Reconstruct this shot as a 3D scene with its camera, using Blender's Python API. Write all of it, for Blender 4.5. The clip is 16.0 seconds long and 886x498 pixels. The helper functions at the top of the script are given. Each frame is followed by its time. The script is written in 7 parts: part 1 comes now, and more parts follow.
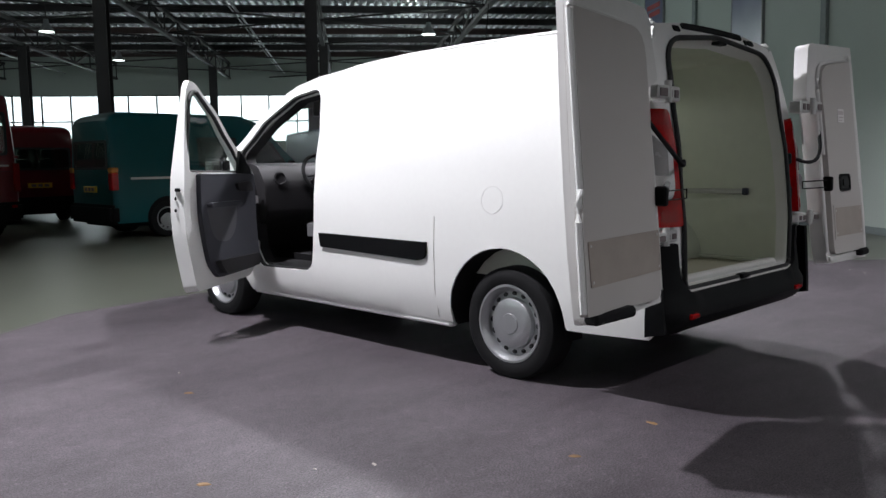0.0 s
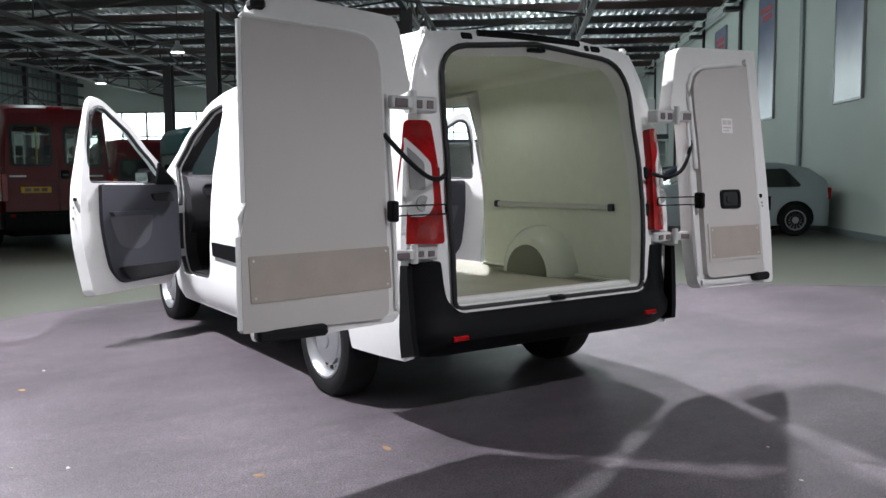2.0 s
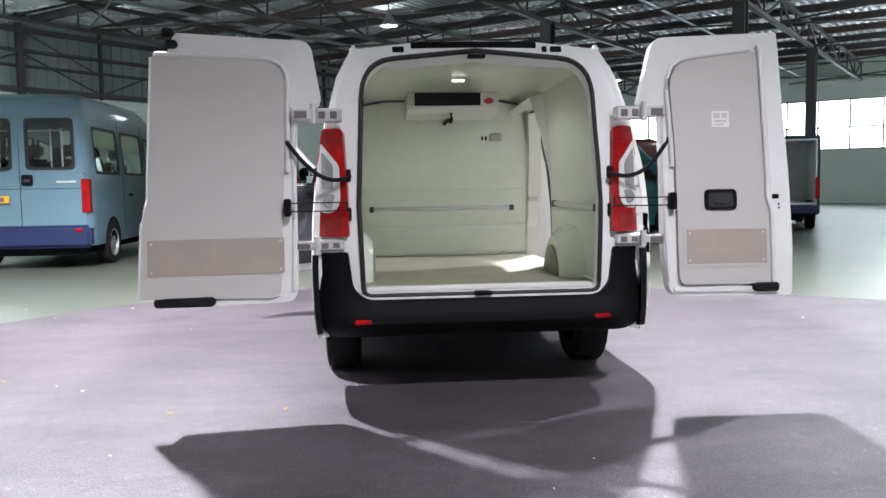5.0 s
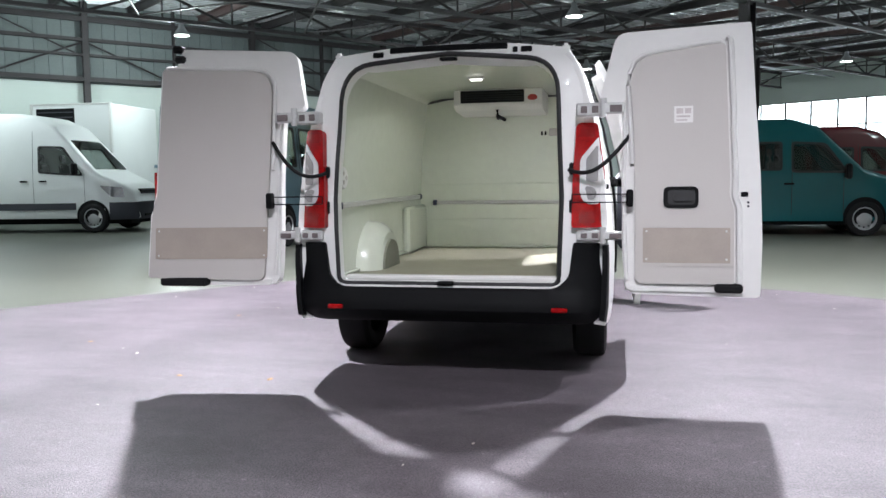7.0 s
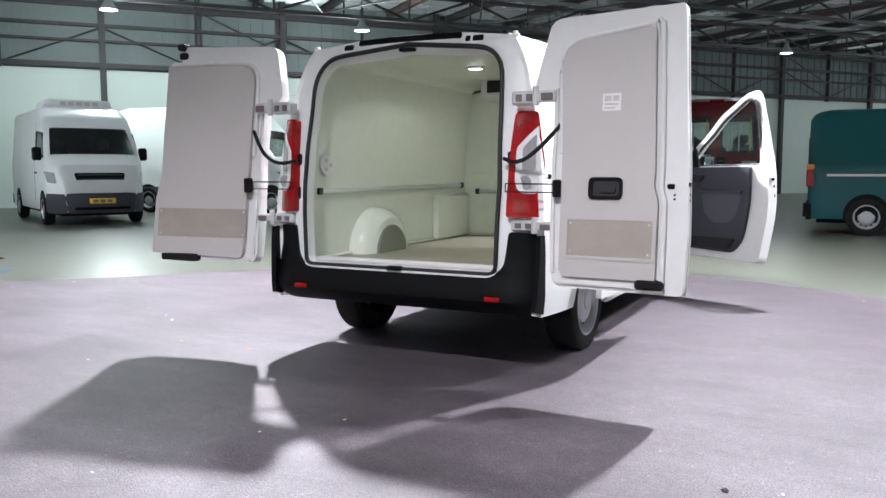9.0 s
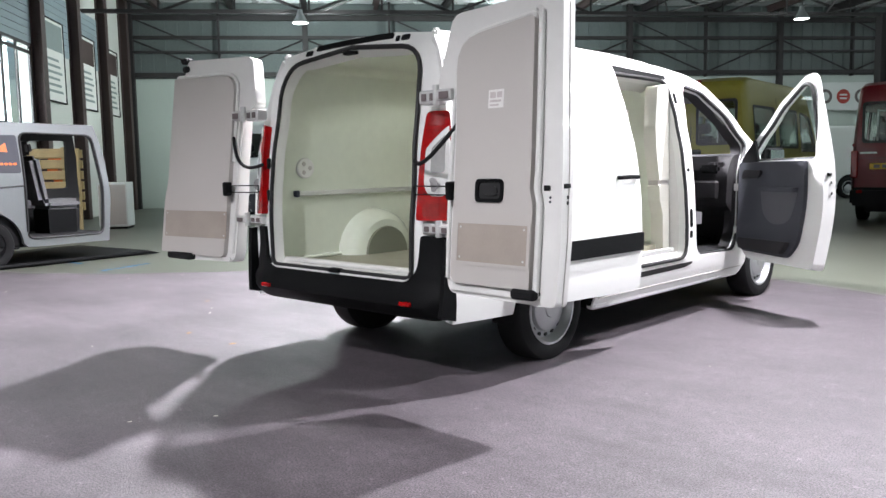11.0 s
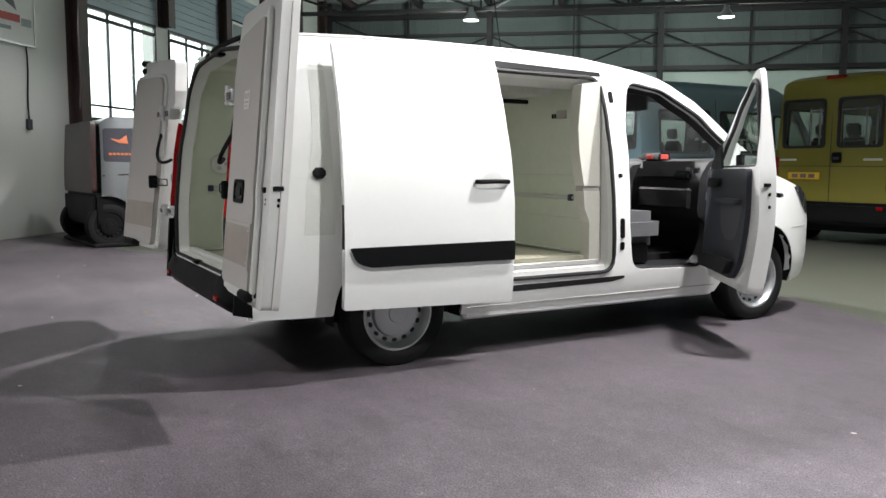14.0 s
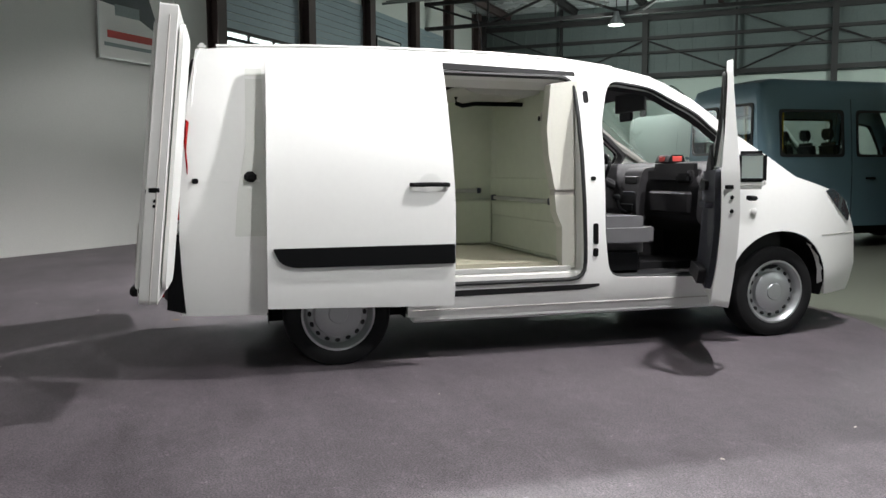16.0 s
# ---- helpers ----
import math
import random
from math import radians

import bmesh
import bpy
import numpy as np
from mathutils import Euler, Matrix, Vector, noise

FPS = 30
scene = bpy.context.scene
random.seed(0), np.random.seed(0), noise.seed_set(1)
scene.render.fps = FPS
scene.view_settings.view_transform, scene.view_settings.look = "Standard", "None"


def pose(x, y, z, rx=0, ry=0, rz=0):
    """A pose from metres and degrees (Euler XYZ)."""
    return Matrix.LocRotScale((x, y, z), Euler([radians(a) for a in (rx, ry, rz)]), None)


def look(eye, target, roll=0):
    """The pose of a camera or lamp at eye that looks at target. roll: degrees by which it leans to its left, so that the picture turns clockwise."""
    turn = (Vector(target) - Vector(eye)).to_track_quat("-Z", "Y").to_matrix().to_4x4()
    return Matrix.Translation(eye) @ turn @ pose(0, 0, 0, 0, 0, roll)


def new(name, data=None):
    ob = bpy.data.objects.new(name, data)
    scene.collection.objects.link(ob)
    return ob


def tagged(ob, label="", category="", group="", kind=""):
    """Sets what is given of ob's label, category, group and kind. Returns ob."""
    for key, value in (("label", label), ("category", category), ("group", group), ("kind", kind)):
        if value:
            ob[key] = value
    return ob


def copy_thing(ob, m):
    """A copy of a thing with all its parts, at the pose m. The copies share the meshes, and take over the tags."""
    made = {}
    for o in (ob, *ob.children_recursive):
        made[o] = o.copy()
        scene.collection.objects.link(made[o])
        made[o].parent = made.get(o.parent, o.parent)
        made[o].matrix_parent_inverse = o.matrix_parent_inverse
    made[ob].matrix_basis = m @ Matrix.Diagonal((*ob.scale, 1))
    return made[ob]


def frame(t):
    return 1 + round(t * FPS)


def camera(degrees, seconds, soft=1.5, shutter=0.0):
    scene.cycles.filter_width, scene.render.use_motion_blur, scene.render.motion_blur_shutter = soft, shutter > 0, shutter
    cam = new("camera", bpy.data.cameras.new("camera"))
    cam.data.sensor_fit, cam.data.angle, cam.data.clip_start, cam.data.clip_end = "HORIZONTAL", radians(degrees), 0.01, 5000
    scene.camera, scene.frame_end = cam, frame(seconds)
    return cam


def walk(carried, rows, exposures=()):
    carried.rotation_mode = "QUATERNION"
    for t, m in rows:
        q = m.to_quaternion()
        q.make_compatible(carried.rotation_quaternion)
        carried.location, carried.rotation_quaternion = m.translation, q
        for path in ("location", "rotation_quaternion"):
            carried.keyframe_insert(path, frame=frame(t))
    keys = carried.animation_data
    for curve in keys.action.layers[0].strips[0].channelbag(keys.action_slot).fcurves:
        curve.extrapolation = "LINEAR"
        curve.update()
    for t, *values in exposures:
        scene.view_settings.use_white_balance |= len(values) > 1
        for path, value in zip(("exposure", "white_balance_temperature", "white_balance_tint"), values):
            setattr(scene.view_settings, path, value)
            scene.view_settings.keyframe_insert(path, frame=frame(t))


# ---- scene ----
cam = camera(56.7, 16.0)
PATH = [
    (0, (-4.424, -4.451, 1.245), (-3.013, -3.049, 1.036), -0.8),
    (0.5, (-3.958, -4.802, 1.215), (-2.625, -3.323, 1.031), -0.8),
    (1, (-3.626, -5.1, 1.22), (-2.349, -3.571, 1.042), -0.5),
    (1.5, (-3.242, -5.363, 1.226), (-2.04, -3.774, 1.047), -0.6),
    (2, (-2.856, -5.637, 1.229), (-1.751, -3.98, 1.053), -0.5),
    (2.5, (-2.48, -5.864, 1.186), (-1.474, -4.143, 1.032), -0.3),
    (3, (-2.127, -6.034, 1.196), (-1.221, -4.257, 1.038), -0.5),
    (3.5, (-1.826, -6.209, 1.167), (-1.117, -4.344, 1.027), -0.5),
    (6, (0.225, -7.03, 1.21), (0.117, -5.039, 1.044), -1.1),
    (6.5, (0.545, -7.035, 1.212), (0.304, -5.057, 1.041), -0.9),
    (7, (0.951, -7.006, 1.207), (0.541, -5.057, 1.031), -0.8),
    (7.5, (1.366, -6.954, 1.178), (0.78, -5.049, 1.005), -0.6),
    (8, (1.709, -6.892, 1.182), (0.972, -5.042, 0.997), -0.2),
    (8.5, (2.097, -6.726, 1.174), (1.287, -4.907, 0.985), -0.2),
    (9, (2.449, -6.598, 1.184), (1.545, -4.825, 0.988), -0.1),
    (11.5, (4.114, -5.212, 1.209), (2.673, -3.839, 1.008), -0.8),
    (12, (4.368, -4.922, 1.231), (2.88, -3.602, 1.026), -0.2),
    (12.5, (4.683, -4.571, 1.232), (3.123, -3.337, 1.03), -0.3),
    (13, (4.895, -4.259, 1.221), (3.277, -3.101, 1.021), -0.1),
    (13.5, (5.069, -3.944, 1.205), (3.393, -2.87, 1.007), 0.0),
    (14, (5.235, -3.604, 1.213), (3.502, -2.627, 1.007), 0.2),
    (14.5, (5.401, -3.299, 1.215), (3.596, -2.463, 1.007), 0.0),
    (15, (5.508, -2.956, 1.202), (3.642, -2.266, 0.998), -0.1),
    (15.5, (5.645, -2.628, 1.161), (3.762, -1.979, 0.977), -0.0),
    (16, (5.826, -2.192, 1.167), (3.909, -1.65, 0.987), -0.3),
]
walk(cam, [(t, look(eye, target, roll)) for t, eye, target, roll in PATH],
     exposures=[(0, -2.06, 6450, 10), (1.5, -1.35, 6400, 10), (3.5, -0.6, 6350, 12), (6, -0.46, 6300, 12), (9.2, -0.46, 6300, 12), (11.4, -0.48, 6550, 10), (12.5, -0.92, 6700, 8), (14.5, -1.47, 6750, 6), (16, -1.72, 6750, 6)])

# ---------------- light ----------------
HU, HV = Vector((0.63, 0.777, 0.0)), Vector((-0.777, 0.63, 0.0))   # the hall's two axes


def hall(u, v, z=0.0):
    return HU * u + HV * v + Vector((0, 0, z))


HALL_TURN = math.degrees(math.atan2(0.777, 0.63))

world = bpy.data.worlds.new("world")
scene.world = world
world.use_nodes = True
wn = world.node_tree.nodes
sky = wn.new("ShaderNodeTexSky")
sky.sky_type, sky.sun_disc = "NISHITA", False
sky.sun_elevation, sky.sun_rotation = radians(35), radians(200)
world.node_tree.links.new(sky.outputs[0], wn["Background"].inputs[0])
wn["Background"].inputs[1].default_value = 0.12


def lamp(name, kind, place, energy, colour=(1, 1, 1), **more):
    data = bpy.data.lights.new(name, kind)
    data.energy, data.color = energy, colour
    ob = new(name, data)
    ob.location = place
    for key, value in more.items():
        if key == "size":
            data.size = value
        elif key == "size_y":
            data.shape, data.size_y = "RECTANGLE", value
        elif key == "radius":
            data.shadow_soft_size = value
        elif key == "turn":
            ob.matrix_world = value
    return ob


LAMP_Z = 5.2
# last lamp: unseen, added behind the van to brighten its rear doors
NEAR_LAMPS = [(-3.0, 0.6, 0.84), (2.0, 1.4, 0.62), (4.5, 0.0, 0.28), (-6.9, -1.2, 0.09), (1.2, -7.4, 0.24)]
HALL_LAMPS = [(4.24, 17.4, 800), (-2.67, 16.9, 1050), (11.2, 9.2, 130), (19.3, 9.4, 130), (26, 9.2, 150), (11.3, -1.8, 300), (19.6, -1.8, 600), (27.5, -1.8, 560), (11.5, 16, 90), (19.5, 16, 90), (27, 16, 130)]
for lx, ly, power in NEAR_LAMPS:
    bay = lamp("bay_light", "SPOT", (lx, ly, LAMP_Z - 0.25), 7700 * power, (0.955, 0.94, 1.0), radius=0.09)
    bay.data.spot_size, bay.data.spot_blend = radians(131), 0.42
for lu, lv, watts in HALL_LAMPS:
    lamp("bay_light", "POINT", hall(lu, lv, LAMP_Z - 0.3), watts, (0.86, 1.0, 0.97), radius=0.2)
# the small lamp under the roof of the load bay
cargo = lamp("cargo_light", "SPOT", (0.0, -1.29, 1.83), 9, (0.97, 1.0, 0.95), radius=0.04)
cargo.data.spot_size, cargo.data.spot_blend = radians(165), 0.3
# daylight at the strip windows
lamp("window_light", "AREA", (0, 0, 0), 800, (0.85, 0.93, 1.0), size=26, size_y=2.0,
     turn=look(hall(39.0, 6, 3.9), hall(20, 6, 2.0)))
lamp("window_light", "AREA", (0, 0, 0), 170, (0.85, 0.93, 1.0), size=5.0, size_y=1.9,
     turn=look(hall(-8.3, 9.5, 3.15), hall(0, 9.5, 2.6)))

# ---------------- materials ----------------


def nodes_of(name):
    m = bpy.data.materials.new(name)
    m.use_nodes = True
    return m, m.node_tree.nodes, m.node_tree.links, m.node_tree.nodes["Principled BSDF"]


def surface(name, colour, rough=0.5, metal=0.0, fine=60.0, broad=2.0, vary=0.12, bump=0.0, coat=0.0, second=None, spec=0.5, patch=0.5):
    """A surface with fine grain and broad blotches between colour and second."""
    m, n, l, p = nodes_of(name)
    second = second or tuple(c * (1 - 2 * vary) for c in colour)
    co = n.new("ShaderNodeTexCoord")
    a, b = n.new("ShaderNodeTexNoise"), n.new("ShaderNodeTexNoise")
    a.inputs["Scale"].default_value, b.inputs["Scale"].default_value = fine, broad
    a.inputs["Detail"].default_value = b.inputs["Detail"].default_value = 4
    l.new(co.outputs["Object"], a.inputs["Vector"]), l.new(co.outputs["Object"], b.inputs["Vector"])
    mix = n.new("ShaderNodeMix")
    mix.data_type = "FLOAT"
    mix.inputs[0].default_value = patch
    l.new(a.outputs[0], mix.inputs[2]), l.new(b.outputs[0], mix.inputs[3])
    ramp = n.new("ShaderNodeMapRange")
    ramp.inputs["From Min"].default_value, ramp.inputs["From Max"].default_value = 0.3, 0.7
    l.new(mix.outputs[0], ramp.inputs["Value"])
    col = n.new("ShaderNodeMix")
    col.data_type = "RGBA"
    col.inputs[6].default_value, col.inputs[7].default_value = (*colour, 1), (*second, 1)
    l.new(ramp.outputs[0], col.inputs[0])
    l.new(col.outputs[2], p.inputs["Base Color"])
    rr = n.new("ShaderNodeMapRange")
    rr.inputs["To Min"].default_value, rr.inputs["To Max"].default_value = max(0.02, rough - 0.06), min(1, rough + 0.06)
    l.new(b.outputs[0], rr.inputs["Value"])
    l.new(rr.outputs[0], p.inputs["Roughness"])
    p.inputs["Metallic"].default_value = metal
    p.inputs["Specular IOR Level"].default_value = spec
    p.inputs["Coat Weight"].default_value = coat
    p.inputs["Coat Roughness"].default_value = 0.06
    if bump:
        bp = n.new("ShaderNodeBump")
        bp.inputs["Strength"].default_value, bp.inputs["Distance"].default_value = bump, 0.004
        l.new(a.outputs[0], bp.inputs["Height"])
        l.new(bp.outputs[0], p.inputs["Normal"])
    return m


def glow(name, colour, strength):
    m, n, l, p = nodes_of(name)
    e = n.new("ShaderNodeEmission")
    e.inputs[0].default_value, e.inputs[1].default_value = (*colour, 1), strength
    l.new(e.outputs[0], n["Material Output"].inputs[0])
    return m


def glass(name, colour=(0.9, 0.97, 0.94), rough=0.0):
    m, n, l, p = nodes_of(name)
    p.inputs["Base Color"].default_value = (*colour, 1)
    p.inputs["Roughness"].default_value = rough
    p.inputs["Transmission Weight"].default_value = 1.0
    p.inputs["IOR"].default_value = 1.45
    return m


def felt(name, low, high):
    """Trodden needle felt: fibre grain, mottling, broad worn patches and pale drag marks."""
    m, n, l, p = nodes_of(name)
    co = n.new("ShaderNodeTexCoord")

    def noise(scale, detail, stretch=(1, 1, 1), turn=0.0, rough=0.6):
        mp, t = n.new("ShaderNodeMapping"), n.new("ShaderNodeTexNoise")
        mp.inputs["Scale"].default_value, mp.inputs["Rotation"].default_value = stretch, (0, 0, turn)
        t.inputs["Scale"].default_value, t.inputs["Detail"].default_value, t.inputs["Roughness"].default_value = scale, detail, rough
        l.new(co.outputs["Object"], mp.inputs[0]), l.new(mp.outputs[0], t.inputs["Vector"])
        return t.outputs[0]

    def mix(a, b, f):
        x = n.new("ShaderNodeMix")
        x.data_type, x.inputs[0].default_value = "FLOAT", f
        l.new(a, x.inputs[2]), l.new(b, x.inputs[3])
        return x.outputs[0]
    grain, mottle, worn, drag = noise(120, 3), noise(11, 6, rough=0.75), noise(0.8, 5), noise(0.9, 6, (1, 3.2, 1), 1.1, 0.7)
    def spread(x, a, b, lo, hi):
        r = n.new("ShaderNodeMapRange")
        for key, val in (("From Min", a), ("From Max", b), ("To Min", lo), ("To Max", hi)):
            r.inputs[key].default_value = val
        l.new(x, r.inputs["Value"])
        return r.outputs[0]

    def times(a, b):
        x = n.new("ShaderNodeMath")
        x.operation = "MULTIPLY"
        l.new(a, x.inputs[0]), l.new(b, x.inputs[1])
        return x.outputs[0]
    col = n.new("ShaderNodeMix")
    col.data_type = "RGBA"
    col.inputs[6].default_value, col.inputs[7].default_value = (*low, 1), (*high, 1)
    l.new(spread(mix(worn, drag, 0.5), 0.36, 0.64, 0, 1), col.inputs[0])
    fibre = times(times(spread(grain, 0.36, 0.66, 0.35, 1.65), spread(mottle, 0.34, 0.66, 0.72, 1.28)), spread(noise(34, 2), 0.62, 0.74, 1.0, 1.7))
    tint = n.new("ShaderNodeVectorMath")
    tint.operation = "SCALE"
    l.new(col.outputs[2], tint.inputs[0]), l.new(fibre, tint.inputs["Scale"])
    l.new(tint.outputs[0], p.inputs["Base Color"])
    rr = n.new("ShaderNodeMapRange")
    rr.inputs["To Min"].default_value, rr.inputs["To Max"].default_value = 0.42, 0.62
    l.new(mottle, rr.inputs["Value"]), l.new(rr.outputs[0], p.inputs["Roughness"])
    p.inputs["Specular IOR Level"].default_value = 0.5
    bp = n.new("ShaderNodeBump")
    bp.inputs["Strength"].default_value, bp.inputs["Distance"].default_value = 0.9, 0.006
    l.new(mix(grain, mottle, 0.3), bp.inputs["Height"]), l.new(bp.outputs[0], p.inputs["Normal"])
    return m


WHITE = surface("white_paint", (0.80, 0.80, 0.78), 0.45, vary=0.015, coat=0.1, fine=30)
INNER_WHITE = surface("white_inner_paint", (0.74, 0.73, 0.71), 0.4, vary=0.03, coat=0.2, fine=20)
LINER = surface("polyester_liner", (0.78, 0.82, 0.71), 0.24, vary=0.04, fine=14, broad=1.5, bump=0.05, coat=0.3)
PANEL = surface("insulated_panel", (0.50, 0.472, 0.448), 0.5, vary=0.025, fine=150, broad=2.5, bump=0.03)
KICK = surface("kick_plate", (0.40, 0.345, 0.30), 0.45, vary=0.12, fine=260, broad=6, bump=0.1)
CARGO_FLOOR = surface("cargo_floor_coat", (0.36, 0.345, 0.26), 0.6, vary=0.12, fine=220, broad=3, bump=0.25)
BLACK_PLASTIC = surface("black_plastic", (0.005, 0.0053, 0.006), 0.55, spec=0.12, vary=0.15, fine=300, bump=0.08)
GREY_PLASTIC = surface("grey_trim_plastic", (0.054, 0.056, 0.069), 0.7, spec=0.3, vary=0.1, fine=300, bump=0.1)
DASH = surface("dash_plastic", (0.022, 0.021, 0.023), 0.62, spec=0.25, vary=0.1, fine=300, bump=0.1)
CLOTH = surface("grey_seat_cloth", (0.13, 0.128, 0.135), 0.9, vary=0.2, fine=400, bump=0.3)
RUBBER = surface("rubber", (0.012, 0.012, 0.013), 0.75, spec=0.2, vary=0.2, fine=120, bump=0.1)
SEAL = surface("seal_rubber", (0.012, 0.012, 0.013), 0.6, vary=0.1)
STEEL_RIM = surface("silver_wheel_paint", (0.44, 0.45, 0.46), 0.34, 0.7, vary=0.05, fine=80)
HINGE_METAL = surface("hinge_metal", (0.66, 0.66, 0.65), 0.32, 0.35, vary=0.1, fine=80)
CHROME = surface("bright_metal", (0.72, 0.72, 0.72), 0.22, 1.0, vary=0.06, fine=100)
ALU = surface("aluminium_rail", (0.66, 0.66, 0.64), 0.4, 0.4, vary=0.05, fine=120)
RED_LENS = surface("red_lens", (0.44, 0.006, 0.007), 0.16, vary=0.3, spec=0.3, fine=120, broad=14)
LENS_GREY = surface("grey_reflector", (0.36, 0.35, 0.35), 0.25, 0.2, vary=0.12, coat=0.6, fine=160, broad=20)
DEEP_RED = surface("deep_red_lens", (0.30, 0.003, 0.004), 0.2, vary=0.2, coat=0.4, fine=160, broad=18)
CLEAR_LENS = surface("clear_lens", (0.74, 0.73, 0.72), 0.14, 0.0, vary=0.06, coat=0.7, fine=140, broad=10)
PAPER = surface("white_sticker", (0.79, 0.77, 0.75), 0.6, vary=0.04)
INK = surface("printed_ink", (0.16, 0.13, 0.13), 0.6, vary=0.1)
RED_INK = surface("red_print", (0.5, 0.05, 0.04), 0.55, vary=0.1)
BLUE_CAP = surface("dark_end_cap", (0.03, 0.035, 0.06), 0.5, vary=0.1)
GLASS = glass("clear_glass")
DARK_GLASS = surface("tinted_glass", (0.010, 0.013, 0.013), 0.05, vary=0.1, spec=0.5, coat=0.1)
MIRROR = surface("mirror_glass", (0.85, 0.87, 0.88), 0.03, 1.0, vary=0.01)
UNDER = surface("underbody", (0.010, 0.010, 0.011), 0.85, spec=0.15, vary=0.2)
CARPET = felt("dark_carpet", (0.056, 0.047, 0.054), (0.126, 0.108, 0.121))
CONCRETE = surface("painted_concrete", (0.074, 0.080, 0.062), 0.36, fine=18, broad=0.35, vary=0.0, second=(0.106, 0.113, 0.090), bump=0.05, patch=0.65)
WALL_PAINT = surface("pale_wall_paint", (0.56, 0.62, 0.58), 0.7, fine=45, broad=0.5, vary=0.06, bump=0.06)
WALL_WHITE = surface("white_wall_paint", (0.66, 0.66, 0.63), 0.75, fine=45, broad=0.5, vary=0.05, bump=0.06)
DECK = surface("galvanised_deck", (0.80, 0.81, 0.84), 0.27, 0.55, fine=30, broad=0.8, vary=0.15)
BEAM = surface("dark_steel", (0.035, 0.030, 0.032), 0.6, 0.2, fine=30, broad=1.5, vary=0.2)
BROWN_STEEL = surface("brown_steel", (0.07, 0.042, 0.040), 0.6, 0.1, fine=30, broad=1.5, vary=0.15)
SHEET = surface("wall_cladding", (0.26, 0.30, 0.30), 0.55, 0.1, fine=20, broad=0.5, vary=0.12)
UPPER_SHEET = surface("upper_cladding", (0.15, 0.175, 0.175), 0.6, 0.1, fine=20, broad=0.5, vary=0.14)
BLIND = surface("blue_grey_cladding", (0.30, 0.36, 0.40), 0.5, 0.1, fine=30, broad=0.8, vary=0.1)
VAN_FRAME = surface("pale_frame_paint", (0.55, 0.56, 0.56), 0.5, vary=0.05)
TINT = glass("tinted_pane", (0.42, 0.46, 0.44))
PANE = glass("vehicle_pane", (0.70, 0.76, 0.73))
FIXTURE = surface("lamp_housing", (0.30, 0.31, 0.32), 0.45, 0.4, vary=0.1)
LAMP_FACE = glow("lamp_face", (0.93, 1.0, 0.97), 14)
DAY_PANE = glow("daylight_pane", (0.88, 0.94, 1.0), 10.0)

# ---------------- mesh helpers ----------------


warp = []


def part(name, bm, material, parent=None, label="", smooth=35):
    """Links a bmesh as one mesh object under a thing or a part."""
    me = bpy.data.meshes.new(name)
    for height in warp:
        for v in bm.verts:
            v.co.z = height(v.co.z)
    bmesh.ops.recalc_face_normals(bm, faces=bm.faces[:])
    bm.to_mesh(me)
    bm.free()
    me.materials.append(material)
    if smooth:
        me.polygons.foreach_set("use_smooth", [True] * len(me.polygons))
        me.set_sharp_from_angle(angle=radians(smooth))
    ob = new(name, me)
    if parent:
        ob.parent = parent
    if label:
        ob["label"] = label
    return ob


def thing(name, label, category, group="", m=None):
    ob = tagged(new(name), label, category, group)
    if m:
        ob.matrix_basis = m
    return ob


def setting(name, bm, material, label="", smooth=0):
    return tagged(part(name, bm, material, None, label, smooth), label, kind="structure")


def box(bm, x0, x1, y0, y1, z0, z1, bevel=0.0, m=None, seg=1):
    made = bmesh.ops.create_cube(bm, size=1.0)["verts"]
    for v in made:
        v.co = Vector(((x0 + x1) / 2 + v.co.x * (x1 - x0), (y0 + y1) / 2 + v.co.y * (y1 - y0), (z0 + z1) / 2 + v.co.z * (z1 - z0)))
    if bevel:
        edges = list({e for v in made for e in v.link_edges})
        got = bmesh.ops.bevel(bm, geom=edges, offset=bevel, segments=seg, affect="EDGES")
        made = list({v for f in got["faces"] for v in f.verts} | {v for v in made if v.is_valid})
    if m:
        for v in made:
            v.co = m @ v.co
    return made


def tube(bm, points, r, n=10, caps=True):
    """A round bar along points."""
    points = [Vector(p) for p in points]
    rings = []
    for i, p in enumerate(points):
        d = (points[min(i + 1, len(points) - 1)] - points[max(i - 1, 0)]).normalized()
        s = d.orthogonal().normalized() if abs(d.z) > 0.98 else d.cross(Vector((0, 0, 1))).normalized()
        w = d.cross(s)
        rings.append([bm.verts.new(p + (s * math.cos(6.28319 * k / n) + w * math.sin(6.28319 * k / n)) * r) for k in range(n)])
    for a, b in zip(rings, rings[1:]):
        for k in range(n):
            bm.faces.new((a[k], a[(k + 1) % n], b[(k + 1) % n], b[k]))
    if caps:
        bm.faces.new(rings[0][::-1]), bm.faces.new(rings[-1])


def lathe(bm, profile, n=32, m=None, close=False):
    """Turns (radius, height) pairs about the z axis of m."""
    m = m or Matrix()
    rings = []
    for r, h in profile:
        if r < 1e-5:
            rings.append([bm.verts.new(m @ Vector((0, 0, h)))])
        else:
            rings.append([bm.verts.new(m @ Vector((r * math.cos(6.28319 * k / n), r * math.sin(6.28319 * k / n), h))) for k in range(n)])
    pairs = list(zip(rings, rings[1:])) + ([(rings[-1], rings[0])] if close else [])
    for a, b in pairs:
        for k in range(n):
            q = [a[k % len(a)], a[(k + 1) % len(a)], b[(k + 1) % len(b)], b[k % len(b)]]
            q = list(dict.fromkeys(q))
            if len(q) > 2:
                bm.faces.new(q)


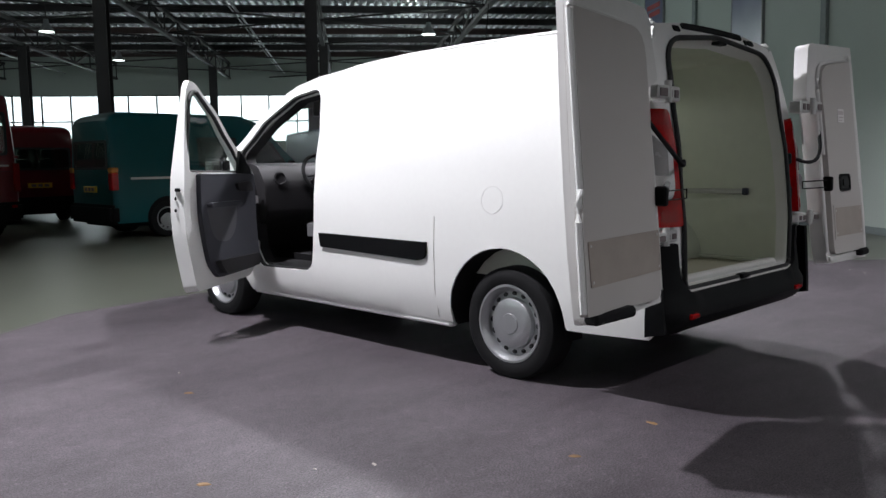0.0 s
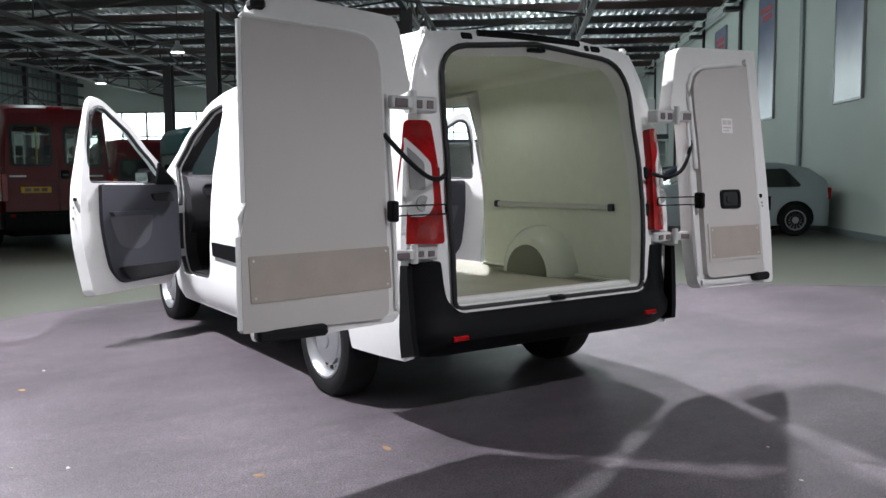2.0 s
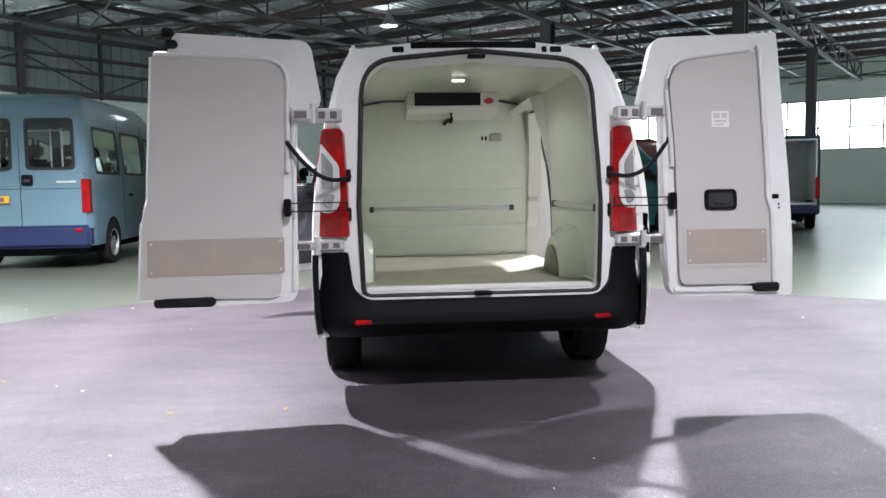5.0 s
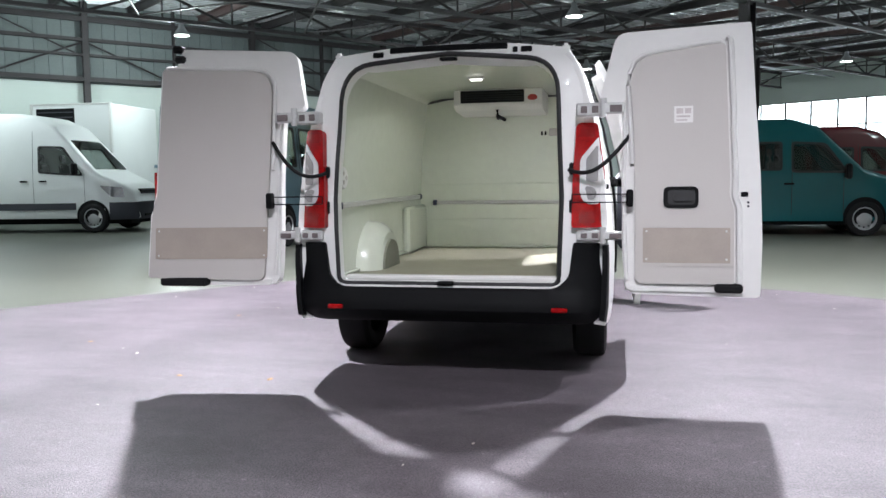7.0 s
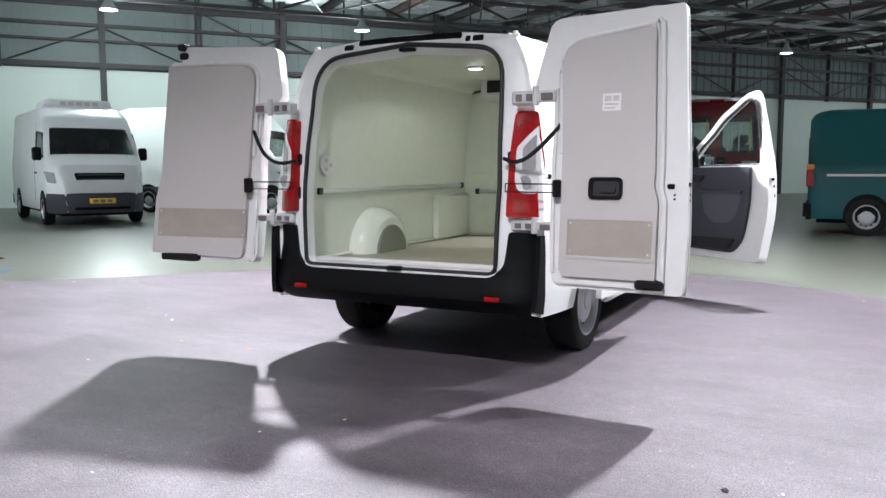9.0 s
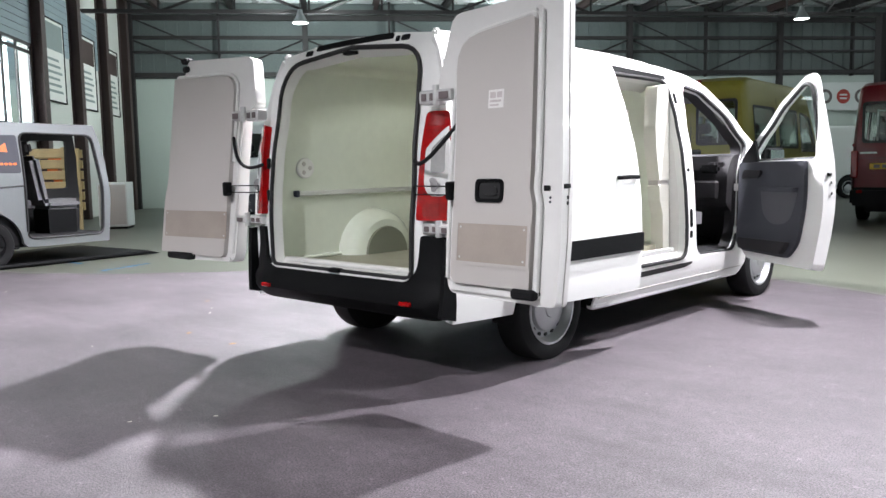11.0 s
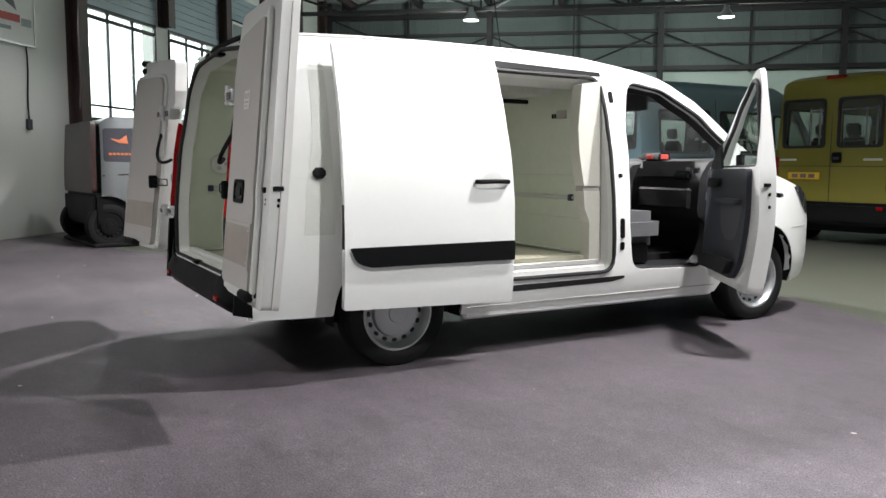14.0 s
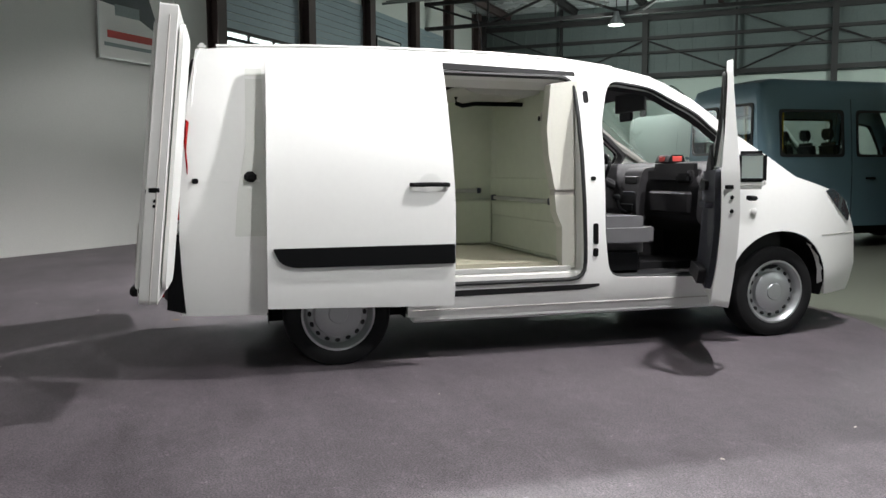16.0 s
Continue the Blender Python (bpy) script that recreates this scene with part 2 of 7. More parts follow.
def prism(bm, outline, fn, depth):
    """A solid: outline points (a, b) mapped by fn, pushed along the vector depth."""
    a = [bm.verts.new(fn(*p)) for p in outline]
    b = [bm.verts.new(v.co + Vector(depth)) for v in a]
    bm.faces.new(a), bm.faces.new(b[::-1])
    for k in range(len(a)):
        j = (k + 1) % len(a)
        bm.faces.new((a[k], a[j], b[j], b[k]))


def rounded(outline, r, n=4):
    """The outline with its corners rounded; r may be one radius or one per corner."""
    out, k = [], len(outline)
    for i, p in enumerate(outline):
        p, a, b = Vector(p), Vector(outline[i - 1]), Vector(outline[(i + 1) % k])
        ri = r[i] if isinstance(r, (list, tuple)) else r
        ri = min(ri, 0.49 * (a - p).length, 0.49 * (b - p).length)
        if ri < 1e-4:
            out.append(tuple(p))
            continue
        s, e = p + (a - p).normalized() * ri, p + (b - p).normalized() * ri
        for j in range(n + 1):
            t = j / n
            out.append(tuple(s * (1 - t) ** 2 + p * 2 * t * (1 - t) + e * t * t))
    return out


def inside(p, poly):
    x, y, hit = p[0], p[1], False
    for i in range(len(poly)):
        (ax, ay), (bx, by) = poly[i - 1], poly[i]
        if (ay > y) != (by > y) and x < (bx - ax) * (y - ay) / (by - ay) + ax:
            hit = not hit
    return hit


def dense(poly, step):
    out = []
    for i in range(len(poly)):
        a, b = Vector(poly[i]), Vector(poly[(i + 1) % len(poly)])
        k = max(1, int((b - a).length / step + 0.5))
        out += [tuple(a.lerp(b, j / k)) for j in range(k)]
    return out


def sheet(bm, outer, holes, fn, thick, step=0.1):
    """A curved panel: a flat outline with holes, meshed and mapped by fn(a, b), with a wall of that thickness behind it."""
    from mathutils.geometry import delaunay_2d_cdt
    loops = [dense(outer, step)] + [dense(h, step) for h in holes]
    pts, edges = [], []
    for lp in loops:
        s = len(pts)
        pts += [Vector(p) for p in lp]
        edges += [(s + i, s + (i + 1) % len(lp)) for i in range(len(lp))]
    xs, ys = [p.x for p in pts], [p.y for p in pts]
    rim = list(pts)
    ia, ib = int((max(xs) - min(xs)) / step) + 1, int((max(ys) - min(ys)) / step) + 1
    for i in range(ia):
        for j in range(ib):
            p = Vector((min(xs) + (i + 0.5 + 0.21 * (j % 2)) * step, min(ys) + (j + 0.5) * step))
            if inside(p, loops[0]) and not any(inside(p, h) for h in loops[1:]) and min((p - q).length for q in rim) > 0.45 * step:
                pts.append(p)
    vs, es, fs, *_ = delaunay_2d_cdt(pts, edges, [], 0, 1e-5)
    keep = []
    for f in fs:
        c = sum((vs[i] for i in f), Vector((0, 0))) / len(f)
        if inside(c, loops[0]) and not any(inside(c, h) for h in loops[1:]):
            keep.append(f)
    front, back = {}, {}
    e = 1e-3
    for i in {i for f in keep for i in f}:
        a, b = vs[i]
        p = Vector(fn(a, b))
        nrm = (Vector(fn(a + e, b)) - p).cross(Vector(fn(a, b + e)) - p).normalized()
        front[i] = bm.verts.new(p)
        if thick:
            back[i] = bm.verts.new(p - nrm * thick)
    count = {}
    for f in keep:
        bm.faces.new([front[i] for i in f])
        if thick:
            bm.faces.new([back[i] for i in reversed(f)])
        for k in range(len(f)):
            key = (f[k - 1], f[k])
            count[tuple(sorted(key))] = count.get(tuple(sorted(key)), []) + [key]
    if thick:
        for both in count.values():
            if len(both) == 1:
                i, j = both[0]
                bm.faces.new((front[j], front[i], back[i], back[j]))


def lerp_table(table, t):
    if t <= table[0][0]:
        return table[0][1]
    for (a, va), (b, vb) in zip(table, table[1:]):
        if t <= b:
            s = (t - a) / (b - a)
            s = s * s * (3 - 2 * s) * 0.35 + s * 0.65
            return va + (vb - va) * s
    return table[-1][1]

# ---------------- the hall ----------------
U0, U1, V0, V1, DECK_Z = -8.5, 36.0, -7.7, 22.0, 6.7
HALL = Matrix(((0.63, -0.777, 0, 0), (0.777, 0.63, 0, 0), (0, 0, 1, 0), (0, 0, 0, 1)))


def hbox(bm, u0, u1, v0, v1, z0, z1, bevel=0.0):
    box(bm, u0, u1, v0, v1, z0, z1, bevel, HALL)


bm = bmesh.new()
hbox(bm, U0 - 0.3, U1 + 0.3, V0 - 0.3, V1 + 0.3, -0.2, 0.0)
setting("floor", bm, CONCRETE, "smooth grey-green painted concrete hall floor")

# dark show carpet with a rounded far edge, running to the window wall
edge = [(7.3, -2.3), (6.3, -1.25), (5.2, -0.15), (4.0, 0.85), (2.7, 1.75), (1.5, 2.38), (0.4, 2.78), (-0.7, 2.86), (-1.8, 2.68), (-2.9, 1.9), (-3.9, 0.75),
        (-4.75, -0.3), (-5.6, -1.15), (-6.7, -1.85), (-8.2, -2.25), (-9.9, -2.6)]
edge += [tuple(hall(-8.48, 5.0)[:2]), tuple(hall(-8.48, -7.68)[:2]), tuple(hall(3.2, -7.68)[:2])]
bm = bmesh.new()
prism(bm, edge, lambda a, b: Vector((a, b, 0.001)), (0, 0, 0.007))
setting("carpet", bm, CARPET, "dark grey-brown needle-felt carpet round the van")

# the wall with tall posters
bm = bmesh.new()
hbox(bm, U0 - 0.3, U1 + 0.3, V0 - 0.3, V0, 0, DECK_Z)
setting("wall_east", bm, WALL_PAINT, "pale green painted hall wall")
bm = bmesh.new()
hbox(bm, 4.0, U1, V0, V0 + 0.02, 0, 0.12)
setting("baseboard", bm, SHEET, "grey painted skirting along the pale wall")
for pu in (2.3, 7.7, 13.3, 18.6, 23.4, 28.4, 33.6):
    bm = bmesh.new()
    hbox(bm, pu - 0.09, pu + 0.09, V0, V0 + 0.07, 0, DECK_Z, 0.01)
    for z in (5.9, 6.15):
        hbox(bm, pu - 0.16, pu + 0.16, V0 + 0.07, V0 + 0.5, z, z + 0.1)
    setting("wall_post", bm, SHEET if pu < 18 else BEAM, "painted steel wall post")


def gradient(name, low, high, z0, z1, extra=0.0):
    """A printed sheet that fades from one colour to another up its height."""
    m, n, l, p = nodes_of(name)
    co, sep, ramp, mix, ns = (n.new("ShaderNodeTexCoord"), n.new("ShaderNodeSeparateXYZ"), n.new("ShaderNodeMapRange"), n.new("ShaderNodeMix"), n.new("ShaderNodeTexNoise"))
    mix.data_type = "RGBA"
    l.new(co.outputs["Object"], sep.inputs[0])
    ns.inputs["Scale"].default_value = 1.3
    l.new(co.outputs["Object"], ns.inputs["Vector"])
    ad = n.new("ShaderNodeMath")
    ad.operation = "MULTIPLY_ADD"
    ad.inputs[1].default_value = extra
    l.new(ns.outputs[0], ad.inputs[0]), l.new(sep.outputs[2], ad.inputs[2])
    ramp.inputs["From Min"].default_value, ramp.inputs["From Max"].default_value = z0, z1
    l.new(ad.outputs[0], ramp.inputs["Value"]), l.new(ramp.outputs[0], mix.inputs[0])
    mix.inputs[6].default_value, mix.inputs[7].default_value = (*low, 1), (*high, 1)
    l.new(mix.outputs[2], p.inputs["Base Color"])
    p.inputs["Roughness"].default_value = 0.3
    return m


BANNER = gradient("banner_print", (0.62, 0.64, 0.72), (0.16, 0.18, 0.30), 3.0, 5.4, 0.9)
for k, pu in enumerate((10.6, 16.0, 20.9, 25.6, 30.8)):
    t = thing("wall_banner", "tall printed banner in a thin frame on the wall", "banner", "banners on the pale wall")
    bm = bmesh.new()
    hbox(bm, pu - 0.66, pu + 0.66, V0 + 0.03, V0 + 0.05, 2.65, 5.75)
    part("sheet", bm, BANNER, t, "blue-grey to white printed sheet", 0)
    bm = bmesh.new()
    for a, b, c, d in ((-0.7, -0.66, 2.61, 5.79), (0.66, 0.7, 2.61, 5.79), (-0.66, 0.66, 2.61, 2.65), (-0.66, 0.66, 5.75, 5.79)):
        hbox(bm, pu + a, pu + b, V0 + 0.0, V0 + 0.06, c, d)
    part("frame", bm, FIXTURE, t, "thin grey frame", 0)
    if k:
        bm = bmesh.new()
        hbox(bm, pu - 0.45, pu + 0.5, V0 + 0.05, V0 + 0.054, 5.35, 5.48)
        hbox(bm, pu - 0.45, pu + 0.35, V0 + 0.05, V0 + 0.054, 5.15, 5.28)
        part("heading", bm, RED_INK, t, "red printed bars", 0)

# the wall with windows
WINS = [(7.45, 10.15), (10.7, 13.15)]
WZ0, WZ1 = 2.0, 4.1
bm = bmesh.new()
hbox(bm, U0 - 0.3, U0, V0 - 0.3, WINS[0][0], 0, DECK_Z)
hbox(bm, U0 - 0.3, U0, WINS[0][1], WINS[1][0], 0, DECK_Z)
hbox(bm, U0 - 0.3, U0, WINS[1][1], V1 + 0.3, 0, DECK_Z)
for a, b in WINS:
    hbox(bm, U0 - 0.3, U0, a, b, 0, WZ0)
    hbox(bm, U0 - 0.3, U0, a, b, WZ1, DECK_Z)
setting("wall_south", bm, WALL_WHITE, "off-white painted block wall")
bm = bmesh.new()
hbox(bm, U0 - 1.2, U0 - 1.15, 4.0, 15.0, 1.0, 5.5)
setting("backdrop", bm, DAY_PANE, "bright overcast daylight outside the windows")
for k, (a, b) in enumerate(WINS):
    bm = bmesh.new()
    hbox(bm, U0 - 0.03, U0 + 0.03, a, b, WZ0, WZ0 + 0.06)
    hbox(bm, U0 - 0.03, U0 + 0.03, a, b, WZ1 - 0.06, WZ1)
    for j in range(4):
        v = a + 0.03 + (b - a - 0.06) * j / 3
        hbox(bm, U0 - 0.03, U0 + 0.03, v - 0.02, v + 0.02, WZ0 + 0.06, WZ1 - 0.06)
    hbox(bm, U0 - 0.025, U0 + 0.025, a, b, WZ0 + 0.26, WZ0 + 0.3)
    hbox(bm, U0 - 0.025, U0 + 0.025, a, b, WZ1 - 0.24, WZ1 - 0.17)
    w = setting(f"window_{k + 1}", bm, BEAM, "steel window with narrow panes and bright daylight")
    for j in range(3):
        bm = bmesh.new()
        v = a + 0.05 + (b - a - 0.06) * j / 3
        hbox(bm, U0 - 0.004, U0 + 0.004, v, v + (b - a) / 3 - 0.07, WZ0 + 0.06, WZ1 - 0.06)
        g = part("pane", bm, GLASS, w, "", 0)
        g.visible_shadow = False
    bm = bmesh.new()
    hbox(bm, U0 - 0.1, U0 + 0.06, a - 0.05, b + 0.05, WZ0 - 0.06, WZ0)
    part("window_sill", bm, SHEET, w, "", 0)
bm = bmesh.new()
for a, b in ((7.4, 10.2), (10.6, 13.2), (13.5, 15.9), (16.3, 18.5)):
    for j in range(9):
        z = 4.1 + j * 0.16
        hbox(bm, U0, U0 + 0.03, a, b, z, z + 0.145)
setting("wall_cladding", bm, BLIND, "blue-grey ribbed cladding above the windows")
for pv in (7.2, 10.42, 13.35, 16.1, 18.7, 21.2):
    bm = bmesh.new()
    # between the windows, pale wall stands in for the column's daylit lower part
    low = WZ1 if pv == 10.42 else 0
    hbox(bm, U0, U0 + 0.26, pv - 0.03, pv + 0.03, low, DECK_Z)
    hbox(bm, U0, U0 + 0.03, pv - 0.14, pv + 0.14, low, DECK_Z)
    hbox(bm, U0 + 0.23, U0 + 0.262, pv - 0.14, pv + 0.14, low, DECK_Z)
    setting("wall_column", bm, BROWN_STEEL, "brown steel I-section wall column")


def wall_poster(v0, v1, z0, z1, dark, label):
    t = thing("wall_poster", label, "poster", "posters on the window wall")
    bm = bmesh.new()
    hbox(bm, U0 + 0.035, U0 + 0.05, v0, v1, z0, z1)
    part("sheet", bm, PAPER, t, "white printed sheet", 0)
    bm = bmesh.new()
    r = 0.035
    for a, b, c, d in ((v0 - r, v0, z0 - r, z1 + r), (v1, v1 + r, z0 - r, z1 + r), (v0, v1, z0 - r, z0), (v0, v1, z1, z1 + r)):
        hbox(bm, U0 + 0.03, U0 + 0.07, a, b, c, d, 0.005)
    part("frame", bm, BLACK_PLASTIC if dark else ALU, t, "thin frame", 0)
    return t


t = wall_poster(4.33, 6.13, 3.12, 4.75, False, "large framed poster with a dark photo and a red bar")
bm = bmesh.new()
prism(bm, [(4.35, 4.73), (4.35, 4.0), (4.93, 3.95), (5.73, 3.62), (5.48, 4.2), (5.38, 4.73)], lambda a, b: HALL @ Vector((U0 + 0.051, a, b)), HALL.to_3x3() @ Vector((0.003, 0, 0)))
part("picture", bm, surface("poster_photo", (0.06, 0.07, 0.08), 0.4, broad=4, vary=0.3), t, "dark grey printed photo", 0)
bm = bmesh.new()
hbox(bm, U0 + 0.051, U0 + 0.055, 4.5, 5.8, 3.44, 3.56)
part("bar", bm, RED_INK, t, "red printed bar", 0)
bm = bmesh.new()
hbox(bm, U0 + 0.055, U0 + 0.058, 4.68, 5.23, 3.82, 4.0)
part("caption", bm, SHEET, t, "small grey text bar", 0)
for a, b, c, d in ((4.43, 5.58, 3.3, 3.36), (5.83, 6.08, 3.4, 3.52)):
    bm = bmesh.new()
    hbox(bm, U0 + 0.051, U0 + 0.054, a, b, c, d)
    part("caption", bm, SHEET, t, "small grey text bar", 0)
for v0, v1 in ((13.95, 15.35), (16.75, 18.05), (19.2, 20.5)):
    t = wall_poster(v0, v1, 2.95, 4.85, True, "framed poster with text lines and a dark picture")
    bm = bmesh.new()
    hbox(bm, U0 + 0.051, U0 + 0.054, v0 + 0.06, v1 - 0.06, 4.15, 4.78)
    part("picture", bm, BROWN_STEEL if v0 > 14 else SHEET, t, "dark printed picture", 0)
    bm = bmesh.new()
    for j in range(6):
        hbox(bm, U0 + 0.051, U0 + 0.054, v0 + 0.15, v1 - 0.2 - 0.1 * (j % 3), 3.15 + j * 0.15, 3.21 + j * 0.15)
    part("text_lines", bm, SHEET, t, "grey text bars", 0)
t = thing("wall_cable", "thin cable with a plug hanging down the white wall", "cable")
bm = bmesh.new()
tube(bm, [hall(U0 + 0.03, 5.95 + 0.02 * math.sin(j), 3.1 - j * 0.2) for j in range(7)], 0.012, 6)
part("cable", bm, BLACK_PLASTIC, t)
bm = bmesh.new()
hbox(bm, U0 + 0.01, U0 + 0.07, 5.88, 5.98, 1.75, 1.92, 0.01)
part("plug", bm, GREY_PLASTIC, t)

# the far wall behind the white vans
bm = bmesh.new()
hbox(bm, U0 - 0.3, U1 + 0.3, V1, V1 + 0.3, 0, 4.25)
setting("wall_west", bm, WALL_PAINT, "pale painted lower wall behind the parked vans")
bm = bmesh.new()
hbox(bm, U0 - 0.3, U1 + 0.3, V1, V1 + 0.3, 4.25, DECK_Z)
for j in range(110):
    hbox(bm, U0 + j * 0.4, U0 + j * 0.4 + 0.06, V1 - 0.03, V1, 4.25, DECK_Z)
setting("wall_upper", bm, UPPER_SHEET, "grey-green ribbed upper wall cladding")
bm = bmesh.new()
hbox(bm, U0, U1, V1 - 0.34, V1 - 0.2, 4.28, 4.42)
bracing = setting("wall_bracing", bm, BEAM, "dark steel rails, posts and diagonal bracing on the far wall")
for z, h in ((5.05, 0.07), (5.5, 0.1), (6.1, 0.16)):
    bm = bmesh.new()
    hbox(bm, U0, U1, V1 - 0.34, V1 - 0.2, z, z + h)
    part("rail", bm, BEAM, bracing, "", 0)
for j in range(16):
    u = U0 + 0.2 + j * 2.8
    w = 0.09 if j % 2 == 0 else 0.03
    bm = bmesh.new()
    hbox(bm, u - w, u + w, V1 - 0.36, V1 - 0.18, 4.2 if j % 2 else 0, DECK_Z)
    part("post", bm, BEAM, bracing, "", 0)
    if j < 15:
        lo, hi = (4.35, 5.5) if j % 2 else (5.5, 4.35)
        bm = bmesh.new()
        tube(bm, [hall(u, V1 - 0.27, lo), hall(u + 2.8, V1 - 0.27, hi)], 0.03, 5)
        part("diagonal", bm, BEAM, bracing)
        if j % 3 == 0:
            bm = bmesh.new()
            tube(bm, [hall(u, V1 - 0.27, 6.2), hall(u + 2.8, V1 - 0.27, 5.0)], 0.025, 5)
            part("diagonal", bm, BEAM, bracing)

# the long strip window at the far end
bm = bmesh.new()
hbox(bm, U1, U1 + 0.3, V0 - 0.3, V1 + 0.3, 0, 2.45)
hbox(bm, U1, U1 + 0.3, V0 - 0.3, V1 + 0.3, 4.75, DECK_Z)
setting("wall_north", bm, WALL_PAINT, "far end wall with a long strip window")
bm = bmesh.new()
hbox(bm, U1 + 0.5, U1 + 0.55, V0 - 3, V1 + 3, 1.5, 6.0)
setting("backdrop", bm, DAY_PANE, "bright overcast daylight outside the far windows")
bm = bmesh.new()
for z in (2.45, 3.45, 4.7):
    hbox(bm, U1 + 0.1, U1 + 0.18, V0, V1, z, z + 0.06)
for j in range(23):
    v = V0 + 0.2 + j * 1.36
    hbox(bm, U1 + 0.08, U1 + 0.2, v - 0.03, v + 0.03, 2.45, 4.75)
w = setting("window_3", bm, BEAM, "long strip window with slim mullions and bright daylight")
bm = bmesh.new()
hbox(bm, U1 + 0.135, U1 + 0.142, V0, V1, 2.45, 4.75)
g = part("pane", bm, GLASS, w, "", 0)
g.visible_shadow = False

# glazed office in the far corner with boxes on its roof
bm = bmesh.new()
hbox(bm, 30.0, 35.9, V0 + 0.01, -1.0, 2.75, 2.95)
hbox(bm, 30.0, 35.9, -1.06, -1.0, 0, 2.75)
w = setting("office_front", bm, GREY_PLASTIC, "dark framed glazed office under a flat roof")
bm = bmesh.new()
for v in (-7.62, -6.3, -4.98, -3.66, -2.34, -1.1):
    hbox(bm, 30.0, 30.08, v - 0.03, v + 0.03, 0, 2.75)
for z in (0.0, 0.9, 2.1, 2.68):
    hbox(bm, 30.01, 30.07, V0 + 0.02, -1.06, z, z + (0.3 if z == 0 else 0.06))
part("frame", bm, VAN_FRAME, w, "pale window frame", 0)
for v in (-7.58, -6.26, -4.94, -3.62, -2.3):
    bm = bmesh.new()
    hbox(bm, 30.035, 30.043, v, v + 1.22, 0.3, 2.68)
    g = part("pane", bm, GLASS, w, "", 0)
    g.visible_shadow = False
bm = bmesh.new()
hbox(bm, 33.8, 33.9, V0 + 0.02, -1.08, 0, 2.74)
part("back_wall", bm, WALL_WHITE, w, "white wall inside the office", 0)
for k, (v, h) in enumerate(((-7.0, 1.0), (-5.4, 0.8), (-3.6, 1.1), (-2.1, 0.9))):
    t = thing("office_cabinet", "low wood-toned cupboard inside the glazed office", "cabinet", "office cupboards")
    bm = bmesh.new()
    hbox(bm, 33.2, 33.78, v - 0.55, v + 0.55, 0.0, h, 0.01)
    part("body", bm, KICK, t)
    bm = bmesh.new()
    for d in (-0.53, 0.01):
        hbox(bm, 33.18, 33.2, v + d, v + d + 0.52, 0.06, h - 0.04)
    part("door", bm, PANEL, t)
for j, (u, v, w_, h, mt) in enumerate(((30.6, -7.2, 0.8, 0.55, PAPER), (30.6, -6.3, 0.8, 0.55, KICK), (30.6, -5.4, 0.8, 0.5, PAPER), (30.7, -6.9, 0.7, 1.6, PAPER), (30.6, -4.4, 0.8, 0.5, KICK), (30.8, -3.3, 0.7, 0.9, PAPER))):
    t = thing("cardboard_box", "stacked storage carton on the office roof", "box", "cartons on the office roof")
    d = 0.55 if h > 1.5 else 0.0
    bm = bmesh.new()
    hbox(bm, u - 0.3 + d, u + 0.3 + d, v - w_ / 2, v + w_ / 2, 2.95, 2.95 + h, 0.01)
    part("carton", bm, mt, t)
    bm = bmesh.new()
    hbox(bm, u - 0.04 + d, u + 0.04 + d, v - w_ / 2, v + w_ / 2, 2.95 + h, 2.953 + h)
    part("tape", bm, PANEL, t)

# ceiling: ribbed deck, purlins, lattice girders
bm = bmesh.new()
prof, v = [], V0 - 0.2
while v < V1 + 0.2:
    prof += [(v, DECK_Z), (v + 0.10, DECK_Z), (v + 0.13, DECK_Z + 0.07), (v + 0.24, DECK_Z + 0.07), (v + 0.27, DECK_Z)]
    v += 0.27
a = [bm.verts.new(hall(U0 - 0.2, p, z)) for p, z in prof]
b = [bm.verts.new(hall(U1 + 0.2, p, z)) for p, z in prof]
for i in range(len(prof) - 1):
    if prof[i + 1][0] - prof[i][0] > 1e-6:
        bm.faces.new((a[i], a[i + 1], b[i + 1], b[i]))
setting("ceiling", bm, DECK, "ribbed galvanised steel roof deck")
bm = bmesh.new()
hbox(bm, U0 - 0.3, U1 + 0.3, V0 - 0.3, V1 + 0.3, DECK_Z + 0.08, DECK_Z + 0.2)
setting("ceiling", bm, SHEET, "roof slab above the deck")
for j in range(19):
    u = U0 + 1.1 + j * 2.35
    bm = bmesh.new()
    hbox(bm, u - 0.02, u + 0.02, V0, V1, DECK_Z - 0.22, DECK_Z)
    hbox(bm, u - 0.07, u + 0.07, V0, V1, DECK_Z - 0.24, DECK_Z - 0.21)
    hbox(bm, u - 0.09, u + 0.09, V0, V1, DECK_Z - 0.03, DECK_Z - 0.002)
    setting("roof_purlin", bm, BEAM if j % 3 else BROWN_STEEL, "dark steel roof purlin")


def girder(v):
    bm = bmesh.new()
    lo, hi = DECK_Z - 1.15, DECK_Z - 0.42
    for z in (lo, hi):
        hbox(bm, U0, U1, v - 0.07, v + 0.07, z - 0.05, z + 0.05)
    n = 22
    for j in range(n):
        u0, u1 = U0 + (U1 - U0) * j / n, U0 + (U1 - U0) * (j + 1) / n
        a, b = (lo, hi) if j % 2 else (hi, lo)
        tube(bm, [hall(u0, v, a), hall(u1, v, b)], 0.04, 6)
        tube(bm, [hall(u1, v, lo), hall(u1, v, hi)], 0.03, 6)
    setting("roof_girder", bm, BEAM, "dark lattice roof girder")


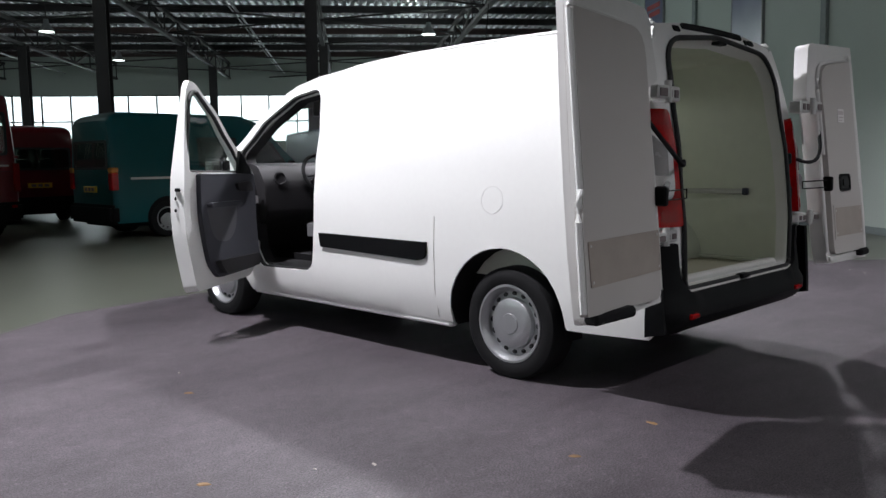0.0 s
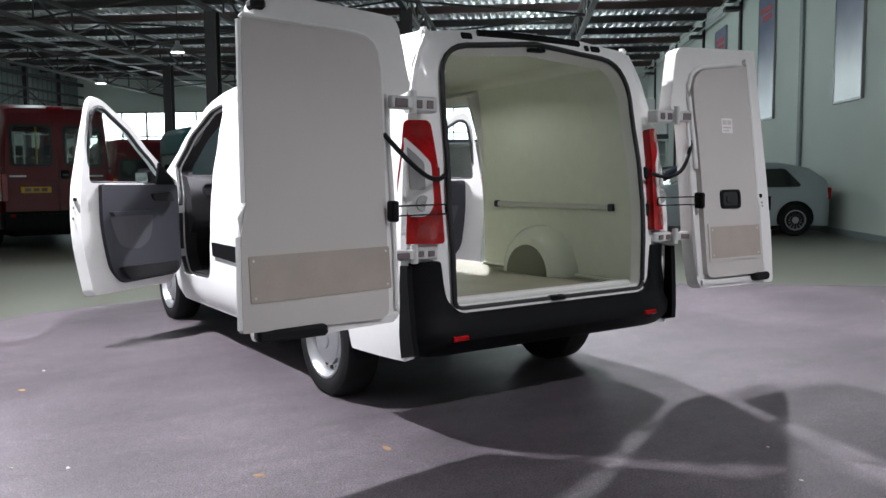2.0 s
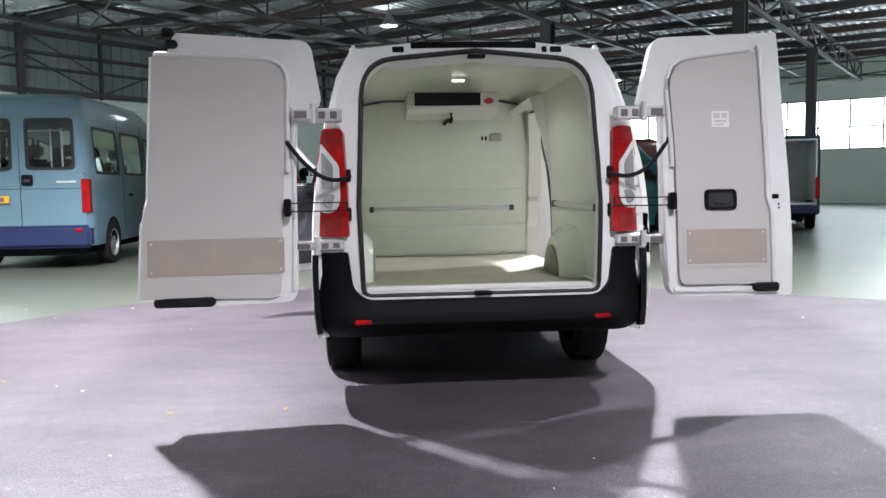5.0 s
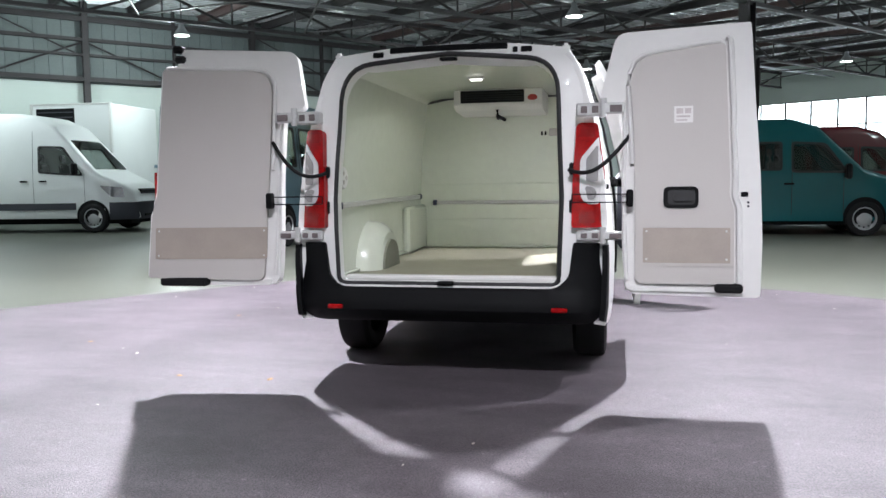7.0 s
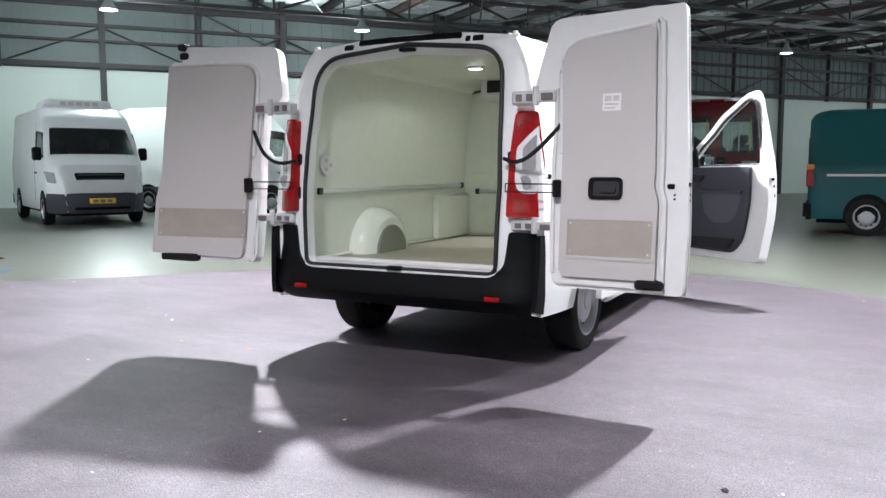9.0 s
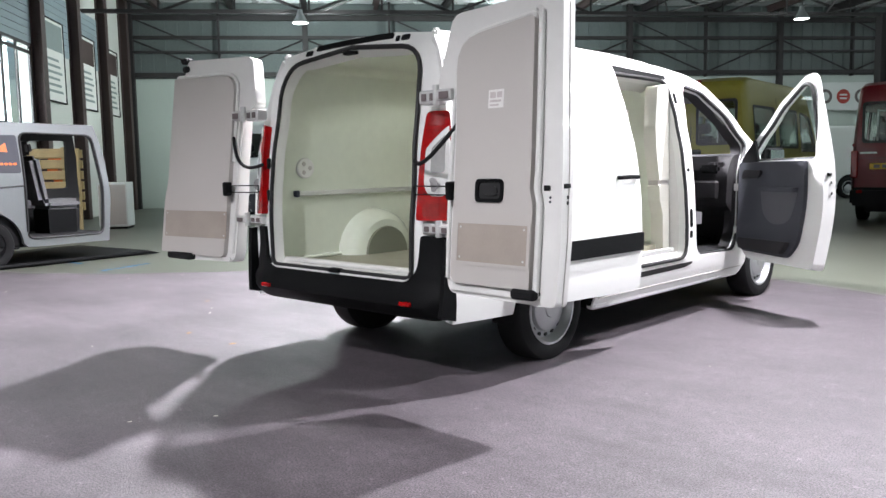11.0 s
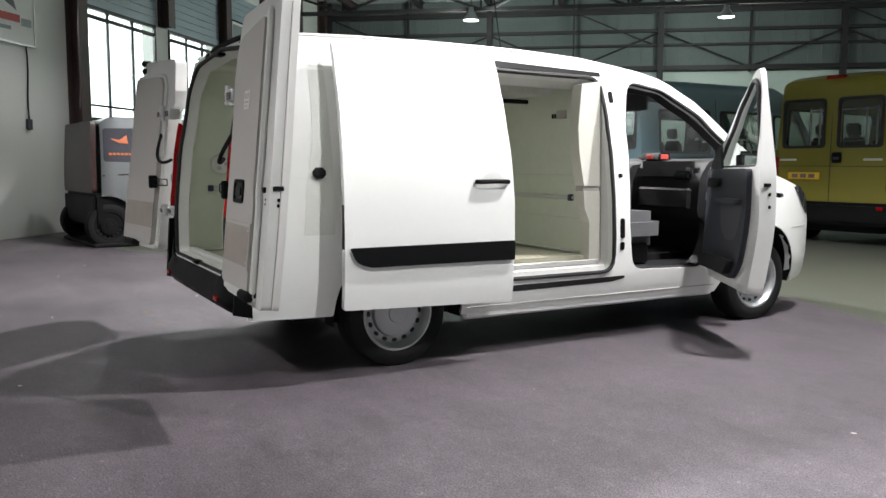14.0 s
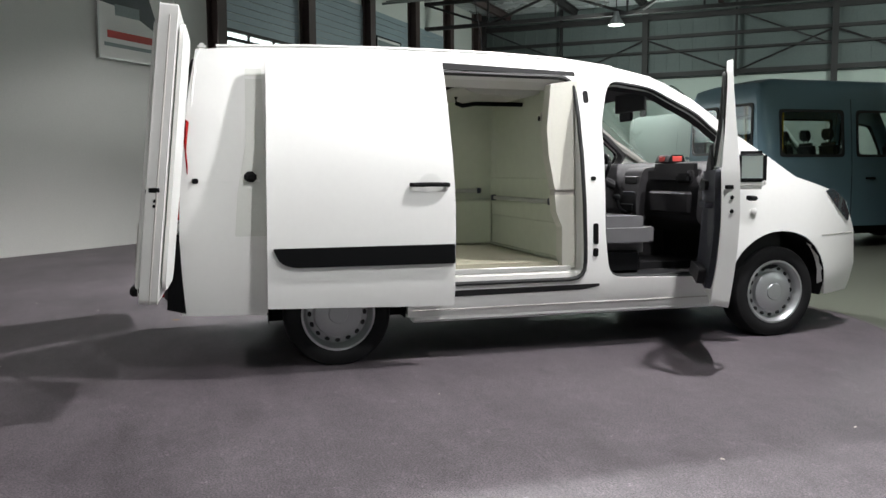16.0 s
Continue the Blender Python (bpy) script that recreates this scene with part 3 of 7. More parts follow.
for v in (-3.2, 1.6, 6.6, 12.0, 17.2):
    girder(v)
bm = bmesh.new()
for j in range(7):
    u = 2.0 + j * 5.0
    tube(bm, [hall(u, -3.2, 5.6), hall(u + 5, 6.6, 5.6)], 0.03, 5)
    tube(bm, [hall(u + 5, -3.2, 5.6), hall(u, 6.6, 5.6)], 0.03, 5)
    tube(bm, [hall(u - 4, 6.6, 5.6), hall(u + 1, 17.2, 5.6)], 0.03, 5)
    tube(bm, [hall(u + 1, 6.6, 5.6), hall(u - 4, 17.2, 5.6)], 0.03, 5)
setting("roof_bracing", bm, BEAM, "thin crossed wind-bracing rods under the roof")
bm = bmesh.new()
for v, z in ((-7.45, 6.05), (3.9, 5.75), (14.4, 5.8)):
    tube(bm, [hall(U0, v, z), hall(U1, v, z)], 0.035, 8)
    tube(bm, [hall(U0, v + 0.2, z + 0.1), hall(U1, v + 0.2, z + 0.1)], 0.02, 6)
setting("ceiling_pipe", bm, FIXTURE, "thin grey service pipes under the roof")
for u, v in ((14.9, 6.6), (15.4, 1.6), (24.5, 6.6), (24.5, 1.6), (24.5, 12.0), (14.9, 17.2), (31, 6.6)):
    bm = bmesh.new()
    hbox(bm, u - 0.15, u + 0.15, v - 0.02, v + 0.02, 0, 5.55)
    hbox(bm, u - 0.17, u - 0.14, v - 0.15, v + 0.15, 0, 5.55)
    hbox(bm, u + 0.14, u + 0.17, v - 0.15, v + 0.15, 0, 5.55)
    hbox(bm, u - 0.25, u + 0.25, v - 0.25, v + 0.25, 0, 0.03)
    setting("hall_column", bm, BEAM, "dark steel I-section hall column")


def bay_lamp():
    t = thing("bay_lamp", "round high-bay lamp hanging from the roof, switched on", "lamp", "lamps under the roof")
    bm = bmesh.new()
    lathe(bm, [(0.0, 0.36), (0.08, 0.36), (0.1, 0.24), (0.13, 0.2), (0.26, 0.03), (0.28, 0.0), (0.265, 0.0), (0.12, 0.17), (0.0, 0.18)], 24, Matrix.Diagonal((0.8, 0.8, 1, 1)))
    part("shade", bm, FIXTURE, t, "grey metal shade")
    bm = bmesh.new()
    lathe(bm, [(0.0, -0.025), (0.16, -0.015), (0.262, 0.004), (0.25, 0.012), (0.0, 0.012)], 24, Matrix.Diagonal((0.8, 0.8, 1, 1)))
    part("lens", bm, LAMP_FACE, t, "glowing white lens")
    bm = bmesh.new()
    tube(bm, [(0, 0, 0.35), (0, 0, DECK_Z - LAMP_Z - 0.02)], 0.015, 6)
    part("rod", bm, BEAM, t, "suspension rod")
    return t


first = None
# the last fixture belongs to the lamp added behind the van
for p in [hall(u, v, LAMP_Z) for u, v, _ in HALL_LAMPS] + [Vector((x, y, LAMP_Z)) for x, y, _ in NEAR_LAMPS]:
    if first is None:
        first = bay_lamp()
        first.matrix_basis = Matrix.Translation(p)
    else:
        copy_thing(first, Matrix.Translation(p))
for u, v in ((2.2, 13.5), (-1.6, 12.8)):
    t = thing("air_heater", "grey box unit hanging under the roof", "heater")
    bm = bmesh.new()
    hbox(bm, u - 0.5, u + 0.5, v - 0.4, v + 0.4, 5.55, 6.05, 0.03)
    part("housing", bm, GREY_PLASTIC, t)
    bm = bmesh.new()
    for j in range(5):
        hbox(bm, u - 0.42, u + 0.42, v - 0.42, v - 0.4, 5.62 + 0.08 * j, 5.65 + 0.08 * j)
    part("grille", bm, BEAM, t)
    for s in (-0.4, 0.4):
        bm = bmesh.new()
        tube(bm, [hall(u + s, v, 6.04), hall(u + s, v, DECK_Z)], 0.012, 5)
        part("hanger", bm, BEAM, t)

# ---------------- the white van ----------------
HEIGHTS = lambda z: 0.973 * z if z < 1.5 else 1.4595 + 1.13 * (z - 1.5)   # true heights of the van's drawing
warp.append(HEIGHTS)
SIDE = [(0.26, 0.885), (0.34, 0.925), (0.5, 0.945), (0.75, 0.95), (1.0, 0.94), (1.3, 0.91), (1.55, 0.86), (1.75, 0.795), (1.86, 0.745), (1.93, 0.685)]
TOP = [(-2.25, 1.90), (-2.0, 1.92), (-1.2, 1.932), (-0.4, 1.925), (0.1, 1.905), (0.45, 1.872), (0.7, 1.825), (1.0, 1.69), (1.35, 1.45), (1.78, 1.17), (2.1, 1.08), (2.34, 0.98)]
REAR = [(0.36, -2.41), (0.9, -2.405), (1.3, -2.37), (1.65, -2.31), (1.85, -2.26), (1.98, -2.19)]


def side(y, z):
    x = lerp_table(SIDE, z)
    if y < -1.9:
        x -= 0.045 * ((-1.9 - y) / 0.55) ** 2
    if y > 1.75:
        x -= 0.33 * ((y - 1.75) / 0.85) ** 2
    return x


def rear_y(x, z):
    return lerp_table(REAR, z) + 0.10 * max(0.0, (abs(x) - 0.66) / 0.26) ** 2.2


def arc(cy, cz, r, a0, a1, n=12):
    return [(cy + r * math.cos(radians(a0 + (a1 - a0) * k / n)), cz + r * math.sin(radians(a0 + (a1 - a0) * k / n))) for k in range(n + 1)]


def loop_tube(bm, pts, r, n=8):
    tube(bm, list(pts) + [pts[0]], r, n, False)


van = thing("white_van", "white panel van with all its doors open, on dark carpet", "van")

side_outline = ([(-2.365, 0.37)] + arc(-1.46, 0.33, 0.435, 176, 2, 16)[0:1] + arc(-1.46, 0.36, 0.425, 178, 0, 18) + [(-1.03, 0.29), (1.20, 0.27)]
                + arc(1.66, 0.36, 0.425, 180, 4, 18) + [(2.12, 0.29), (2.45, 0.30), (2.535, 0.5), (2.49, 0.75), (2.34, 0.98)] + [(y, z) for y, z in TOP[::-1][1:]]
                + [(-2.28, 1.75), (-2.325, 1.5), (-2.36, 1.1), (-2.37, 0.8)])
slide_hole = rounded([(-0.80, 0.50), (0.155, 0.50), (0.13, 1.80), (-0.80, 1.81)], [0.03, 0.11, 0.10, 0.02])
door_hole = rounded([(0.33, 0.50), (1.00, 0.48), (1.10, 0.62), (1.16, 1.10), (1.33, 1.37), (1.02, 1.61), (0.70, 1.755), (0.385, 1.80), (0.30, 1.55), (0.295, 0.80)], [0.10, 0.06, 0.06, 0.06, 0.06, 0.06, 0.06, 0.09, 0.06, 0.06], 4)
fn_r = lambda y, z: Vector((side(y, z), y, z))
fn_l = lambda y, z: Vector((-side(y, z), y, z))
bm = bmesh.new()
sheet(bm, side_outline, [slide_hole, door_hole], fn_r, 0.06, 0.085)
part("side_panel", bm, WHITE, van, "white body side with two door openings")
bm = bmesh.new()
sheet(bm, side_outline, [door_hole], fn_l, -0.06, 0.085)
part("side_panel", bm, WHITE, van, "white closed cargo side")

# roof
def top_z(y):
    return lerp_table(TOP, y)


bm = bmesh.new()
crown = lambda y: 0.034 + 0.028 * min(1.0, max(0.0, (y + 2.2) / 0.8))
sheet(bm, [(-0.7, -2.195), (0.7, -2.195), (0.7, 0.90), (-0.7, 0.90)], [],
      lambda a, y: Vector((a / 0.7 * (side(y, top_z(y)) + 0.002), y, top_z(y) + crown(y) * (1 - (abs(a) / 0.7) ** 2.2))), 0.03, 0.11)
part("roof", bm, WHITE, van)
bm = bmesh.new()
for s in (-1, 1):
    tube(bm, [(s * 0.60, y, top_z(y) + 0.022) for y in (-2.13, -1.6, -1.0, -0.4, 0.1, 0.5)], 0.012, 6)
part("roof_seam", bm, WHITE, van)
# windscreen, bonnet and nose
ws = rounded([(-0.70, 0.90), (0.70, 0.90), (0.80, 1.76), (-0.80, 1.76)], 0.05)
bm = bmesh.new()
sheet(bm, ws, [], lambda x, y: Vector((x, y + 0.10 * (1 - (x / 0.8) ** 2), 1.80 - (y - 0.88) * 0.70)), 0.006, 0.2)
part("windscreen", bm, GLASS, van, "clear windscreen").visible_shadow = False
bm = bmesh.new()
sheet(bm, rounded([(-0.80, 1.74), (0.80, 1.74), (0.70, 2.32), (0.4, 2.46), (-0.4, 2.46), (-0.70, 2.32)], 0.08), [],
      lambda x, y: Vector((x, y, 1.235 - 0.30 * (y - 1.74) - 0.32 * max(0, y - 2.1) ** 1.5 - 0.10 * (abs(x) / 0.8) ** 3)), 0.03, 0.12)
part("bonnet", bm, WHITE, van)
bm = bmesh.new()
sheet(bm, [(-0.65, 0.285), (0.65, 0.285), (0.67, 0.6), (0.64, 1.0), (-0.64, 1.0), (-0.67, 0.6)], [],
      lambda x, z: Vector((x, 2.60 - 0.16 * (abs(x) / 0.72) ** 2.5 - 0.30 * max(0, z - 0.55) ** 1.3, z)), -0.04, 0.12)
part("front_bumper", bm, WHITE, van)
for s in (-1, 1):
    bm = bmesh.new()
    tube(bm, [Vector((s * (side(y, 0.745) + 0.0005), y, 0.745)) for y in (2.02, 2.15, 2.3, 2.46)], 0.003, 5)
    part("bumper_seam", bm, PANEL, van, "bumper joint")
bm = bmesh.new()
sheet(bm, rounded([(-0.45, 0.36), (0.45, 0.36), (0.5, 0.62), (-0.5, 0.62)], 0.05), [],
      lambda x, z: Vector((x, 2.612 - 0.16 * (abs(x) / 0.72) ** 2.5 - 0.30 * max(0, z - 0.55) ** 1.3, z)), -0.01, 0.15)
part("grille", bm, BLACK_PLASTIC, van, "black front grille")
for s in (-1, 1):
    bm = bmesh.new()
    out = rounded([(2.06, 1.07), (2.20, 0.94), (2.36, 0.83), (2.385, 0.89), (2.30, 1.0), (2.14, 1.085)], 0.02)
    sheet(bm, out, [], (lambda y, z: Vector((side(y, z) + 0.008, y, z))) if s > 0 else (lambda y, z: Vector((-side(y, z) - 0.008, y, z))), 0.02 * s, 0.06)
    part("headlight", bm, surface("headlamp_lens", (0.10, 0.11, 0.12), 0.05, 0.5, vary=0.3, coat=0.8), van, "dark clear headlight")
    bm = bmesh.new()
    lathe(bm, [(0.0, 0.0), (0.022, 0.002), (0.026, 0.01), (0.02, 0.014), (0, 0.016)], 16, Matrix.Translation((s * (side(1.42, 0.86) - 0.004), 1.42, 0.93)) @ pose(0, 0, 0, 0, 90 * s, 0))
    part("side_repeater", bm, CLEAR_LENS, van, "round clear side repeater")

# rear frame round the opening
rear_outline = [(-0.885, 0.585), (0.885, 0.585), (0.895, 0.9), (0.875, 1.3), (0.83, 1.58), (0.77, 1.78), (0.69, 1.915), (0.35, 1.952), (0, 1.962), (-0.35, 1.952), (-0.69, 1.915), (-0.77, 1.78), (-0.83, 1.58), (-0.875, 1.3), (-0.895, 0.9)]
rear_hole = rounded([(-0.635, 0.615), (0.635, 0.615), (0.652, 1.1), (0.622, 1.84), (0.0, 1.895), (-0.622, 1.84), (-0.652, 1.1)], [0.05, 0.05, 0, 0.17, 0, 0.17, 0], 6)
fn_rear = lambda x, z: Vector((x, rear_y(x, z), z))
bm = bmesh.new()
sheet(bm, rear_outline, [rear_hole], fn_rear, 0.07, 0.07)
part("rear_frame", bm, WHITE, van, "white rear door frame")
bm = bmesh.new()
big = [(x * 1.012, z + (0.012 if z > 1 else -0.008)) for x, z in rear_hole]
loop_tube(bm, [fn_rear(x, z) + Vector((0, -0.012, 0)) for x, z in dense(big, 0.08)], 0.013)
part("rear_seal", bm, SEAL, van, "black rubber door seal")
bm = bmesh.new()
sheet(bm, rounded([(-0.36, 1.925), (0.34, 1.925), (0.34, 1.95), (-0.36, 1.95)], 0.006), [], lambda x, z: fn_rear(x, z) + Vector((0, -0.012, 0.006 * (1 - (x / 0.36) ** 2))), 0.02, 0.08)
part("roof_trim", bm, BLACK_PLASTIC, van, "black strip at the roof's rear edge")
for x in (-0.43, 0.385, 0.45):
    bm = bmesh.new()
    w = 0.032 if abs(x) > 0.4 else 0.014
    sheet(bm, rounded([(x - w, 1.905), (x + w, 1.905), (x + w, 1.93), (x - w, 1.93)], 0.005), [], lambda a, z: fn_rear(a, z) + Vector((0, -0.008, 0)), 0.015, 0.05)
    part("hinge_cap", bm, BLACK_PLASTIC, van, "small black slot cover")
for s in (-1, 1):
    bm = bmesh.new()
    box(bm, s * 0.675 - 0.022, s * 0.675 + 0.022, rear_y(0.67, 1.91) - 0.012, rear_y(0.67, 1.91) + 0.04, 1.90, 1.935, 0.012, None, 2)
    part("corner_bump", bm, WHITE, van)
# striker plate on the loading sill
bm = bmesh.new()
box(bm, -0.66, 0.66, -2.43, -2.35, 0.575, 0.618, 0.01)
part("load_sill", bm, INNER_WHITE, van, "pale painted loading sill")
bm = bmesh.new()
box(bm, -0.66, 0.66, -2.35, -2.29, 0.60, 0.632, 0.004)
part("sill_plate", bm, ALU, van, "scuffed metal sill edge")
bm = bmesh.new()
box(bm, -0.05, 0.05, -2.45, -2.4, 0.598, 0.624, 0.008)
part("striker", bm, BLACK_PLASTIC, van, "black lock striker")
bm = bmesh.new()
box(bm, -0.05, 0.05, -2.28, -2.23, 1.868, 1.885, 0.006)
part("striker", bm, BLACK_PLASTIC, van, "black lock striker")

bm = bmesh.new()
box(bm, -0.63, 0.63, -2.345, -2.29, 0.598, 0.648, 0.01)
part("sill_step", bm, INNER_WHITE, van, "white step behind the loading sill")

# rear bumper
bump = rounded([(-0.915, 0.845), (-0.725, 0.855), (-0.70, 0.66), (-0.63, 0.588), (0.63, 0.588), (0.70, 0.66), (0.725, 0.855), (0.915, 0.845), (0.905, 0.52), (0.85, 0.375), (-0.85, 0.375), (-0.905, 0.52)],
               [0.01, 0.02, 0.03, 0.05, 0.05, 0.03, 0.02, 0.01, 0.08, 0.08, 0.08, 0.08])


def bump_y(x, z):
    y = -2.445 if z > 0.53 else -2.475 + 0.10 * max(0, (0.47 - z) / 0.1) ** 2
    y += 0.02 * max(0.0, min(1.0, (z - 0.60) / 0.12))
    return y + 0.10 * max(0.0, (abs(x) - 0.68) / 0.235) ** 2.2


bm = bmesh.new()
sheet(bm, bump, [], lambda x, z: Vector((x, bump_y(x, z), z)), 0.05, 0.055)
part("rear_bumper", bm, BLACK_PLASTIC, van, "black plastic rear bumper")
for s in (-1, 1):
    bm = bmesh.new()
    box(bm, s * 0.65 - 0.045, s * 0.65 + 0.045, -2.488, -2.46, 0.458, 0.486, 0.006)
    part("reflector", bm, RED_LENS, van, "red reflector")
    bm = bmesh.new()
    sheet(bm, [(-2.45, 0.41), (-2.345, 0.385), (-2.36, 0.6), (-2.37, 0.84), (-2.42, 0.84)], [], (lambda y, z: Vector((side(y, z) + 0.004, y, z))) if s > 0 else (lambda y, z: Vector((-side(y, z) - 0.004, y, z))), 0.03 * s, 0.06)
    part("bumper_wing", bm, BLACK_PLASTIC, van, "black bumper corner")


# tail lights
def tail_light(s):
    def f(d):
        return lambda x, z: Vector((s * x, rear_y(x, z) - d + 0.03 * max(0, (x - 0.80) / 0.1) ** 2, z))
    bm = bmesh.new()
    sheet(bm, rounded([(0.715, 0.94), (0.895, 0.94), (0.895, 1.25), (0.855, 1.53), (0.74, 1.53), (0.72, 1.2)], [0.02, 0.02, 0.05, 0.02, 0.03, 0]), [], f(0.045), 0.05 * s, 0.04)
    light = part("tail_light", bm, RED_LENS, van, "tall red and clear tail light")
    bm = bmesh.new()
    sheet(bm, rounded([(0.862, 1.455), (0.762, 1.33), (0.758, 1.13), (0.79, 1.072), (0.868, 1.072), (0.876, 1.25)], [0.01, 0.02, 0.05, 0.03, 0.02, 0.02]), [], f(0.049), 0.006 * s, 0.03)
    part("clear_section", bm, CLEAR_LENS, light, "clear indicator lens")
    bm = bmesh.new()
    c = Vector((s * 0.81, rear_y(0.81, 1.12) - 0.050, 1.135))
    lathe(bm, [(0.0, 0.006), (0.012, 0.006), (0.016, 0.003), (0.036, 0.004), (0.04, 0.0)], 20, Matrix.Translation(c) @ pose(0, 0, 0, 90, 0, 0))
    part("bulb_ring", bm, LENS_GREY, light, "round grey reflector")
    bm = bmesh.new()
    sheet(bm, rounded([(0.795, 1.20), (0.858, 1.20), (0.858, 1.41), (0.795, 1.33)], 0.015), [], f(0.053), 0.004 * s, 0.03)
    part("inner_lens", bm, LENS_GREY, light, "grey inner lens")
    for z0, z1 in ((1.455, 1.515), (0.965, 1.03)):
        bm = bmesh.new()
        sheet(bm, rounded([(0.755, z0), (0.845, z0), (0.838, z1), (0.76, z1)], 0.012), [], f(0.048), 0.004 * s, 0.03)
        part("lamp_chamber", bm, DEEP_RED, light, "darker red lamp chamber")
    bm = bmesh.new()
    box(bm, min(s * 0.70, s * 0.73), max(s * 0.70, s * 0.73), -2.4, -2.35, 1.02, 1.10, 0.008)
    part("buffer", bm, RUBBER, van, "black rubber buffer")
    bm = bmesh.new()
    box(bm, min(s * 0.70, s * 0.725), max(s * 0.70, s * 0.725), -2.39, -2.34, 1.24, 1.31, 0.008)
    part("buffer", bm, RUBBER, van, "black rubber buffer")
    for z0, z1 in ((1.555, 1.62), (0.865, 0.925)):
        bm = bmesh.new()
        a, b = sorted((s * 0.74, s * 0.88))
        box(bm, a, b, -2.43, -2.35, z0, z1, 0.008)
        a, b = sorted((s * 0.87, s * 1.0))
        box(bm, a, b, -2.46, -2.415, z0 + 0.008, z1 - 0.004, 0.006)
        lathe(bm, [(0, -0.04), (0.018, -0.04), (0.018, 0.05), (0, 0.05)], 12, Matrix.Translation((s * 0.885, -2.445, (z0 + z1) / 2)))
        part("hinge", bm, HINGE_METAL, van, "bright metal door hinge")
        # dark plates laid on the hinge in place of the pockets' shade
        for x0, x1, y in ((0.765, 0.80, -2.434), (0.825, 0.86, -2.434), (0.92, 0.985, -2.464)):
            bm = bmesh.new()
            a, b = sorted((s * x0, s * x1))
            box(bm, a, b, y - 0.002, y + 0.006, z0 + 0.016, z1 - 0.016, 0.002)
            part("hinge_pocket_shade", bm, INK, van, "dark plate painted as the shade in a hinge pocket")
    bm = bmesh.new()
    tube(bm, [(s * (0.70 + 0.33 * k / 10), -2.43 - 0.06 * math.sin(3.14 * k / 10), 1.27 - 0.05 * math.sin(3.14 * k / 10) * (1 - k / 14) + 0.19 * (k / 10) ** 2.2) for k in range(11)], 0.0115, 8)
    part("check_strap", bm, RUBBER, van, "black door check strap")
    bm = bmesh.new()
    for z in (1.085, 1.13):
        tube(bm, [(s * 0.72, -2.46, z), (s * 1.02, -2.5, z)], 0.004, 6)
    tube(bm, [(s * 0.72, -2.46, 1.085), (s * 0.72, -2.46, 1.13)], 0.004, 6)
    part("check_wire", bm, BLACK_PLASTIC, van, "thin wire door stay")
    bm = bmesh.new()
    a, b = sorted((s * 1.01, s * 1.045))
    box(bm, a, b, -2.53, -2.47, 1.06, 1.155, 0.008)
    part("door_catch", bm, BLACK_PLASTIC, van, "black door catch")


tail_light(-1), tail_light(1)


# rear doors, swung right back
warp.clear()


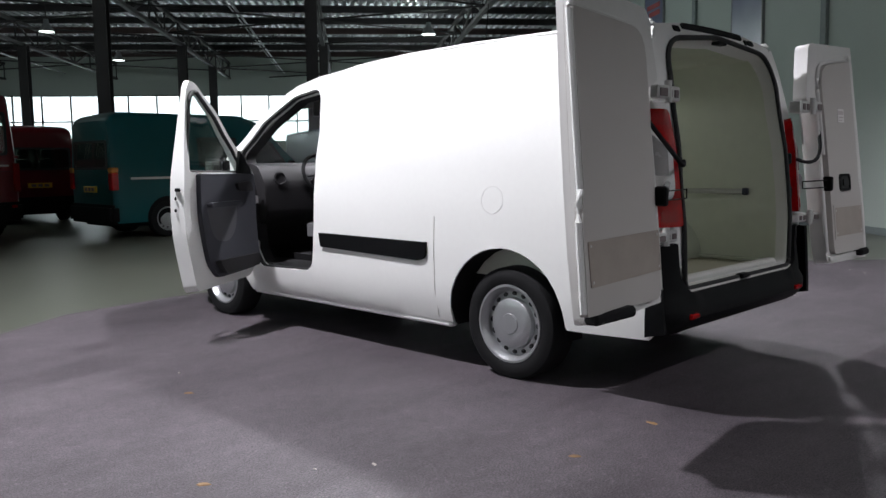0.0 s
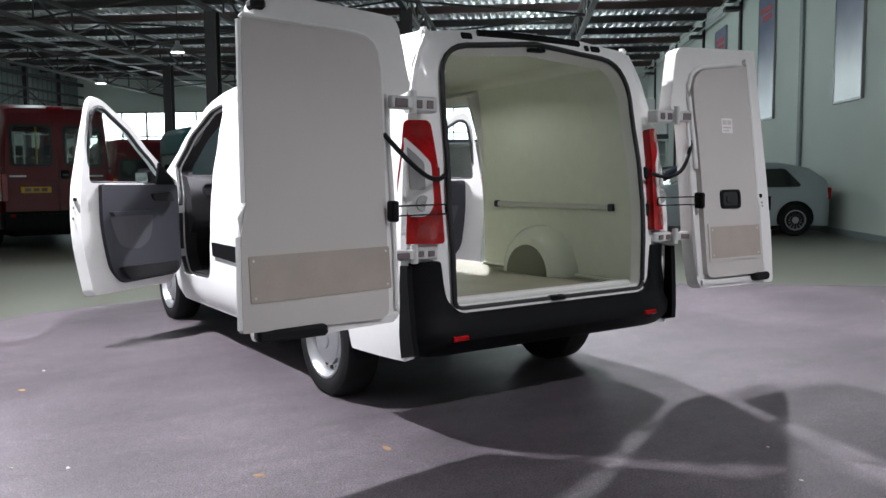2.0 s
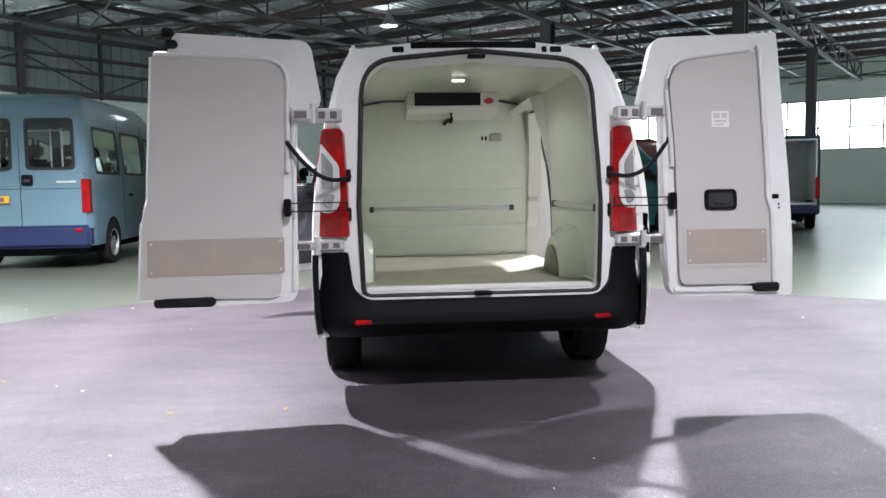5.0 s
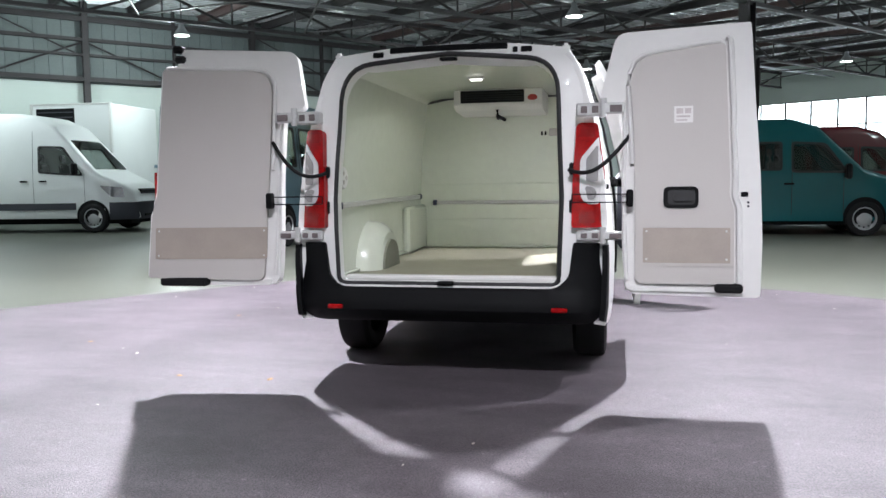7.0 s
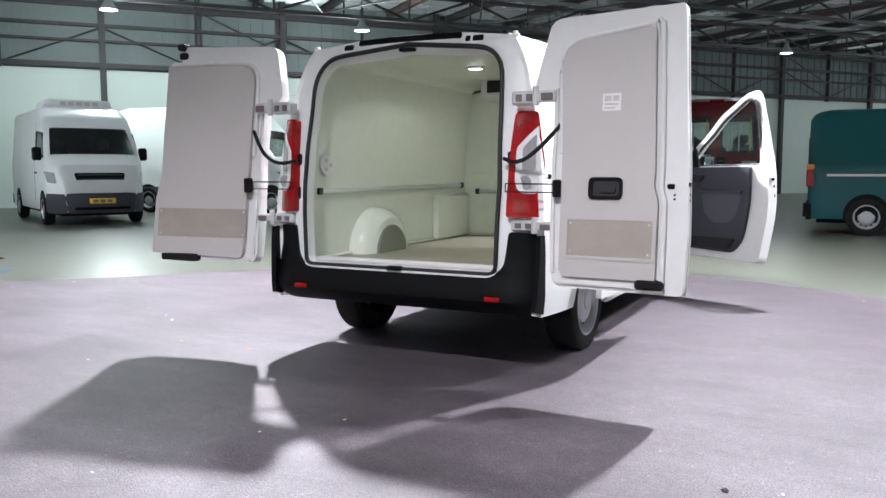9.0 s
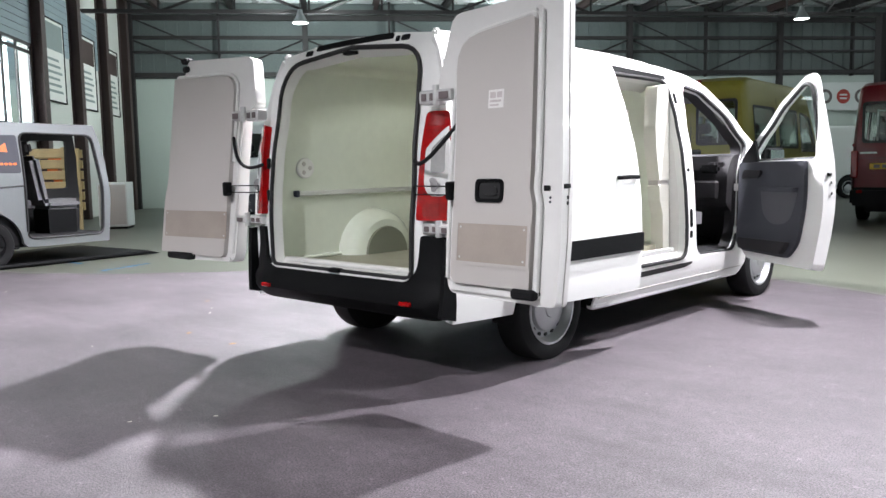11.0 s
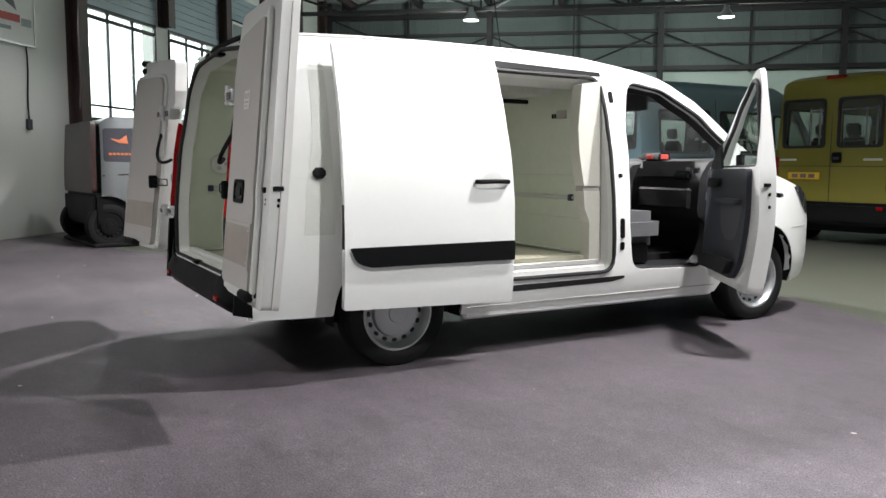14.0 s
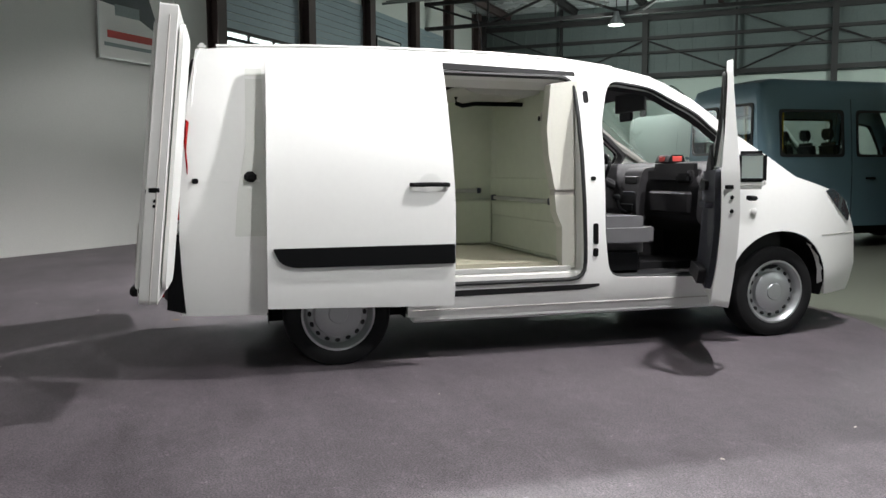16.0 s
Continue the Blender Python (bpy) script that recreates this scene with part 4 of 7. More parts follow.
def rear_door(s):
    right = s > 0
    turn = 0.03 if right else 0.12
    fn = lambda d: (lambda x, z: Vector((s * x, -2.51 + 0.10 * (z - 1.075) - turn * (x - 1.3) - d, z)))
    door = thing("rear_door", "white rear van door swung fully open, insulated grey inner panel", "van door", "open rear doors")
    if right:
        out = [(1.01, 0.565), (1.69, 0.555), (1.70, 0.85), (1.69, 1.2), (1.665, 1.6), (1.648, 1.93), (1.642, 1.99), (0.955, 1.965), (0.865, 1.605), (0.985, 1.575), (0.99, 1.24), (0.985, 0.8)]
        pan = [(1.055, 0.625), (1.556, 0.625), (1.556, 1.02), (1.532, 1.09), (1.536, 1.18), (1.524, 1.53), (1.512, 1.885), (1.02, 1.825), (1.05, 1.36)]
        pan_r = [0.05, 0.01, 0.03, 0.03, 0.03, 0, 0.03, 0.15, 0.1]
        lip = [(1.585, 0.60), (1.583, 1.02), (1.562, 1.09), (1.565, 1.18), (1.555, 1.53), (1.54, 1.90), (1.52, 1.915)]
    else:
        out = [(0.99, 0.585), (1.68, 0.575), (1.69, 0.85), (1.675, 1.2), (1.645, 1.6), (1.615, 1.93), (1.58, 1.985), (0.90, 1.955), (0.845, 1.625), (0.97, 1.575), (0.985, 1.24), (0.98, 0.8)]
        pan = [(1.07, 0.61), (1.765, 0.63), (1.75, 1.0), (1.735, 1.07), (1.718, 1.13), (1.715, 1.25), (1.69, 1.86), (1.03, 1.84), (1.04, 1.36)]
        pan_r = [0.05, 0.01, 0.03, 0.03, 0.03, 0, 0.01, 0.13, 0.1]
        lip = [(1.765, 0.64), (1.75, 1.0), (1.735, 1.07), (1.718, 1.13), (1.715, 1.25), (1.691, 1.85)]
    bm = bmesh.new()
    sheet(bm, rounded(out, [0.06, 0.03, 0, 0, 0, 0.01, 0.012, 0.06, 0.03, 0.03, 0.05, 0.1]), [], fn(-0.035), 0.085 * s, 0.08)
    part("door_shell", bm, INNER_WHITE, door, "white painted door shell")
    bm = bmesh.new()
    sheet(bm, rounded(pan, pan_r), [], fn(0.0), 0.038 * s, 0.09)
    part("inner_panel", bm, PANEL, door, "smooth grey insulated panel")
    # moulded bead round the panel's hinge side and top
    bm = bmesh.new()
    hinge_side = rounded(pan, pan_r)
    bead = [p for p in hinge_side if p[0] < 1.25 or p[1] > 1.7]
    low = [p for p in bead if p[1] < 1.0]
    high = [p for p in bead if p[1] >= 1.0]
    tube(bm, [fn(-0.024)(x - 0.012, z + (0.012 if z > 1.75 else 0)) for x, z in sorted(high, key=lambda q: (q[1] if q[0] < 1.2 else 9, q[0])) ], 0.013, 8)
    part("edge_bead", bm, INNER_WHITE, door, "raised bead round the panel")
    bm = bmesh.new()
    x0, x1, z0, z1 = (1.094, 1.538, 0.735, 0.922) if right else (1.05, 1.725, 0.74, 0.925)
    sheet(bm, rounded([(x0, z0), (x1, z0), (x1, z1), (x0, z1)], 0.01), [], fn(0.004), 0.004 * s, 0.15)
    kick = part("kick_plate", bm, KICK, door, "beige textured kick plate")
    for x, z in ((x0 + 0.02, z0 + 0.02), (x1 - 0.02, z0 + 0.02), (x0 + 0.02, z1 - 0.02), (x1 - 0.02, z1 - 0.02)):
        bm = bmesh.new()
        lathe(bm, [(0, 0.003), (0.005, 0.002), (0.006, 0)], 8, Matrix.Translation(fn(0.004)(x, z)) @ pose(0, 0, 0, 90, 0, 0))
        part("screw", bm, ALU, kick)
    if right:
        bm = bmesh.new()
        r = 0.016
        sheet(bm, [(x0 - r, z0 - r), (x1 + r, z0 - r), (x1 + r, z1 + r), (x0 - r, z1 + r)], [[(x0 + 0.001, z0 + 0.001), (x1 - 0.001, z0 + 0.001), (x1 - 0.001, z1 - 0.001), (x0 + 0.001, z1 - 0.001)]], fn(0.0055), 0.005, 0.15)
        part("kick_frame", bm, PANEL, door, "pale sealed edge round the kick plate")
    bm = bmesh.new()
    tube(bm, [fn(-0.02)(x, z) for x, z in lip], 0.016, 8)
    part("edge_lip", bm, WHITE if not right else INNER_WHITE, door, "folded edge with a kink at the lock")
    bm = bmesh.new()
    edge = [(x - 0.004, z) for x, z in out[1:6]]
    tube(bm, [fn(-0.085)(x + 0.006, z) for x, z in edge], 0.004, 6)
    part("edge_seal", bm, PANEL, door, "thin grey edge seal")
    bm = bmesh.new()
    tube(bm, [fn(-0.03)(x, z) for x, z in ((0.995, 1.60), (1.0, 1.4), (0.995, 1.2), (1.0, 0.9), (1.01, 0.64))], 0.012, 8)
    part("hinge_flange", bm, INNER_WHITE, door)
    bm = bmesh.new()
    sheet(bm, rounded([(1.03, 0.585), (1.60, 0.58), (1.60, 0.612), (1.03, 0.615)], 0.012), [], fn(-0.02), 0.02 * s, 0.1)
    part("bottom_fold", bm, INNER_WHITE, door)
    if right:
        c = fn(-0.032)(1.615, 1.09)
        bm = bmesh.new()
        box(bm, c.x - 0.022, c.x + 0.014, c.y - 0.006, c.y + 0.01, 1.08, 1.105, 0.004)
        part("lock", bm, BLACK_PLASTIC, door, "black lock opening")
        bm = bmesh.new()
        c = fn(-0.075)(1.695, 1.10)
        box(bm, c.x - 0.006, c.x + 0.004, c.y - 0.028, c.y + 0.022, 1.09, 1.112, 0.003)
        part("lock", bm, BLACK_PLASTIC, door, "black lock slot in the edge")
        for z in (1.05, 1.025):
            bm = bmesh.new()
            lathe(bm, [(0, 0.003), (0.008, 0.002), (0.009, 0)], 8, Matrix.Translation(fn(-0.078)(1.697, z)) @ pose(0, 0, 0, 0, 90, 0))
            part("lock_screw", bm, BLACK_PLASTIC, door)
        for z in (1.05, 1.03):
            bm = bmesh.new()
            lathe(bm, [(0, 0.004), (0.006, 0.003), (0.007, 0)], 8, Matrix.Translation(fn(-0.036)(1.63, z)) @ pose(0, 0, 0, 90, 0, 0))
            part("lock_screw", bm, GREY_PLASTIC, door)
        bm = bmesh.new()
        sheet(bm, rounded([(1.20, 1.025), (1.378, 1.025), (1.378, 1.137), (1.20, 1.137)], 0.03), [rounded([(1.222, 1.042), (1.362, 1.042), (1.362, 1.122), (1.222, 1.122)], 0.022)], fn(0.009), 0.012, 0.05)
        pk = part("handle_recess", bm, BLACK_PLASTIC, door, "black recessed inner handle")
        bm = bmesh.new()
        sheet(bm, rounded([(1.215, 1.035), (1.37, 1.035), (1.37, 1.13), (1.215, 1.13)], 0.022), [], fn(0.0015), 0.002, 0.06)
        part("recess_floor", bm, SEAL, pk, "dark recess")
        bm = bmesh.new()
        sheet(bm, rounded([(1.25, 1.06), (1.345, 1.06), (1.34, 1.10), (1.255, 1.105)], 0.015), [], fn(0.012), 0.008, 0.04)
        part("lever", bm, SEAL, pk, "black lever")
        bm = bmesh.new()
        sheet(bm, [(1.254, 1.472), (1.35, 1.472), (1.35, 1.559), (1.254, 1.559)], [], fn(0.0022), 0.002, 0.1)
        st = part("sticker", bm, PAPER, door, "small white instruction sticker")
        ink = surface("sticker_print", (0.62, 0.56, 0.55), 0.6)
        for a, b, c, d in ((1.265, 1.30, 1.52, 1.548), (1.308, 1.34, 1.52, 1.548), (1.265, 1.335, 1.50, 1.51), (1.265, 1.32, 1.482, 1.49)):
            bm = bmesh.new()
            sheet(bm, [(a, c), (b, c), (b, d), (a, d)], [], fn(0.0032), 0.001, 0.1)
            part("print", bm, ink, st)
        bx = (1.46, 1.60)
    else:
        for x, z in ((-1.615, 1.985), (-1.60, 1.925)):
            bm = bmesh.new()
            box(bm, x - 0.035, x + 0.03, -2.45, -2.38, z - 0.022, z + 0.022, 0.012)
            part("corner_buffer", bm, RUBBER, door, "black rubber corner piece")
        bx = (1.40, 1.70)
    bm = bmesh.new()
    c = fn(0.0)(sum(bx) / 2, 0.605)
    a, b = sorted((s * bx[0], s * bx[1]))
    box(bm, a, b, c.y - 0.02, c.y + 0.05, 0.582, 0.63, 0.012)
    part("foot_buffer", bm, RUBBER, door, "black rubber buffer at the foot")
    bm = bmesh.new()
    sheet(bm, rounded([(1.06, 0.60), (1.60, 0.60), (1.57, 1.92), (1.0, 1.90)], 0.1), [], fn(-0.128), 0.02 * s, 0.15)
    part("outer_skin", bm, WHITE, door, "white pressed outer skin")
    return door


rear_door(1), rear_door(-1)
warp.append(HEIGHTS)

# sliding door, pushed back along the body side
slide = thing("sliding_door", "white sliding side door pushed back, black rubbing strip and handle", "van door")
OFF = 0.165
fn_s = lambda d: (lambda y, z: Vector((side(max(y, -1.9), z) + OFF + d - 0.05 * max(0, z - 1.2), y, z)))
bm = bmesh.new()
sheet(bm, rounded([(-1.895, 0.42), (-0.785, 0.385), (-0.775, 1.0), (-0.795, 1.885), (-1.86, 1.89), (-1.885, 1.2)], 0.015), [], fn_s(0), 0.035, 0.085)
part("outer_skin", bm, WHITE, slide, "white outer skin")
bm = bmesh.new()
sheet(bm, rounded([(-1.86, 0.50), (-0.84, 0.48), (-0.84, 1.82), (-1.83, 1.83)], 0.06), [], fn_s(-0.036), 0.06, 0.15)
part("inner_panel", bm, WHITE, slide, "pale insulated lining")
bm = bmesh.new()
sheet(bm, rounded([(-1.86, 0.775), (-1.825, 0.69), (-1.755, 0.66), (-0.787, 0.655), (-0.787, 0.775)], [0.01, 0.05, 0.05, 0.01, 0.01]), [], fn_s(0.018), 0.02, 0.08)
part("rubbing_strip", bm, BLACK_PLASTIC, slide, "black plastic rubbing strip")
bm = bmesh.new()
lathe(bm, [(0.0, -0.012), (0.05, -0.008), (0.075, 0.001), (0.06, 0.003), (0, -0.006)], 20, Matrix.Translation(fn_s(0.002)(-0.925, 1.14)) @ pose(0, 0, 0, 0, 90, 0))
h = part("handle_cup", bm, WHITE, slide, "round pressed handle cup")
bm = bmesh.new()
tube(bm, [fn_s(0.006)(-1.05, 1.14), fn_s(0.026)(-1.035, 1.14), fn_s(0.030)(-0.94, 1.142), fn_s(0.026)(-0.835, 1.14), fn_s(0.006)(-0.82, 1.138)], 0.014, 10)
part("handle", bm, BLACK_PLASTIC, slide, "black pull handle")
bm = bmesh.new()
box(bm, 0.90, 1.08, -1.70, -1.45, 1.16, 1.21, 0.01)
part("carriage", bm, BLACK_PLASTIC, slide, "black roller carriage")

# rear quarter: rail cover and catch behind the sliding door
bm = bmesh.new()
sheet(bm, rounded([(-2.33, 1.165), (-1.2, 1.165), (-1.2, 1.21), (-2.33, 1.21)], 0.008), [], lambda y, z: Vector((side(y, z) + 0.003, y, z)), 0.01, 0.1)
part("side_rail", bm, WHITE, van, "sliding door rail on the body side")
bm = bmesh.new()
box(bm, 0.90, 0.965, -2.0, -1.93, 1.16, 1.225, 0.02)
part("rail_end", bm, BLACK_PLASTIC, van, "black rail end stop")
bm = bmesh.new()
box(bm, 0.88, 0.915, -2.29, -2.255, 1.155, 1.185, 0.006)
part("rail_buffer", bm, BLACK_PLASTIC, van, "small black buffer")

# grey sheet stands in for the shade of the recessed jamb
bm = bmesh.new()
sheet(bm, rounded([(-2.06, 0.84), (-1.88, 0.84), (-1.88, 1.80), (-1.975, 1.80), (-1.985, 1.40), (-2.04, 1.10)], 0.01), [], lambda y, z: Vector((side(y, z) + 0.003, y, z)), 0.01, 0.09)
part("jamb_shade", bm, surface("recess_shade_grey", (0.68, 0.69, 0.65), 0.6, vary=0.03), van, "grey sheet painted as the jamb recess's shade, covered by the closed door")
# tracks and seals of the side opening
bm = bmesh.new()
sheet(bm, rounded([(-0.83, 1.832), (0.15, 1.812), (0.15, 1.838), (-0.83, 1.870)], 0.008), [], lambda y, z: Vector((side(y, z) + 0.004, y, z)), 0.03, 0.1)
part("upper_track", bm, BLACK_PLASTIC, van, "dark upper door track")
bm = bmesh.new()
sheet(bm, rounded([(-0.84, 0.415), (0.14, 0.425), (0.26, 0.445), (0.26, 0.462), (-0.84, 0.455)], 0.008), [], lambda y, z: Vector((side(y, z) + 0.004, y, z)), 0.03, 0.1)
part("lower_track", bm, SEAL, van, "black lower door track")
bm = bmesh.new()
loop_tube(bm, [fn_r(y, z) + Vector((0.004, 0, 0)) for y, z in dense(slide_hole, 0.07)], 0.014)
part("side_seal", bm, SEAL, van, "black rubber seal")
for s, f in ((1, fn_r), (-1, fn_l)):
    bm = bmesh.new()
    loop_tube(bm, [f(y, z) + Vector((-0.03 * s, 0, 0)) for y, z in dense(door_hole, 0.07)], 0.017)
    part("door_seal", bm, SEAL, van, "black rubber seal")
    # jambs: the depth of the pillars
    bm = bmesh.new()
    grown = [(0.7 + (y - 0.7) * 1.05, 1.1 + (z - 1.1) * 1.05) for y, z in door_hole]
    sheet(bm, grown, [door_hole], (lambda y, z: Vector((side(y, z) - 0.061, y, z))) if s > 0 else (lambda y, z: Vector((-side(y, z) + 0.061, y, z))), 0.09 * s, 0.1)
    part("door_jamb", bm, DASH, van, "dark lined door jamb")
bm = bmesh.new()
grown = [(-0.33 + (y + 0.33) * 1.06, 1.15 + (z - 1.15) * 1.06) for y, z in slide_hole]
sheet(bm, grown, [slide_hole], lambda y, z: Vector((side(y, z) - 0.061, y, z)), 0.13, 0.1)
part("door_jamb", bm, INNER_WHITE, van, "painted door jamb")
for y, z, h in ((0.205, 1.69, 0.035), (0.225, 0.80, 0.07), (0.225, 0.675, 0.028), (0.215, 1.17, 0.014)):
    bm = bmesh.new()
    sheet(bm, rounded([(y - 0.018, z - h), (y + 0.018, z - h), (y + 0.018, z + h), (y - 0.018, z + h)], 0.015), [], lambda a, b: Vector((side(a, b) + 0.006, a, b)), 0.01, 0.05)
    part("latch_plate", bm, BLACK_PLASTIC, van, "black latch plate on the pillar")
bm = bmesh.new()
box(bm, 0.70, 0.90, -0.78, 0.12, 0.485, 0.545, 0.008)
part("step_sill", bm, INNER_WHITE, van)
bm = bmesh.new()
box(bm, 0.865, 0.885, -0.78, 0.08, 0.55, 0.585, 0.004)
part("step_edge", bm, ALU, van, "metal edge on the load step")

# left side details
bm = bmesh.new()
sheet(bm, rounded([(-0.855, 0.69), (-0.80, 0.665), (0.20, 0.69), (0.22, 0.79), (-0.86, 0.785)], [0.05, 0.04, 0.01, 0.01, 0.01]), [], lambda y, z: Vector((-side(y, z) - 0.016, y, z)), -0.02, 0.08)
part("rubbing_strip", bm, BLACK_PLASTIC, van, "black plastic rubbing strip")
bm = bmesh.new()
loop_tube(bm, [Vector((-side(-1.38 + a, 1.06 + b) - 0.001, -1.38 + a, 1.06 + b)) for a, b in arc(0, 0, 0.08, 0, 345, 23)], 0.0014, 5)
part("fuel_flap", bm, INNER_WHITE, van, "round fuel flap line")
bm = bmesh.new()
tube(bm, [Vector((-side(-0.92, z) - 0.0005, -0.92, z)) for z in (0.31, 0.5, 0.75, 0.95)], 0.003, 5)
part("panel_seam", bm, PANEL, van, "fine panel seam")
bm = bmesh.new()
tube(bm, [Vector((-side(y, 1.80) - 0.0003, y, 1.80)) for y in (-2.13, -1.6, -1.0, -0.4, 0.2)], 0.002, 5)
part("panel_seam", bm, WHITE, van, "fine panel seam")
bm = bmesh.new()
tube(bm, [Vector((side(y, 0.335) + 0.0005, y, 0.335)) for y in (-1.0, -0.4, 0.2, 0.7, 1.15)], 0.004, 5)
part("panel_seam", bm, PANEL, van, "fine panel seam")
for s in (-1, 1):
    bm = bmesh.new()
    a, b = sorted((s * 0.82, s * 0.893))
    box(bm, a, b, -1.0, 1.18, 0.25, 0.30, 0.015)
    part("sill", bm, WHITE, van, "lower sill")
bm = bmesh.new()
box(bm, -0.60, 0.60, -2.29, -1.7, 0.38, 0.56)
box(bm, -0.58, 0.58, -1.7, 2.35, 0.26, 0.55)
box(bm, -0.84, 0.84, -0.96, 1.10, 0.25, 0.47)
for cy in (-1.46, 1.66):
    tube(bm, [(-0.7, cy, 0.33), (0.7, cy, 0.33)], 0.06, 8)
part("underbody", bm, UNDER, van, "dark underbody and axles")
for s in (-1, 1):
    for cy in (-1.46, 1.66):
        bm = bmesh.new()
        a = [bm.verts.new((s * (0.758 if cy < 0 else 0.62), y, z)) for y, z in arc(cy, 0.36, 0.421, 190, -10, 14)]
        b = [bm.verts.new((s * (side(y, z) - 0.003), y, z)) for y, z in arc(cy, 0.36, 0.421, 190, -10, 14)]
        for k in range(14):
            bm.faces.new((a[k], a[k + 1], b[k + 1], b[k]))
        bm.faces.new(a)
        part("wheel_arch", bm, UNDER, van, "black wheel arch liner")


def wheel(name, r, width, rim_r, parent, cover=STEEL_RIM, holes=16, spokes=0, single=False):
    """A wheel about its own z axis, outer face up; returns the tyre with its rim."""
    bm = bmesh.new()
    w = width / 2
    lathe(bm, [(rim_r - 0.015, -w * 0.8), (rim_r + 0.02, -w), (r - 0.03, -w), (r, -w * 0.75), (r + 0.003, 0), (r, w * 0.75), (r - 0.012, w * 0.92), (r - 0.035, w), (rim_r + 0.05, w + 0.004), (rim_r + 0.02, w * 0.98), (rim_r, w * 0.86)], 40)
    tyre = part(name, bm, RUBBER, parent, "black tyre")
    bm = bmesh.new()
    lathe(bm, [(rim_r + 0.014, w * 0.88), (rim_r + 0.010, w * 0.98), (rim_r - 0.002, w * 0.98), (rim_r - 0.012, w * 0.82), (rim_r * 0.90, w * 0.70), (rim_r * 0.88, w * 0.40), (rim_r * 0.70, w * 0.46), (rim_r * 0.665, w * 0.72),
               (rim_r * 0.62, w * 0.78), (rim_r * 0.34, w * 0.88), (rim_r * 0.28, w * 0.86), (rim_r * 0.26, w * 0.93), (0.0, w * 0.95)], 40)
    rim = part("rim", bm, cover, tyre, "silver wheel face")
    if single:
        for k in range(holes):
            bm = bmesh.new()
            m = Matrix.Rotation(6.28319 * k / holes, 4, "Z") @ Matrix.Translation((rim_r * 0.79, 0, w * 0.43))
            lathe(bm, [(0.0, 0.008), (0.012, 0.007), (0.0145, 0.003), (0.0145, -0.01)], 10, m @ Matrix.Diagonal((0.85, 1.2, 1, 1)))
            part("vent_hole", bm, SEAL, rim)
        return tyre
    bm = bmesh.new()
    for k in range(holes):
        m = Matrix.Rotation(6.28319 * k / holes, 4, "Z") @ Matrix.Translation((rim_r * 0.79, 0, w * 0.43))
        lathe(bm, [(0.0, 0.010), (0.014, 0.009), (0.017, 0.004), (0.017, -0.01)], 8, m)
    for k in range(spokes):
        box(bm, rim_r * 0.34, rim_r * 0.88, -0.012 * rim_r / 0.2 - 0.008, 0.012 * rim_r / 0.2 + 0.008, w * 0.9, w * 0.96, 0, Matrix.Rotation(6.28319 * k / spokes, 4, "Z"))
    if holes or spokes:
        part("vent_ring", bm, SEAL, rim, "ring of small dark openings")
    else:
        bm.free()
    return tyre


warp.clear()
for s in (-1, 1):
    for cy in (-1.46, 1.66):
        wheel("wheel", 0.325, 0.21, 0.215, van, single=True).matrix_basis = Matrix.Translation((s * 0.79, cy, 0.325)) @ pose(0, 0, 0, 0, 90 * s, 0)

# ---------------- cargo box ----------------
warp.append(HEIGHTS)
LX = [(0.55, 0.745), (1.05, 0.735), (1.5, 0.71), (1.8, 0.67), (1.9, 0.64)]
lx = lambda z: lerp_table(LX, z)
bm = bmesh.new()
sheet(bm, [(-2.33, 0.59), (0.10, 0.59), (0.10, 1.84), (-2.25, 1.86)], [], lambda y, z: Vector((-lx(z), y, z)), 0.03, 0.12)
part("lining_wall", bm, LINER, van, "smooth pale green-white polyester lining")
bm = bmesh.new()
sheet(bm, [(-2.33, 0.59), (-0.795, 0.59), (-0.795, 1.80), (0.10, 1.80), (0.10, 1.84), (-2.25, 1.86)], [], lambda y, z: Vector((lx(z), y, z)), -0.03, 0.12)
part("lining_wall", bm, LINER, van, "smooth pale green-white polyester lining")
bm = bmesh.new()
prof = [(-0.68, 1.80), (-0.66, 1.84), (-0.62, 1.865), (-0.5, 1.88), (0, 1.885), (0.5, 1.88), (0.62, 1.865), (0.66, 1.84), (0.68, 1.80)]
for y0, y1 in ((-2.23, 0.10),):
    a = [bm.verts.new((x, y0, z)) for x, z in prof]
    b = [bm.verts.new((x, y1, z - 0.01)) for x, z in prof]
    c = [bm.verts.new((x, y0, z + 0.02)) for x, z in prof]
    d = [bm.verts.new((x, y1, z + 0.01)) for x, z in prof]
    for k in range(len(prof) - 1):
        bm.faces.new((a[k], b[k], b[k + 1], a[k + 1]))
        bm.faces.new((c[k + 1], d[k + 1], d[k], c[k]))
part("lining_ceiling", bm, LINER, van, "pale lining with coved edges")
bm = bmesh.new()
box(bm, -0.75, 0.75, -2.31, 0.10, 0.555, 0.60)
part("cargo_floor", bm, CARGO_FLOOR, van, "beige anti-slip cargo floor")
bm = bmesh.new()
for a, b in ((-0.745, -0.715), (0.715, 0.745)):
    box(bm, a, b, -2.29, 0.08 if a < 0 else -0.8, 0.60, 0.625, 0.008)
    part("floor_cove", bm, LINER, van, "sealed edge along the floor")
    bm = bmesh.new()
box(bm, -0.7, 0.7, 0.06, 0.08, 0.60, 0.625, 0.008)
part("floor_cove", bm, LINER, van, "sealed edge along the floor")
bm = bmesh.new()
prism(bm, [(-0.76, 0.52), (0.76, 0.52), (0.75, 1.1), (0.72, 1.5), (0.66, 1.86), (-0.66, 1.86), (-0.72, 1.5), (-0.75, 1.1)], lambda x, z: Vector((x, 0.08, z)), (0, 0.05, 0))
